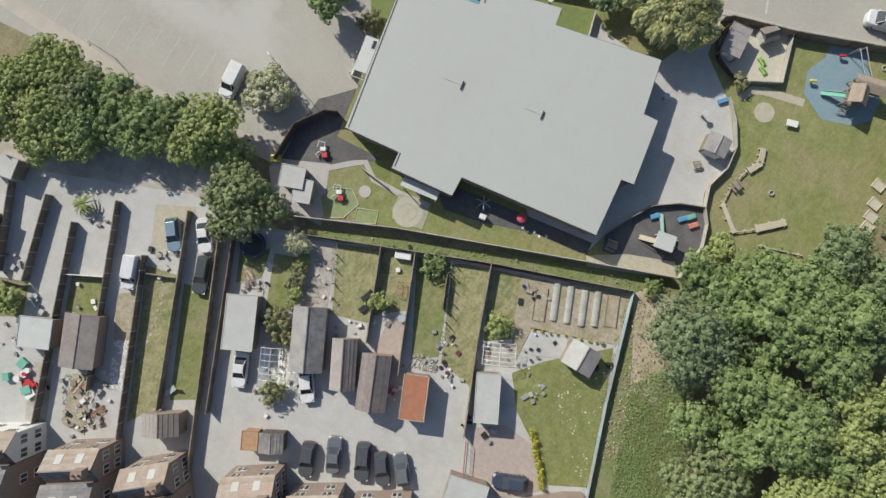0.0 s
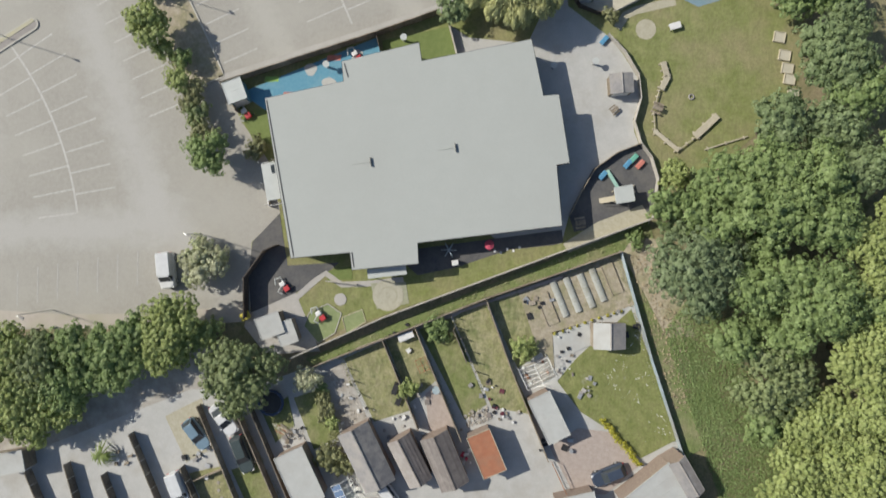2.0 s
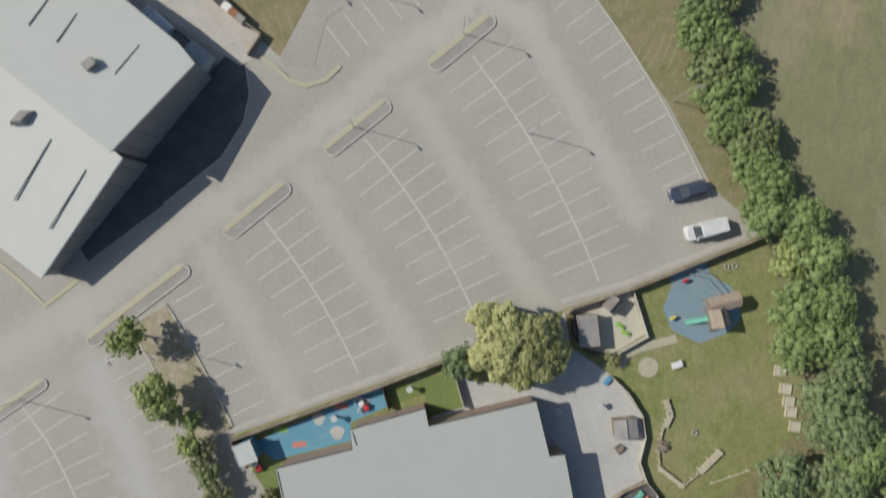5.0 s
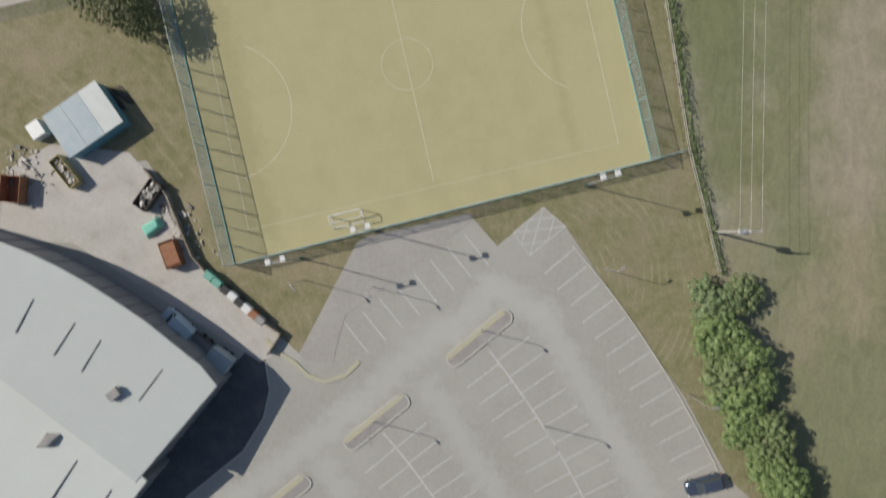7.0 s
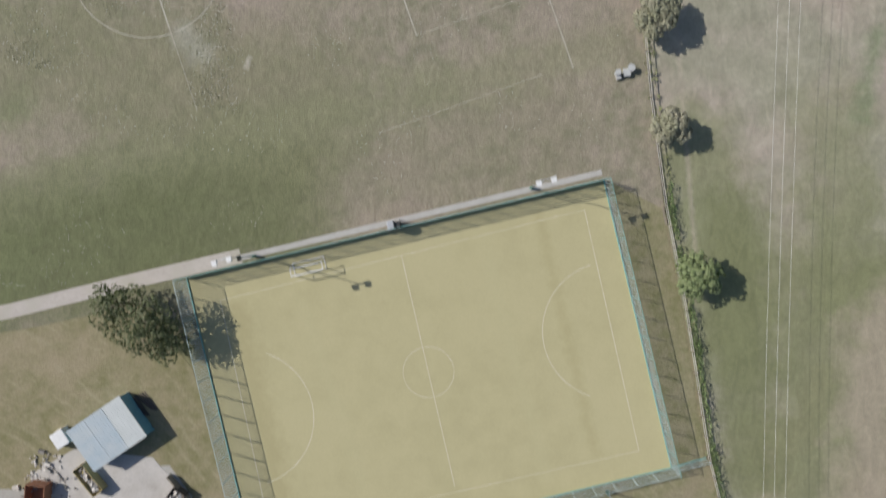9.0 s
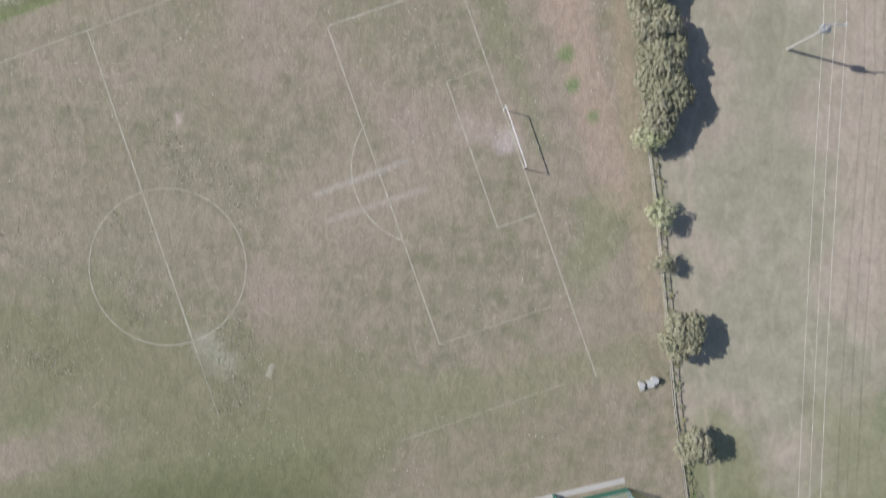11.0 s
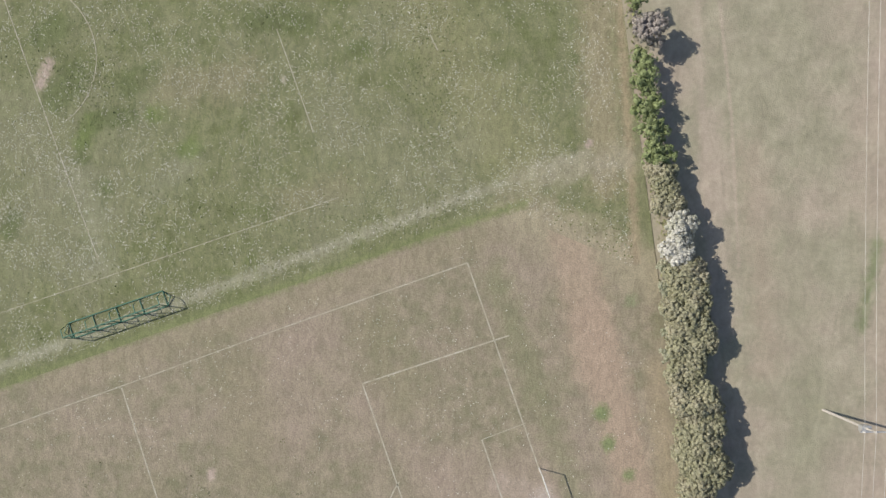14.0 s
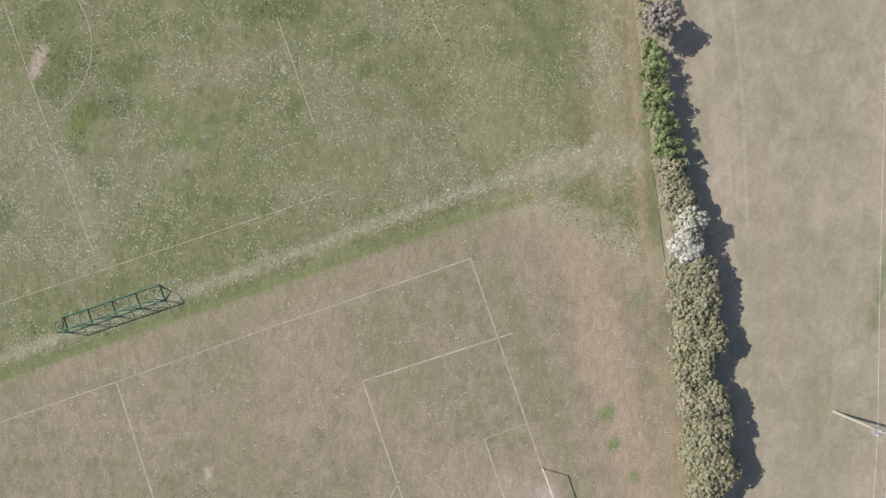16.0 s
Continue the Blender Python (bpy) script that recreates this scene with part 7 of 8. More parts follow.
fence("terrace_fence", "low pale picket fence along a lawn", [(18.7, 44.2), (20.8, 42.1), (22.5, 39.4), (22.9, 36.6), (22.2, 33.7), (23.1, 31.1), (24.4, 29.5), (25.3, 26.9), (24.9, 22.2)], 0.9, M_PICKET, 1.4, 0.04, 0.08)
fence("terrace_fence", "low weathered timber fence round a play corner", [(23.1, 31.1), (20.3, 29.9), (17.7, 27.9), (16.2, 25.2), (14.8, 22.1)], 0.8, M_WOOD, 1.4, 0.04, 0.08)
fence("sandpit_fence", "low dark fence round a sandy play pit", [(13.9, 51.8), (13.8, 49.5), (15.1, 47.6), (17.3, 46.8), (19.0, 47.0)], 0.9, M_CREOSOTE, 1.2)
fence("sandpit_fence", "low pale timber fence beside a lawn", [(21.2, 55.0), (23.1, 49.1), (19.2, 46.9)], 0.9, M_PICKET, 1.6)
fence("play_fence", "low timber fence between play yards", [(-9.5, 43.1), (-8.6, 40.1)], 1.2, M_CREOSOTE, 1.4)
fence("play_fence", "pale low fence between play yards", [(-0.7, 44.7), (0.6, 40.3)], 1.0, M_PICKET, 1.6)
fence("play_fence", "pale low fence beside a turf corner", [(-14.4, 13.0), (-10.7, 12.7)], 0.8, M_PICKET, 1.2)

# huts
outbuilding("hut", "white-roofed timber hut beside a play yard", -20.5, 7.6, 2.9, 2.6, 22, 2.4, [M_WHITEROOF], "flat", M_WOOD)
outbuilding("hut", "white-roofed timber hut beside a lawn", -18.6, 6.8, 2.2, 2.8, 22, 2.2, [M_WHITEROOF], "flat", M_WOOD)
outbuilding("store_box", "white-roofed steel store beside a fence", -25.8, 35.2, 2.3, 2.6, 22, 2.3, [M_PALEROOF], "flat", M_BLUEWALL)
outbuilding("hut", "grey curved-roof shelter on a terrace", 20.2, 38.0, 2.8, 2.4, 6, 1.6, [M_GREYROOF, M_GREYROOF], "gable", M_WOOD, rise=0.3)
outbuilding("playhouse", "grey-roofed playhouse in a sandy pit", 15.5, 50.0, 2.4, 3.9, 6, 1.9, [M_GREYROOF, M_WOODROOF], "flat", M_WOOD)
outbuilding("playhouse", "small playhouse with a brown pitched roof", 18.6, 53.1, 1.9, 1.9, -39, 1.4, [M_BROWNROOF], "gable", M_WOOD, rise=0.5)

# nursery roof details
for x, y, a in ((-9.1, 27.1, -80), (0.6, 29.1, -80)):
    part("roof_vent", Shape().box(-0.5, 0.5, -0.05, 0.05, 0, 0.25), M_TRIM, nursery, "dark slim roof vent", pose(x, y, 3.9, 0, 0, a))
    part("vent_duct", Shape().box(-2.2, 0, -0.03, 0.03, 0.0, 0.04), M_ROOF2, nursery, "raised roof joint", pose(x, y, 3.9, 0, 0, a + 90))
# thin dark strips just inside the west-facing roof edges
for q in ([(-21.6, 33.8), (-17.8, 15.9)], [(-12.8, 38.4), (-12.3, 36.8)], [(-11.1, 16.6), (-10.8, 14.9)]):
    (a0, b0), (a1, b1) = q
    part("parapet_slot", Shape().ribbon([(a0 + 0.2, b0), (a1 + 0.2, b1)], 0.14, 3.86, 3.93), M_TRIM, nursery, "thin dark strip just inside a roof edge")
canopy = thing("entrance_canopy", "white framed glazed entrance canopy of a building", "canopy", "", pose(-21.0, 24.6, 0, 0, 0, 12))
part("roof_panel", Shape().box(-0.8, 0.9, -2.2, 2.2, 2.4, 2.5), M_PALEROOF, canopy)
part("roof_glass", Shape().box(0.3, 0.7, 0.9, 1.9, 2.5, 2.54), M_GLASS, canopy, "dark glazing strip")
for sx in (-0.9, 0.8):
    for sy in (-2.6, 0, 2.6):
        part("post", Shape().tube([(sx - 0.3, sy, 0), (sx - 0.3, sy, 2.4)], 0.05), M_WHITE, canopy)
for sy in (-2.6, 2.6):
    part("rail", Shape().tube([(-1.2, sy, 1.0), (0.5, sy, 1.0)], 0.04), M_WHITE, canopy)
    part("ramp_wall", Shape().box(-1.3, -1.15, -0.1, sy, 0, 0.8), M_WHITE, canopy)
lean = thing("lean_to_roof", "pale grey lean-to canopy beside a building", "canopy", "", pose(-6.9, 14.4, 0, 0, 0, 9))
part("roof_panel", Shape().box(-2.3, 2.3, -0.5, 0.6, 2.5, 2.58), M_PALEROOF, lean)
for sx in (-2.1, 0, 2.1):
    part("post", Shape().box(sx - 0.05, sx + 0.05, -0.45, -0.35, 0, 2.5), M_WHITE, lean)


# ---- play equipment ----
def play_tower(x, y, ang):
    t = thing("play_tower", "timber play tower with brown roof and green slide", "play tower", "", pose(x, y, 0.06, 0, 0, ang))
    for sx in (-0.8, 0.8):
        for sy in (-0.8, 0.8):
            part("post", Shape().box(sx - 0.06, sx + 0.06, sy - 0.06, sy + 0.06, 0, 2.4), M_WOOD, t)
    part("deck", Shape().box(-0.9, 0.9, -0.9, 0.9, 1.2, 1.3), M_WOOD, t)
    gable_roof(t, 2.0, 2.1, 2.35, 0.75, M_WOODROOF, M_WOODROOF, 0.1, 0.06, 3)
    sl = part("slide", Shape().add([(-0.8, -0.28, 1.25), (-3.2, -0.28, 0.15), (-3.2, 0.28, 0.15), (-0.8, 0.28, 1.25), (-0.8, -0.28, 1.32), (-3.2, -0.28, 0.22), (-3.2, 0.28, 0.22), (-0.8, 0.28, 1.32)], [(3, 2, 1, 0), (4, 5, 6, 7), (0, 1, 5, 4), (1, 2, 6, 5), (2, 3, 7, 6), (3, 0, 4, 7)]), M_GREENP, t, "green plastic slide")
    for sy in (-0.3, 0.3):
        part("slide_side", Shape().tube([(-0.8, sy, 1.45), (-3.2, sy, 0.35)], 0.05), M_GREENP, sl)
    for i in range(5):
        part("rung", Shape().box(-0.5, 0.5, -0.05, 0.05, 0, 0.06), M_WOOD, t, m=pose(-0.3, -1.0 - 0.22 * (4 - i), 0.2 + 0.24 * i))
    # second, longer roof over a bridge
    br = part("bridge", Shape().box(-0.6, 2.9, 0.95, 2.2, 1.15, 1.25), M_WOOD, t)
    for sx in (-0.5, 1.2, 2.8):
        for sy in (1.0, 2.15):
            part("post", Shape().box(sx - 0.06, sx + 0.06, sy - 0.06, sy + 0.06, 0, 2.3), M_WOOD, t)
    for sgn in (-1, 1):
        y0, y1 = 1.58, 1.58 + sgn * 0.95
        for i in range(3):
            ya, yb = y0 + (y1 - y0) * i / 3, y0 + (y1 - y0) * (i + 1) / 3
            za, zb = 2.75 - 0.16 * i, 2.75 - 0.16 * (i + 1) + 0.03
            part("roof_board", Shape().add([(-0.8, ya, za), (3.1, ya, za), (3.1, yb, zb), (-0.8, yb, zb), (-0.8, ya, za - 0.05), (3.1, ya, za - 0.05), (3.1, yb, zb - 0.05), (-0.8, yb, zb - 0.05)], [(0, 1, 2, 3), (7, 6, 5, 4), (0, 4, 5, 1), (1, 5, 6, 2), (2, 6, 7, 3), (3, 7, 4, 0)]), M_WOODROOF, t)
    for sy in (0.0, 0.75):
        part("monkey_bar", Shape().tube([(-1.2 + sy * 0.9, 5.6 + sy * 0.5, 2.1), (0.4 + sy * 0.9, 2.2 + sy * 0.5, 2.1)], 0.05), M_STEEL, t, "galvanised overhead bar")
        part("monkey_bar_leg", Shape().tube([(-1.2 + sy * 0.9, 5.6 + sy * 0.5, 0), (-1.2 + sy * 0.9, 5.6 + sy * 0.5, 2.1)], 0.05), M_STEEL, t)


play_tower(31.0, 51.7, 15)
for q, lab in (([(27.7, 56.0), (28.5, 57.8)], "red"), ([(26.2, 51.4), (27.9, 53.8)], "yellow")):
    (xa, ya), _ = q
    rk = thing("spring_rocker", f"small {lab} plastic spring rocker on blue surface", "rocker", "", pose(xa, ya, 0.06, 0, 0, 30))
    part("spring", Shape().tube([(0, 0, 0), (0, 0, 0.4)], 0.1, 8), M_STEEL, rk)
    bevelled(part("body", Shape().box(-0.4, 0.4, -0.15, 0.15, 0.4, 0.75), M_RED if lab == "red" else M_YELLOWP, rk), 0.08)


def beam(label, pts, w=0.3, h=0.4):
    """A timber balance beam on short legs."""
    (xa, ya), (xb, yb) = pts
    ln = math.dist(pts[0], pts[1])
    t = thing("balance_beam", label, "play beam", "play beams", pose(xa, ya, 0.05, 0, 0, math.degrees(math.atan2(yb - ya, xb - xa))))
    bevelled(part("beam", Shape().box(0, ln, -w / 2, w / 2, h - 0.12, h), M_NEWWOOD, t), 0.03)
    for f in (0.08, 0.5, 0.92):
        part("leg", Shape().box(ln * f - 0.08, ln * f + 0.08, -w / 2 - 0.15, w / 2 + 0.15, 0, h - 0.12), M_NEWWOOD, t)


for q, wd in (([(25.5, 41.2), (26.1, 39.4)], 0.7), ([(26.2, 39.5), (25.4, 37.8)], 0.7), ([(25.2, 37.8), (24.8, 36.1)], 0.12), ([(24.6, 35.0), (24.8, 32.8)], 0.1), ([(24.7, 32.8), (27.8, 30.4)], 0.5), ([(27.9, 30.6), (29.7, 32.1)], 0.1), ([(29.7, 32.2), (32.4, 34.9)], 0.85)):
    beam("pale timber balance beam on a lawn", q, wd)


beam("long weathered log on a lawn beside a wood", [(31.0, 30.7), (36.2, 32.5)], 0.16, 0.25)


def picnic_table(label, x, y, ang, material, s=1.0):
    t = thing("picnic_table", label, "table", "picnic tables", pose(x, y, 0.06, 0, 0, ang))
    for i in range(4):
        part("top_board", Shape().box(-0.7 * s, 0.7 * s, -0.34 * s + 0.175 * i * s, -0.18 * s + 0.175 * i * s, 0.68 * s, 0.72 * s), material, t)
    for sy in (-0.65, 0.65):
        part("bench", Shape().box(-0.7 * s, 0.7 * s, sy * s - 0.12 * s, sy * s + 0.12 * s, 0.4 * s, 0.44 * s), material, t)
    for sx in (-0.5, 0.5):
        for sy in (-0.7, 0.7):
            part("leg", Shape().tube([(sx * s, sy * s, 0), (sx * s, sy * 0.2 * s, 0.68 * s)], 0.045), material, t)


wt = thing("play_table", "plain white low play table on a lawn", "table", "", pose(26.8, 45.6, 0.05, 0, 0, 18))
bevelled(part("top", Shape().box(-0.7, 0.7, -0.4, 0.4, 0.45, 0.52), M_WHITE, wt), 0.02)
for sx in (-0.6, 0.6):
    for sy in (-0.3, 0.3):
        part("leg", Shape().tube([(sx, sy, 0), (sx, sy, 0.46)], 0.035), M_WHITE, wt)
for q in ([(19.8, 50.4)], [(20.5, 49.5)]):
    sc = thing("sand_toy", "lime green plastic sand toy in a play pit", "toy", "sand toys", pose(*q[0], 0.08, 0, 0, -25))
    bevelled(part("tray", Shape().prism([(-0.5, -0.25), (0.5, -0.25), (0.5, 0.25), (-0.5, 0.25)], 0, 0.25, [(-0.6, -0.3), (0.6, -0.3), (0.6, 0.3), (-0.6, 0.3)]), M_LIME, sc), 0.05)
    part("handle", Shape().tube([(-0.5, 0, 0.25), (0, 0, 0.6), (0.5, 0, 0.25)], 0.05), M_LIME, sc)
picnic_table("weathered timber picnic table on a lawn", 25.0, 35.5, -20, M_WOOD, 0.9)
picnic_table("small dark table on a terrace", 19.8, 35.1, 40, M_WOOD, 0.7)
picnic_table("dark picnic table in building shade", 16.1, 21.2, 10, M_WOOD, 0.9)
for q in ([(39.7, 44.8)], [(40.4, 42.6)], [(40.8, 41.0)], [(41.1, 39.7)], [(41.6, 37.9)]):
    st = thing("timber_planter", "pale timber-edged bed at a lawn edge", "planter", "lawn planters", pose(*q[0], 0.04, 0, 0, -8))
    for nm, b in (("side_board", (-0.7, 0.7, -0.65, -0.57)), ("side_board", (-0.7, 0.7, 0.57, 0.65)), ("end_board", (-0.7, -0.62, -0.57, 0.57)), ("end_board", (0.62, 0.7, -0.57, 0.57))):
        part(nm, Shape().box(*b, 0, 0.25), M_NEWWOOD, st)
    part("soil", Shape().box(-0.62, 0.62, -0.57, 0.57, 0, 0.18), M_PIT, st)

# play corner on dark surface
pc = thing("climbing_frame", "white and timber climbing frame with green slide", "climbing frame", "", pose(20.9, 24.7, 0.075, 0, 0, 12))
bevelled(part("platform", Shape().box(-1.15, 1.15, -1.0, 1.0, 1.75, 1.9), M_PALEROOF, pc, "pale panel roof"), 0.03)
for sx in (-0.85, 0.85):
    for sy in (-0.65, 0.65):
        part("post", Shape().box(sx - 0.07, sx + 0.07, sy - 0.07, sy + 0.07, 0, 1.8), M_NEWWOOD, pc)
part("deck", Shape().box(-0.9, 0.9, -0.7, 0.7, 0.9, 1.0), M_NEWWOOD, pc)
part("ramp", Shape().add([(-0.9, -0.5, 1.0), (-2.6, -0.5, 0.1), (-2.6, 0.1, 0.1), (-0.9, 0.1, 1.0), (-0.9, -0.5, 1.08), (-2.6, -0.5, 0.18), (-2.6, 0.1, 0.18), (-0.9, 0.1, 1.08)], [(3, 2, 1, 0), (4, 5, 6, 7), (0, 1, 5, 4), (1, 2, 6, 5), (2, 3, 7, 6), (3, 0, 4, 7)]), M_NEWWOOD, pc)
part("rail", Shape().tube([(-2.6, -0.55, 0.7), (-0.9, -0.55, 1.6), (0.9, -0.7, 1.6)], 0.05), M_NEWWOOD, pc)
part("slide", Shape().add([(-0.5, 0.7, 1.05), (-0.1, 0.7, 1.05), (-0.8, 3.4, 0.1), (-1.25, 3.3, 0.1), (-0.5, 0.7, 1.13), (-0.1, 0.7, 1.13), (-0.8, 3.4, 0.2), (-1.25, 3.3, 0.2)], [(3, 2, 1, 0), (4, 5, 6, 7), (0, 1, 5, 4), (1, 2, 6, 5), (2, 3, 7, 6), (3, 0, 4, 7)]), M_GREENP2, pc, "pale green slide")
part("climbing_net", Shape().tube([(0.9, 0.5, 1.0), (1.9, 0.9, 0.1)], 0.12).tube([(0.9, -0.3, 1.0), (1.9, 0.2, 0.1)], 0.1), M_NEWWOOD, pc)
for q, mt, lab in (([(21.7, 28.6)], M_BLUEP, "blue"), ([(22.4, 29.3)], M_GREENP, "green"), ([(23.2, 28.6)], M_REDFADE, "faded red"), ([(18.7, 27.1)], M_BLUEP, "blue"), ([(18.3, 43.6)], M_BLUEP, "blue")):
    tb = thing("play_block", f"{lab} plastic play block on the ground", "play block", "play blocks", pose(*q[0], 0.075, 0, 0, 50))
    bevelled(part("block", Shape().box(-0.6, 0.6, -0.3, 0.3, 0, 0.4), mt, tb), 0.1, 3)
for q, lab in (([(-19.3, 12.1)], "red and white ride-on toys in a play yard"), ([(-14.8, 8.7)], "red garden seesaw on a small lawn"), ([(-24.8, 32.9)], "red and white toy house on turf"), ([(-11.6, 40.4)], "red and white toys on rubber floor")):
    rd = thing("ride_on_toy", lab, "toy", "toys", pose(*q[0], 0.07, 0, 0, 35))
    bevelled(part("seat", Shape().box(-0.35, 0.35, -0.55, 0.1, 0.2, 0.55), M_RED, rd, "red plastic seat"), 0.08)
    bevelled(part("hood", Shape().box(-0.5, 0.2, 0.25, 0.8, 0.15, 0.6), M_WHITE, rd, "white plastic hood"), 0.08)
    part("frame", Shape().tube([(-0.9, 0.9, 0.3), (-0.6, 1.5, 0.5), (0.1, 1.3, 0.45), (0.0, 0.6, 0.3)], 0.09).tube([(-0.6, 0.3, 0.3), (-1.1, 0.0, 0.45), (-0.8, -0.5, 0.3)], 0.09), M_PALEROOF, rd, "pale grey plastic frame")
    for sx in (-0.5, 0.6):
        part("wheel", Shape().tube([(sx, -0.4, 0.15), (sx + 0.1, -0.4, 0.15)], 0.16, 10), M_BLACK, rd)
parasol = thing("parasol", "small pink-red round parasol beside a wall", "parasol", "", pose(5.1, 18.1, 0.07))
part("pole", Shape().tube([(0, 0, 0), (0, 0, 1.5)], 0.03), M_WHITE, parasol)
part("canopy", Shape().add([(0.6 * math.cos(a), 0.6 * math.sin(a), 1.35) for a in (i * math.pi / 5 for i in range(10))] + [(0, 0, 1.62)], [(i, (i + 1) % 10, 10) for i in range(10)] + [tuple(range(10))[::-1]]), M_PINK, parasol)
for i in range(5):
    stp = thing("stepping_stone", "small white stepping stone on darkened ground", "stepping stone", "stepping stones", pose(5.9, 17.4, 0.07))
    part("stone", Shape().prism(arc(0.75 * i, 0.14 * i - 0.3 * (i % 2), 0.18, 0, 315, 7), 0, 0.05), M_WHITE, stp)
ub = thing("utility_box", "white steel cabinet beside a building", "cabinet", "", pose(1.1, 15.8, 0.06, 0, 0, 10))
bevelled(part("body", Shape().box(-0.4, 0.4, -0.3, 0.3, 0, 1.0), M_WHITE, ub), 0.04)
part("door", Shape().box(-0.36, 0.36, -0.33, -0.3, 0.06, 0.94), M_PALEROOF, ub)
yb = thing("grit_bin", "bright yellow plastic grit bin beside a path", "bin", "", pose(-24.0, 8.4, 0.05, 0, 0, 30))
bevelled(part("body", Shape().prism([(-0.45, -0.35), (0.45, -0.35), (0.45, 0.35), (-0.45, 0.35)], 0, 0.6, [(-0.55, -0.42), (0.55, -0.42), (0.55, 0.42), (-0.55, 0.42)]), M_YELLOWP, yb), 0.05)
bevelled(part("lid", Shape().box(-0.6, 0.6, -0.46, 0.46, 0.6, 0.75), M_YELLOWP, yb), 0.06)
fl = thing("paddling_umbrella", "pale blue star-shaped climbing frame in building shade", "climbing frame", "", pose(0.3, 17.3, 0.06))
for i in range(6):
    part("arm", Shape().tube([(0, 0, 0.9), (0.7 * math.cos(i * 1.047), 0.7 * math.sin(i * 1.047), 0.8), (0.95 * math.cos(i * 1.047), 0.95 * math.sin(i * 1.047), 0)], 0.07), M_BLUEPAINT, fl)
for q in ([(17.1, 40.7)], [(-15.3, 39.1)], [(-6.1, 42.7)], [(12.1, 40.0)]):
    tp = thing("play_post", "pale round play post standing on the ground", "play post", "play posts", pose(*q[0], 0.06))
    part("column", Shape().tube([(0, 0, 0), (0, 0, 1.1)], 0.16, 10, 0.12), M_STEEL, tp)
    part("bowl", Shape().tube([(0, 0, 1.1), (0, 0, 1.22)], 0.3, 12, 0.42), M_PALEROOF, tp)
for q in ([(33.0, 57.7)], [(34.0, 57.8)], [(29.2, 37.1)]):
    ty = thing("tyre", "old grey rubber tyre lying on a lawn", "tyre", "tyres", pose(*q[0], 0.045))
    part("tread", Shape().tube([(0.3 * math.cos(a), 0.3 * math.sin(a), 0.11) for a in (i * math.pi / 6 for i in range(13))], 0.09, 6), M_GREYROOF, ty)


# ---- small garden things ----
for i, q in enumerate(([(14.0, 11.9)], [(15.6, 12.4)], [(17.3, 12.9)], [(18.7, 13.6)])):
    cl = thing("cloche_tunnel", "long white fleece cloche over a vegetable row", "cloche", "cloches", pose(*q[0], 0.05, 0, 0, 24))
    s = Shape()
    pr = [(0.45 * math.cos(radians(a)), 0.32 * math.sin(radians(a))) for a in range(0, 181, 20)]
    k = len(pr)
    v = [(x, y, z) for y in (-2.3 + 0.12 * i, 2.3) for x, z in pr]
    s.add(v, [(j, j + 1, k + j + 1, k + j) for j in range(k - 1)] + [tuple(range(k))[::-1], tuple(range(k, 2 * k))])
    part("fleece", s, M_FLEECE, cl)
    for y in (-1.9, -0.65, 0.65, 1.9):
        part("hoop", Shape().tube([(x * 1.03, y, z * 1.03) for x, z in pr], 0.02, 4), M_STEEL, cl)
for i, q in enumerate(([(12.6, 10.6)], [(20.3, 14.6)])):
    vb = thing("vegetable_bed", "narrow timber-edged vegetable bed of dry earth", "vegetable bed", "vegetable beds", pose(*q[0], 0.05, 0, 0, 24))
    for sx in (-0.7, 0.7):
        part("side_board", Shape().box(sx - 0.04, sx + 0.04, -2.0, 2.0, 0, 0.2), M_WOOD, vb)
    part("soil", Shape().box(-0.66, 0.66, -2.0, 2.0, 0, 0.14), M_SOIL, vb)
tramp = thing("trampoline", "round trampoline with a dark blue rim on grass", "trampoline", "", pose(-20.5, -1.9, 0.05))
part("mat", Shape().prism(arc(0, 0, 1.25, 0, 345, 23), 0.68, 0.72), M_BLACK, tramp)
part("rim_pad", Shape().tube([(1.45 * math.cos(a), 1.45 * math.sin(a), 0.72) for a in (i * math.pi / 12 for i in range(25))], 0.17, 6), M_NAVY, tramp, "dark blue padded rim")
for i in range(6):
    part("leg", Shape().tube([(1.45 * math.cos(i * 1.047), 1.45 * math.sin(i * 1.047), 0.7), (1.45 * math.cos(i * 1.047), 1.45 * math.sin(i * 1.047), 0)], 0.03), M_STEEL, tramp)
pool = thing("paddling_pool", "small pale blue round garden table", "table", "", pose(-0.6, 0.3, 0.05))
part("top", Shape().prism(arc(0, 0, 0.5, 0, 340, 17), 0.5, 0.56), M_BLUEPAINT, pool)
part("leg", Shape().tube([(0, 0, 0), (0, 0, 0.5)], 0.05), M_STEEL, pool)


def clutter(label, x, y, spread, n, mats, seed, size=0.35):
    """Loose yard things, each its own object."""
    rg = random.Random(seed)
    size *= 0.72
    spread *= 1.2
    for i in range(n):
        w, d, h = (rg.uniform(0.5, 1.4) * size for _ in range(3))
        t = thing(rg.choice(("crate", "planter_box", "garden_pot", "storage_tub")), label, "clutter", label, pose(x + rg.gauss(0, spread), y + rg.gauss(0, spread), 0.05, 0, 0, rg.uniform(0, 180)))
        mt = rg.choice(mats)
        if i % 3 == 0:
            part("body", Shape().tube([(0, 0, 0), (0, 0, h * 1.4)], w * 0.6, 9, w * 0.75), mt, t)
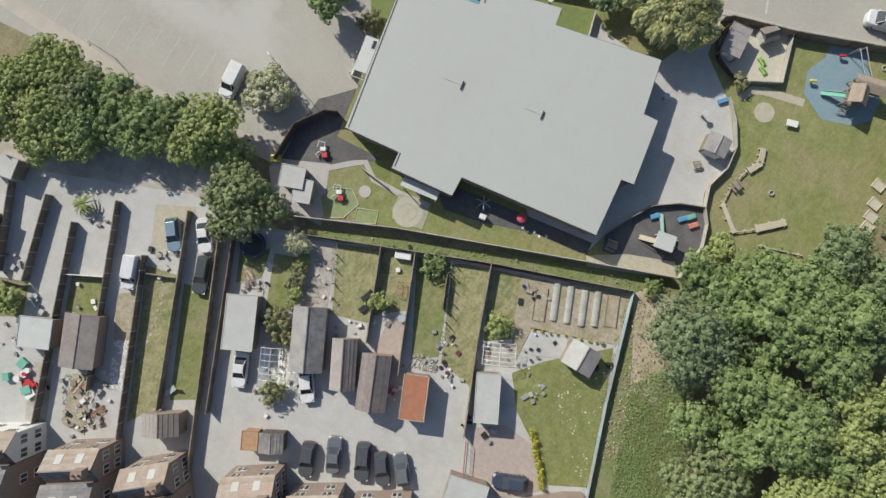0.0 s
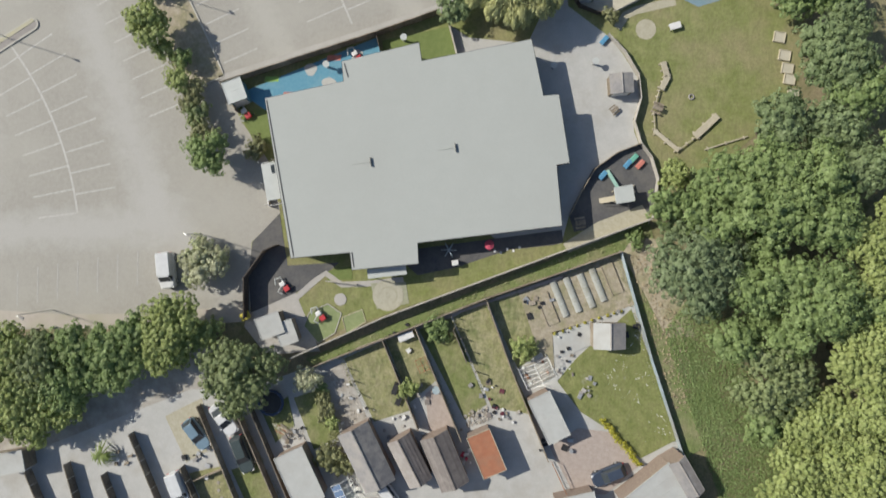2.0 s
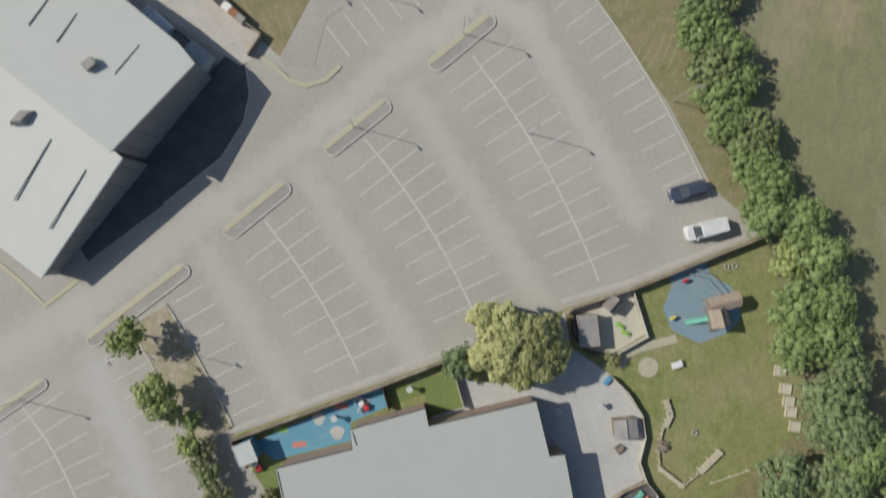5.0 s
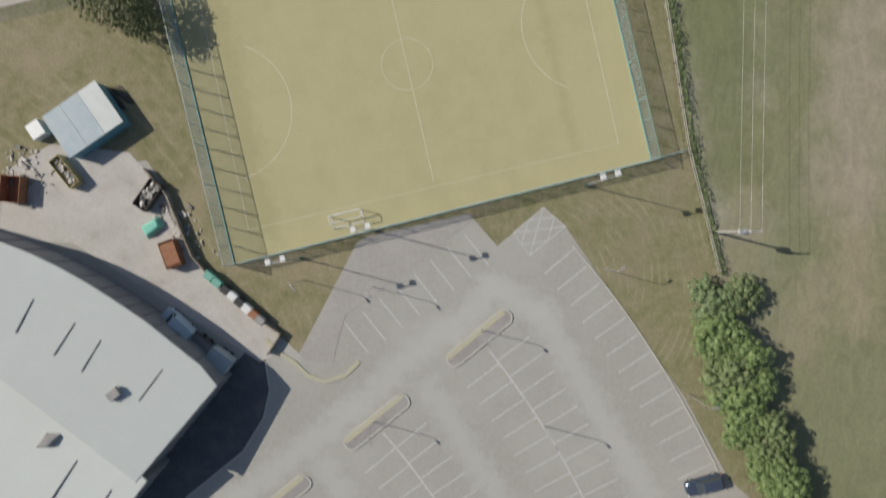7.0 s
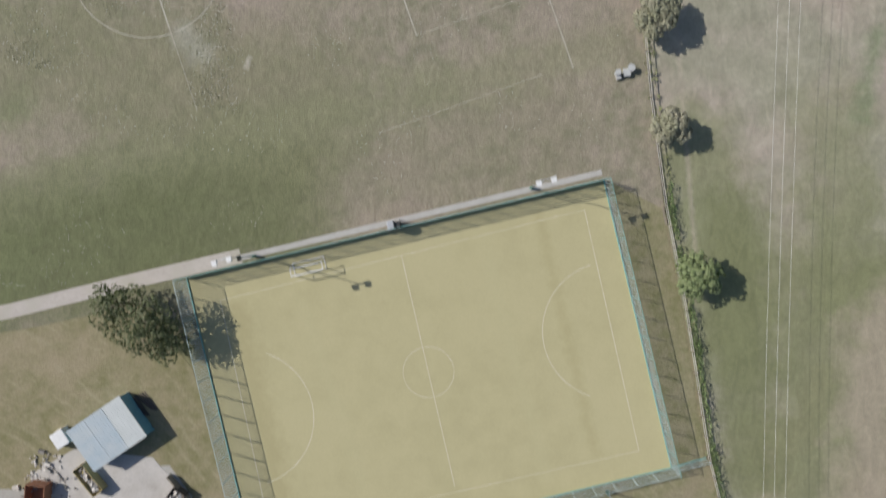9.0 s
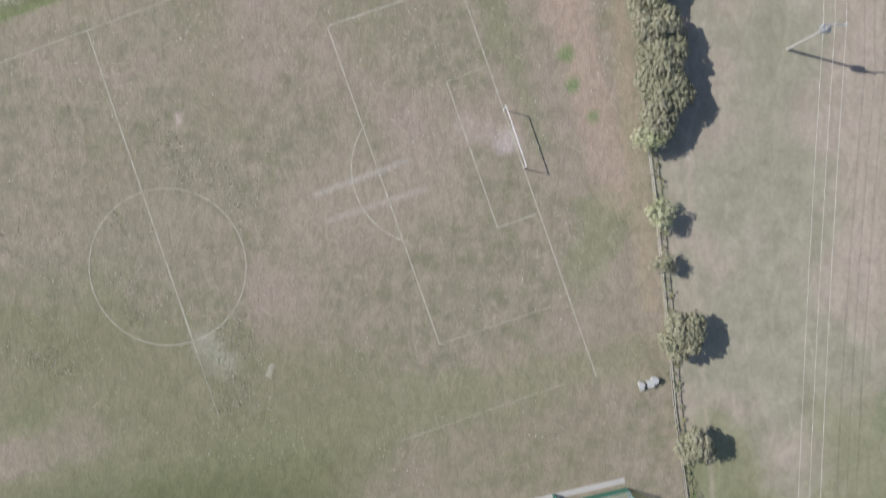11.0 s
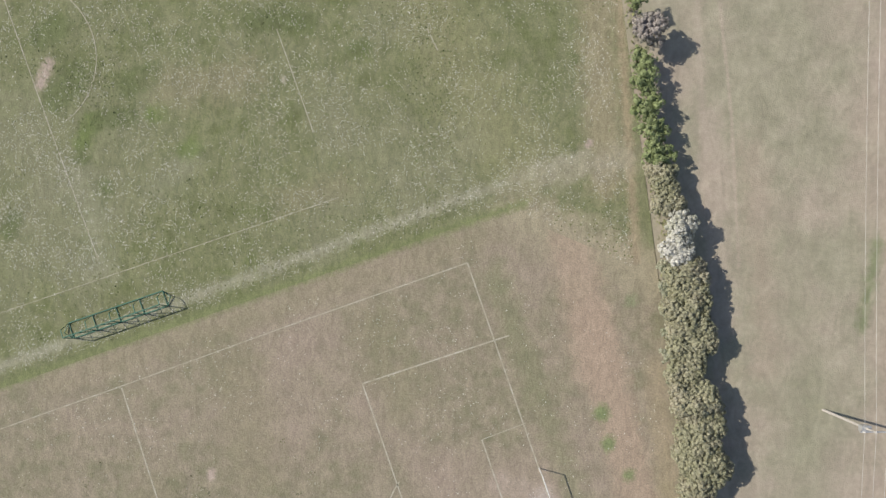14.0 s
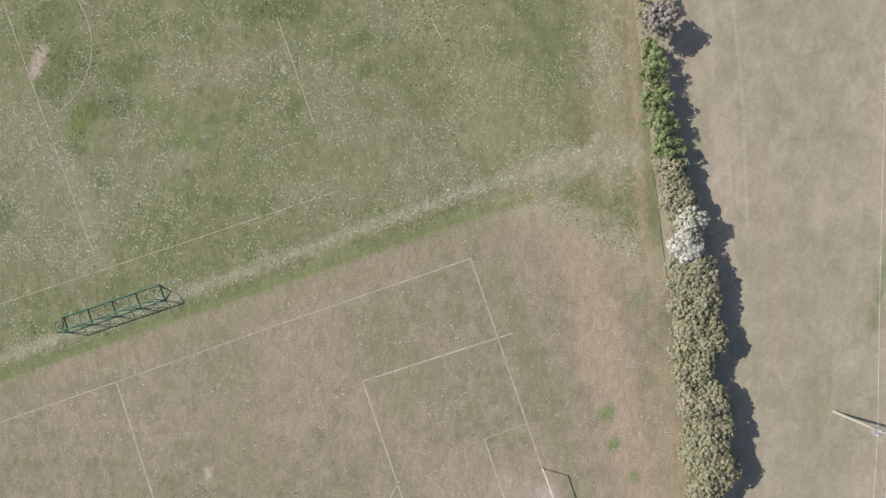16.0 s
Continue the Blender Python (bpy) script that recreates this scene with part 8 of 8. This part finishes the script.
            part("rim", Shape().tube([(0, 0, h * 1.4), (0, 0, h * 1.4 + 0.04)], w * 0.8, 9), mt, t)
        else:
            bevelled(part("body", Shape().prism([(-w, -d), (w, -d), (w, d), (-w, d)], 0, h, [(-w * 1.08, -d * 1.08), (w * 1.08, -d * 1.08), (w * 1.08, d * 1.08), (-w * 1.08, d * 1.08)]), mt, t), 0.03)
            part("lid", Shape().box(-w * 1.1, w * 1.1, -d * 1.1, d * 1.1, h, h + 0.05), mt, t)


MIX = (M_WHITE, M_BLACK, M_WOOD, M_DUSKROOF, M_STEEL, M_GREYROOF, M_CONCRETE2)
clutter("small mixed pots and boxes in a back yard", -44.0, -19.7, 0.8, 7, MIX, 1)
clutter("small mixed pots and boxes in a back yard", -35.0, -30.2, 0.8, 11, (M_RED, M_YELLOWP, M_WHITE, M_GREENP, M_RED), 2, 0.55)
clutter("loose rubble and crates beside a house", -28.5, -28.4, 1.4, 12, MIX, 3)
clutter("loose rubble and crates beside a house", -26.2, -30.6, 1.2, 10, MIX, 4)
clutter("mixed pots and boxes on a yard wall", -29.1, -9.6, 1.0, 9, MIX, 5)
clutter("mixed boxes beside a garage", -17.9, -6.0, 0.9, 9, MIX, 6, 0.3)
clutter("white buckets and tubs beside a garage", 3.7, -8.0, 0.8, 6, (M_WHITE, M_RED, M_WHITE), 7, 0.3)
clutter("mixed garden clutter on a path", 5.9, 0.6, 0.9, 9, MIX, 8, 0.3)
clutter("dark tarpaulin-covered things and boxes", 6.4, -1.4, 0.7, 6, (M_BLACK, M_MAROON, M_STEEL), 9)
clutter("compost bins and boxes at a garden end", 11.0, 11.1, 0.9, 8, (M_BLACK, M_STEEL, M_WOOD), 10, 0.4)
clutter("white garden chairs and pots on a patio", 15.8, 6.7, 0.8, 5, (M_BLACK, M_WHITE), 11, 0.25)
clutter("dark water butts beside a summerhouse", 22.9, 9.0, 0.6, 4, (M_BLACK, M_GREYROOF), 12, 0.4)
clutter("wheeled bins beside a drive", 12.9, -5.7, 0.6, 4, (M_WHITE, M_RED, M_BLACK), 13, 0.35)
clutter("stone heap and pots on a lawn", 17.9, 0.7, 0.7, 9, (M_STEEL, M_GREYROOF, M_CONCRETE), 14, 0.3)
clutter("wheelbarrow and pots on block paving", 15.7, -6.3, 0.4, 3, (M_STEEL, M_BLACK), 15, 0.35)
clutter("mixed garden clutter beside a fence", -2.1, -0.1, 0.7, 6, MIX, 16, 0.3)
clutter("paving slabs and pots beside a shed", -5.7, -4.7, 0.9, 7, (M_CONCRETE, M_GREYROOF, M_WHITE), 17, 0.3)
clutter("tables and boxes beside a garage", 4.5, -3.5, 0.8, 7, MIX, 18, 0.3)
clutter("white sacks in a back yard", -33.4, -19.3, 0.8, 6, (M_WHITE, M_GREYROOF), 19, 0.35)
clutter("white pots and bench by a yard", -38.8, -10.7, 1.2, 6, (M_WHITE, M_WOOD), 20, 0.3)
clutter("planters on a courtyard roof edge", -7.3, -14.1, 0.6, 5, MIX, 21, 0.3)
clutter("blue tarpaulin and boxes in a yard", -38.9, -22.8, 0.8, 5, (M_BLUEROOF, M_BLUEPAINT), 22, 0.5)
clutter("pale stone troughs beside a field fence", 15.5, 155.7, 0.5, 4, (M_CONCRETE, M_WHITEROOF), 23, 0.6)
for i in range(8):
    ss = thing("stepping_stone", "round pale stepping stone in a dry lawn", "stepping stone", "lawn stepping stones", pose(-26.7, -12.0, 0.04))
    part("stone", Shape().prism(arc(0.25 * i - 0.15 * (i % 2), -0.95 * i, 0.22, 0, 315, 7), 0, 0.05), M_CONCRETE2, ss)
for i in range(13):
    f = i / 12
    (xa, ya), (xb, yb) = [(19.7, -2.7), (24.3, -7.7)]
    random.seed(100 + i)
    tree("q", xa + (xb - xa) * f + 0.15 * math.sin(i), ya + (yb - ya) * f, 0.42, 0.75)
for i in range(10):
    f = i / 9
    (xa, ya), (xb, yb) = [(13.6, 7.7), (21.6, 10.7)]
    tree("q", xa + (xb - xa) * f, ya + (yb - ya) * f, 0.16, 0.35)
ln_ = thing("sun_lounger", "pale blue folding sun lounger on a lawn", "lounger", "", pose(-19.4, -22.0, 0.07, 0, 0, 68))
bevelled(part("seat", Shape().box(-0.7, 0.5, -0.32, 0.32, 0.28, 0.34), M_BLUEROOF, ln_), 0.02)
bevelled(part("backrest", Shape().box(-0.05, 0.75, -0.32, 0.32, 0, 0.06), M_PALEROOF, ln_, "pale padded back", pose(0.5, 0, 0.3, 0, -42, 0)), 0.02)
for sx in (-0.6, 0.45):
    for sy in (-0.29, 0.29):
        part("leg", Shape().tube([(sx, sy, 0), (sx, sy, 0.3)], 0.025), M_STEEL, ln_)
cf_ = thing("climbing_frame", "small thin metal climbing frame on a patchy lawn", "climbing frame", "", pose(-2.4, 3.3, 0.05, 0, 0, 24))
for sx in (-0.6, 0.0, 0.6):
    part("upright", Shape().tube([(sx, -0.8, 0), (sx, -0.8, 0.7), (sx, 0.8, 0.7), (sx, 0.8, 0)], 0.03), M_RUST, cf_)
for sy in (-0.8, 0.0, 0.8):
    part("rail", Shape().tube([(-0.75, sy, 0.72), (0.75, sy, 0.72)], 0.03), M_RUST, cf_)
sb_ = thing("storage_box", "white garden storage box beside a fence", "box", "", pose(-4.5, 6.7, 0.05, 0, 0, 24))
bevelled(part("body", Shape().box(-0.95, 0.95, -0.4, 0.4, 0, 0.7), M_PALEROOF, sb_), 0.03)
bevelled(part("lid", Shape().prism([(-1.0, -0.45), (1.0, -0.45), (1.0, 0.45), (-1.0, 0.45)], 0.7, 0.8, [(-0.95, -0.4), (0.95, -0.4), (0.95, 0.4), (-0.95, 0.4)]), M_WHITE, sb_, "white lid"), 0.02)
fence("garden_fence", "dark timber screen between two lawns", [(1.2, 7.7), (2.9, 3.9)], 1.15, M_DARKWOOD)
for k, (x, y, a) in enumerate(((-25.4, -29.0, 62), (-29.2, -27.8, 80), (-19.0, -5.4, -28))):
    pp = thing("plank_pile", "loose brown timber boards heaped in a yard", "planks", "", pose(x, y, 0.07, 0, 0, a))
    for j in range(6):
        part("plank", Shape().box(-0.95, 0.95, -0.09, 0.09, 0, 0.04), (M_NEWWOOD, M_WOOD, M_RUST)[(j + k) % 3], pp, m=pose(0.12 * (j % 3), -0.4 + 0.16 * j, 0.04 * (j % 3), 0, 0, 9 * math.sin(3 * j + k)))
tl = thing("trellis_gate", "rusty open lattice gate beside a drive", "gate", "", pose(14.6, -9.7, 0.04, 0, 0, 117))
for sy in (-0.5, 0.5):
    part("rail", Shape().tube([(-2.1, 0, 0.8 + sy), (2.1, 0, 0.8 + sy)], 0.04), M_RUST, tl)
for i in range(7):
    part("bar", Shape().tube([(-2.1 + 0.7 * i, 0, 0.25), (-2.1 + 0.7 * i, 0, 1.35)], 0.03), M_RUST, tl)


# ---- loose greenery, joined ----
def nearest_on(p, a, b):
    """The point of the stretch a b that lies nearest to p."""
    dx, dy = b[0] - a[0], b[1] - a[1]
    f = min(1.0, max(0.0, ((p[0] - a[0]) * dx + (p[1] - a[1]) * dy) / (dx * dx + dy * dy)))
    return a[0] + f * dx, a[1] + f * dy


def leaf_scatter(name, label, x0, x1, y0, y1, n, size, material, seed, inside, zmax=0.5, flat=0.3):
    rng = np.random.default_rng(seed)
    p = np.stack([rng.uniform(x0, x1, n), rng.uniform(y0, y1, n), rng.uniform(0.03, zmax, n)], 1)
    p = p[[inside(a, b) for a, b, _ in p]]
    n = len(p)
    nm = rng.normal(scale=flat, size=(n, 3)) + (0, 0, 1)
    nm /= np.linalg.norm(nm, axis=1)[:, None]
    u = np.cross(nm, rng.normal(size=(n, 3)))
    u /= np.linalg.norm(u, axis=1)[:, None]
    v = np.cross(nm, u)
    s = (size * rng.uniform(0.5, 1.4, n))[:, None]
    verts = np.stack([p - u * s * 0.6, p + v * s * 0.4, p + u * s * 0.6, p - v * s * 0.4], 1).reshape(-1, 3)
    me = bpy.data.meshes.new(name)
    me.from_pydata(verts.tolist(), [], np.arange(4 * n).reshape(-1, 4).tolist())
    me.materials.append(material)
    return tagged(new(name, me), label, name.replace("_", " "), "", "stuff")


def rubble_scatter(label, pts, n, size, material, seed):
    """Broken lumps lying inside an outline, joined into one mesh."""
    rng, inside, sh = random.Random(seed), within(pts), Shape()
    while n:
        x, y = rng.uniform(min(p[0] for p in pts), max(p[0] for p in pts)), rng.uniform(min(p[1] for p in pts), max(p[1] for p in pts))
        n -= 1
        if inside(x, y) and noise.noise((x * 0.7, y * 0.7, seed)) > -0.25:
            a, b, c = (size * rng.uniform(0.3, 1.0) for _ in range(3))
            m = pose(x, y, 0.06, rng.uniform(-14, 14), rng.uniform(-14, 14), rng.uniform(0, 360))
            low, top = [(-a, -b), (a * 0.8, -b * 0.9), (a, b * 0.7), (-a * 0.6, b)], [(-a * 0.7, -b * 0.6), (a * 0.5, -b * 0.7), (a * 0.7, b * 0.5), (-a * 0.4, b * 0.6)]
            sh.add([m @ Vector((*p, 0)) for p in low] + [m @ Vector((*p, c * 0.8)) for p in top], [(3, 2, 1, 0), (4, 5, 6, 7)] + [(k, (k + 1) % 4, 4 + (k + 1) % 4, 4 + k) for k in range(4)])
    return tagged(part("rubble", sh, material), label, "rubble", "", "stuff")


def clumped(sc, lo, off=0.0):
    return lambda a, b: noise.noise((a * sc + off, b * sc, 3.1 + off)) > lo


def within(pts):
    def f(a, b):
        c = False
        for (xa, ya), (xb, yb) in zip(pts, pts[1:] + pts[:1]):
            if (ya > b) != (yb > b) and a < (xb - xa) * (b - ya) / (yb - ya) + xa:
                c = not c
        return c
    return f


BANK_LOW = [(26.8, 8.5), (29.4, 12.2), (32.4, 12.7), (36.5, 5.2), (39.3, -2.5), (43.6, -11.4), (49.6, -22.2), (39.1, -24.3), (35.2, -14.2), (31.9, -5.3), (29.2, 1.7)]
in_bank = within(BANK_LOW)
leaf_scatter("ivy", "dense low green ivy covering a bank", 18, 46, -24, 14, 120000, 0.15, LEAVES["g"], 5, in_bank, 0.45)
BANK_TOP = [(22.0, 17.3), (25.6, 19.3), (27.7, 12.8), (30.0, 6.0), (30.6, -1.5), (28.3, -1.0), (26.1, 5.5), (24.0, 11.9)]
in_top = within(BANK_TOP)
leaf_scatter("dry_scrub", "dry brown scrub and dead stems on a bank", 18, 36, -4, 22, 7500, 0.2, M_DRYLEAF, 6, in_top, 0.35)
STRIP = [(-16.5, 3.2), (24.6, 21.6), (24.6, 20.4), (21.1, 18.0), (4.8, 11.7), (-15.6, 2.5)]
in_strip = within(STRIP)
leaf_scatter("weeds", "tangled weeds between two fences", -20, 26, 0, 24, 5000, 0.2, LEAVES["o"], 7, in_strip, 0.5)
m_in = within([(-66.2, 198.5), (-6.5, 219.5), (9, 212), (7, 243), (5, 262), (-75, 262), (-75, 195.5)])
leaf_scatter("daisies", "scattered white meadow daisies", -75, 9, 195, 262, 66000, 0.085, M_DAISY, 8, lambda a, b: m_in(a, b) and noise.noise((a * 0.16, b * 0.16, 3.1)) + 0.5 * noise.noise((a * 0.9, b * 0.9, 1.1)) > 0.02, 0.06)
f_in = within([(-65, 126), (-33, 136), (12, 147), (16, 163), (12, 200), (-8, 216), (-66, 195)])
cl2 = clumped(0.11, 0.18, 7)
leaf_scatter("daisies", "thin scatter of pale flowers on a dry field", -66, 16, 126, 217, 9000, 0.10, M_DAISY, 9, lambda a, b: f_in(a, b) and cl2(a, b), 0.08)
fs = within([(-66.2, 198.8), (3.5, 224.5), (4.2, 227.5), (-66.2, 202)])
leaf_scatter("daisies", "dense band of white flowers along a ditch", -66, 5, 196, 228, 24000, 0.085, M_DAISY, 11, lambda a, b: fs(a, b) and noise.noise((a * 0.5, b * 0.5, 2)) > 0.0, 0.08)
lawn_d = within([(18.6, 4.7), (23.0, 9.9), (28.7, -3.9), (25.3, -6.1)])
leaf_scatter("daisies", "white daisies in a garden lawn", 14, 32, -12, 10, 3800, 0.26, M_DAISY, 14, lambda a, b: lawn_d(a, b) and noise.noise((a * 0.9, b * 0.9, 4)) + 0.6 * noise.noise((a * 0.25, b * 0.25, 9)) > 0.16, 0.1)
hedge_in = lambda a, b: abs(a - np.interp(b, [93, 108, 127, 139, 152, 163, 178, 191, 200, 217, 234, 244], [30.0, 26.4, 23.4, 20.9, 19.0, 17.9, 16.4, 14.8, 14.0, 12.2, 10.1, 8.1])) < 0.7 + 0.5 * noise.noise((b * 0.4, 0, 0))
leaf_scatter("hedge_grass", "long rough grass and bramble along a field fence", 6, 32, 93, 246, 26000, 0.28, LEAVES["o"], 15, hedge_in, 0.6)

climb_in = lambda a, b: abs(a - np.interp(b, [93, 108, 127, 139], [30.0, 26.4, 23.4, 20.9])) < 0.28 + 0.75 * noise.noise((b * 0.3, 5, 0))
leaf_scatter("climbing_plants", "green climbing plants over a field fence", 18, 32, 93, 142, 60000, 0.2, LEAVES["v"], 16, climb_in, 1.2, 0.5)


rubble_scatter("heap of broken white concrete along a yard", [(-28.6, -20.6), (-26.8, -19.7), (-24.1, -25.1), (-25.8, -25.8)], 900, 0.16, M_WHITE, 31)
rubble_scatter("mixed brown and grey rubble in a yard", [(-31.6, -27.2), (-27.8, -26.2), (-24.3, -30.4), (-28.3, -32.6)], 900, 0.11, M_RUBBLE, 32)
rubble_scatter("loose broken paving on a bare yard", [(-14.0, 2.6), (-12.3, 3.3), (-9.1, -3.3), (-11.4, -4.8)], 420, 0.1, M_RUBBLE, 33)
rubble_scatter("loose scrap and rubble beside a garage", [(-20.4, -4.6), (-16.6, -5.0), (-16.2, -6.4), (-19.6, -6.6)], 260, 0.1, M_RUBBLE, 34)
rubble_scatter("pale stones at the end of a lawn", [(2.9, -2.7), (5.7, -1.6), (6.3, -3.0), (3.4, -4.3)], 260, 0.16, M_RUBBLE, 35)
FENCE_FEET = ([(-23.6, -4.5), (-15.2, -22.2)], [(-25.8, -10.4), (-19.8, -23.6)], [(-12.0, 3.2), (-8.2, -3.4)], [(-6.9, 5.8), (-3.0, -3.4)], [(-3.0, 7.4), (1.6, -2.8)], [(5.2, 11.2), (8.6, 3.0), (11.6, -3.8)], [(-15.2, 2.4), (4.8, 11.3), (20.8, 17.5)], [(20.9, 17.2), (24.9, 5.0), (28.7, -5.6)], [(1.4, 8.6), (5.4, -0.8)])
near_foot = lambda a, b: min(abs((Vector((a, b)) - Vector(nearest_on((a, b), q[i], q[i + 1]))).length) for q in FENCE_FEET for i in range(len(q) - 1)) < 0.1 + 0.55 * max(0.0, noise.noise((a * 0.5, b * 0.5, 8)) + 0.25)
leaf_scatter("fence_weeds", "ragged weeds and creepers along garden fences", -26, 29, -24, 18, 90000, 0.13, LEAVES["o"], 36, near_foot, 0.5, 0.5)
shrub_in = within([(-15.5, -1.0), (-13.9, -0.2), (-12.2, -4.8), (-12.6, -9.6), (-13.7, -8.6), (-13.5, -5.0)])
leaf_scatter("shrubbery", "olive green shrubs spilling along a garden path", -17, -11, -12, 1, 9000, 0.16, LEAVES["o"], 37, lambda a, b: shrub_in(a, b) and noise.noise((a * 1.3, b * 1.3, 2)) > -0.2, 1.2, 0.6)


def spiky_plant(x, y, r, h, seed):
    """A rosette of arching fronds."""
    t = thing("cordyline", "spiky light green palm-like plant in a yard", "plant", "", pose(x, y, 0.03))
    part("trunk", Shape().tube([(0, 0, 0), (0.05, 0, h * 0.7)], 0.09, 7, 0.06), M_BARK, t)
    rg = random.Random(seed)
    for i in range(46):
        a, e = rg.uniform(0, 6.28), rg.uniform(0.1, 1.0)
        ln_, s = r * rg.uniform(0.6, 1.05), Shape()
        pts = [(ln_ * f, h * 0.7 + e * 1.0 * f - 1.3 * f * f * ln_ * 0.6) for f in (0, 0.3, 0.65, 1)]
        c, d = math.cos(a), math.sin(a)
        v = []
        for (q, z), wd in zip(pts, (0.05, 0.09, 0.07, 0.01)):
            v += [(q * c - wd * d, q * d + wd * c, max(z, 0.1)), (q * c + wd * d, q * d - wd * c, max(z, 0.1))]
        part("frond", s.add(v, [(0, 1, 3, 2), (2, 3, 5, 4), (4, 5, 7, 6)]), LEAVES["p"], t)


spiky_plant(-40.4, -8.8, 1.7, 1.8, 3)


# two dark panels on short legs, each with one end tilted up
for q in ([(-5.6, 0.2)], [(-5.1, -1.1)]):
    sl_ = thing("sun_lounger", "dark low panel with a raised end on a lawn", "sun lounger", "sun loungers", pose(*q[0], 0.05, 0, 0, -18))
    part("seat", Shape().box(-0.32, 0.32, -0.7, 0.5, 0.3, 0.36), M_BLACK, sl_)
    part("backrest", Shape().add([(-0.32, 0.5, 0.3), (0.32, 0.5, 0.3), (0.32, 1.0, 0.75), (-0.32, 1.0, 0.75), (-0.32, 0.5, 0.36), (0.32, 0.5, 0.36), (0.32, 1.0, 0.81), (-0.32, 1.0, 0.81)], [(3, 2, 1, 0), (4, 5, 6, 7), (0, 1, 5, 4), (1, 2, 6, 5), (2, 3, 7, 6), (3, 0, 4, 7)]), M_BLACK, sl_)
    for sx in (-0.28, 0.28):
        part("leg", Shape().tube([(sx, -0.6, 0.3), (sx, -0.6, 0)], 0.03), M_STEEL, sl_)
        part("leg", Shape().tube([(sx, 0.5, 0.3), (sx, 0.6, 0)], 0.03), M_STEEL, sl_)
clutter("small white pots and rubble in a paved yard", -11.6, -1.6, 1.1, 9, (M_WHITE, M_CONCRETE, M_STEEL), 31, 0.22)
clutter("white boxes and tools along a fence", -5.2, 6.7, 0.7, 5, (M_WHITE, M_STEEL, M_BLACK), 32, 0.35)
clutter("pots and boxes along a yard wall", -39.3, -27.2, 1.0, 8, MIX, 33, 0.28)
clutter("timber offcuts and crates in a yard", -27.5, -26.2, 1.0, 9, (M_WOOD, M_NEWWOOD, M_STEEL), 34, 0.35)
clutter("white garden pots beside a greenhouse", -8.9, -16.0, 0.9, 7, (M_WHITE, M_RUST, M_GREYROOF), 35, 0.25)
clutter("white tubs beside a red garage", 3.5, -7.3, 0.4, 4, (M_WHITE, M_PINK), 36, 0.35)
clutter("pots and rubble along a garden wall", 8.3, -1.9, 0.9, 9, MIX, 37, 0.25)
clutter("pots and canes beside a greenhouse", 14.8, 3.9, 1.0, 8, MIX, 38, 0.25)
clutter("bags and boxes beside a house", -25.2, -29.1, 1.2, 10, MIX, 39, 0.3)
dense_in = within([(-61.2, 225.6), (-46.4, 226.0), (-41.0, 218.9), (-48.4, 211.5), (-69.9, 211.4), (-67.2, 219.5)])
leaf_scatter("daisies", "dense drift of white flowers in a meadow", -75, -20, 195, 240, 26000, 0.10, M_DAISY, 22, lambda a, b: dense_in(a, b) and noise.noise((a * 0.35, b * 0.35, 6)) + 0.5 * noise.noise((a * 1.3, b * 1.3, 2)) > 0.05, 0.08)
leaf_scatter("daisies", "single white flowers spread over a meadow", -75, 9, 195, 262, 8000, 0.105, M_DAISY, 23, lambda a, b: m_in(a, b) and noise.noise((a * 0.12, b * 0.12, 9)) > -0.25, 0.08)
leaf_scatter("daisies", "single pale flowers on a dry playing field", -66, 16, 190, 217, 2000, 0.10, M_DAISY, 24, lambda a, b: f_in(a, b) and noise.noise((a * 0.2, b * 0.2, 4)) > -0.1, 0.08)
tuft_in = within([(-64, 158), (-30, 150), (-24, 176), (-30, 192), (-64, 188)])
leaf_scatter("grass_tufts", "dark olive grass tufts on a worn playing field", -64, -24, 150, 192, 30000, 0.17, M_WEED, 31, lambda a, b: tuft_in(a, b) and noise.noise((a * 0.13, b * 0.13, 5)) + 0.5 * noise.noise((a * 0.9, b * 0.9, 2)) + 0.8 * noise.noise((a * 9, b * 9, 7)) > 0.4, 0.06)
leaf_scatter("daisies", "pale flower heads in tufts on a worn playing field", -64, -24, 150, 192, 14000, 0.085, M_DAISY, 32, lambda a, b: tuft_in(a, b) and noise.noise((a * 0.13, b * 0.13, 5)) + 0.5 * noise.noise((a * 0.7, b * 0.7, 8)) + 0.8 * noise.noise((a * 9, b * 9, 3)) > 0.45, 0.06)
leaf_scatter("grass_tufts", "dull green grass tufts in a meadow", -75, 9, 197, 262, 40000, 0.2, M_TUFT, 33, lambda a, b: m_in(a, b) and noise.noise((a * 0.1, b * 0.1, 6)) + 0.5 * noise.noise((a * 0.7, b * 0.7, 3)) + 0.8 * noise.noise((a * 9, b * 9, 5)) > 0.35, 0.06)
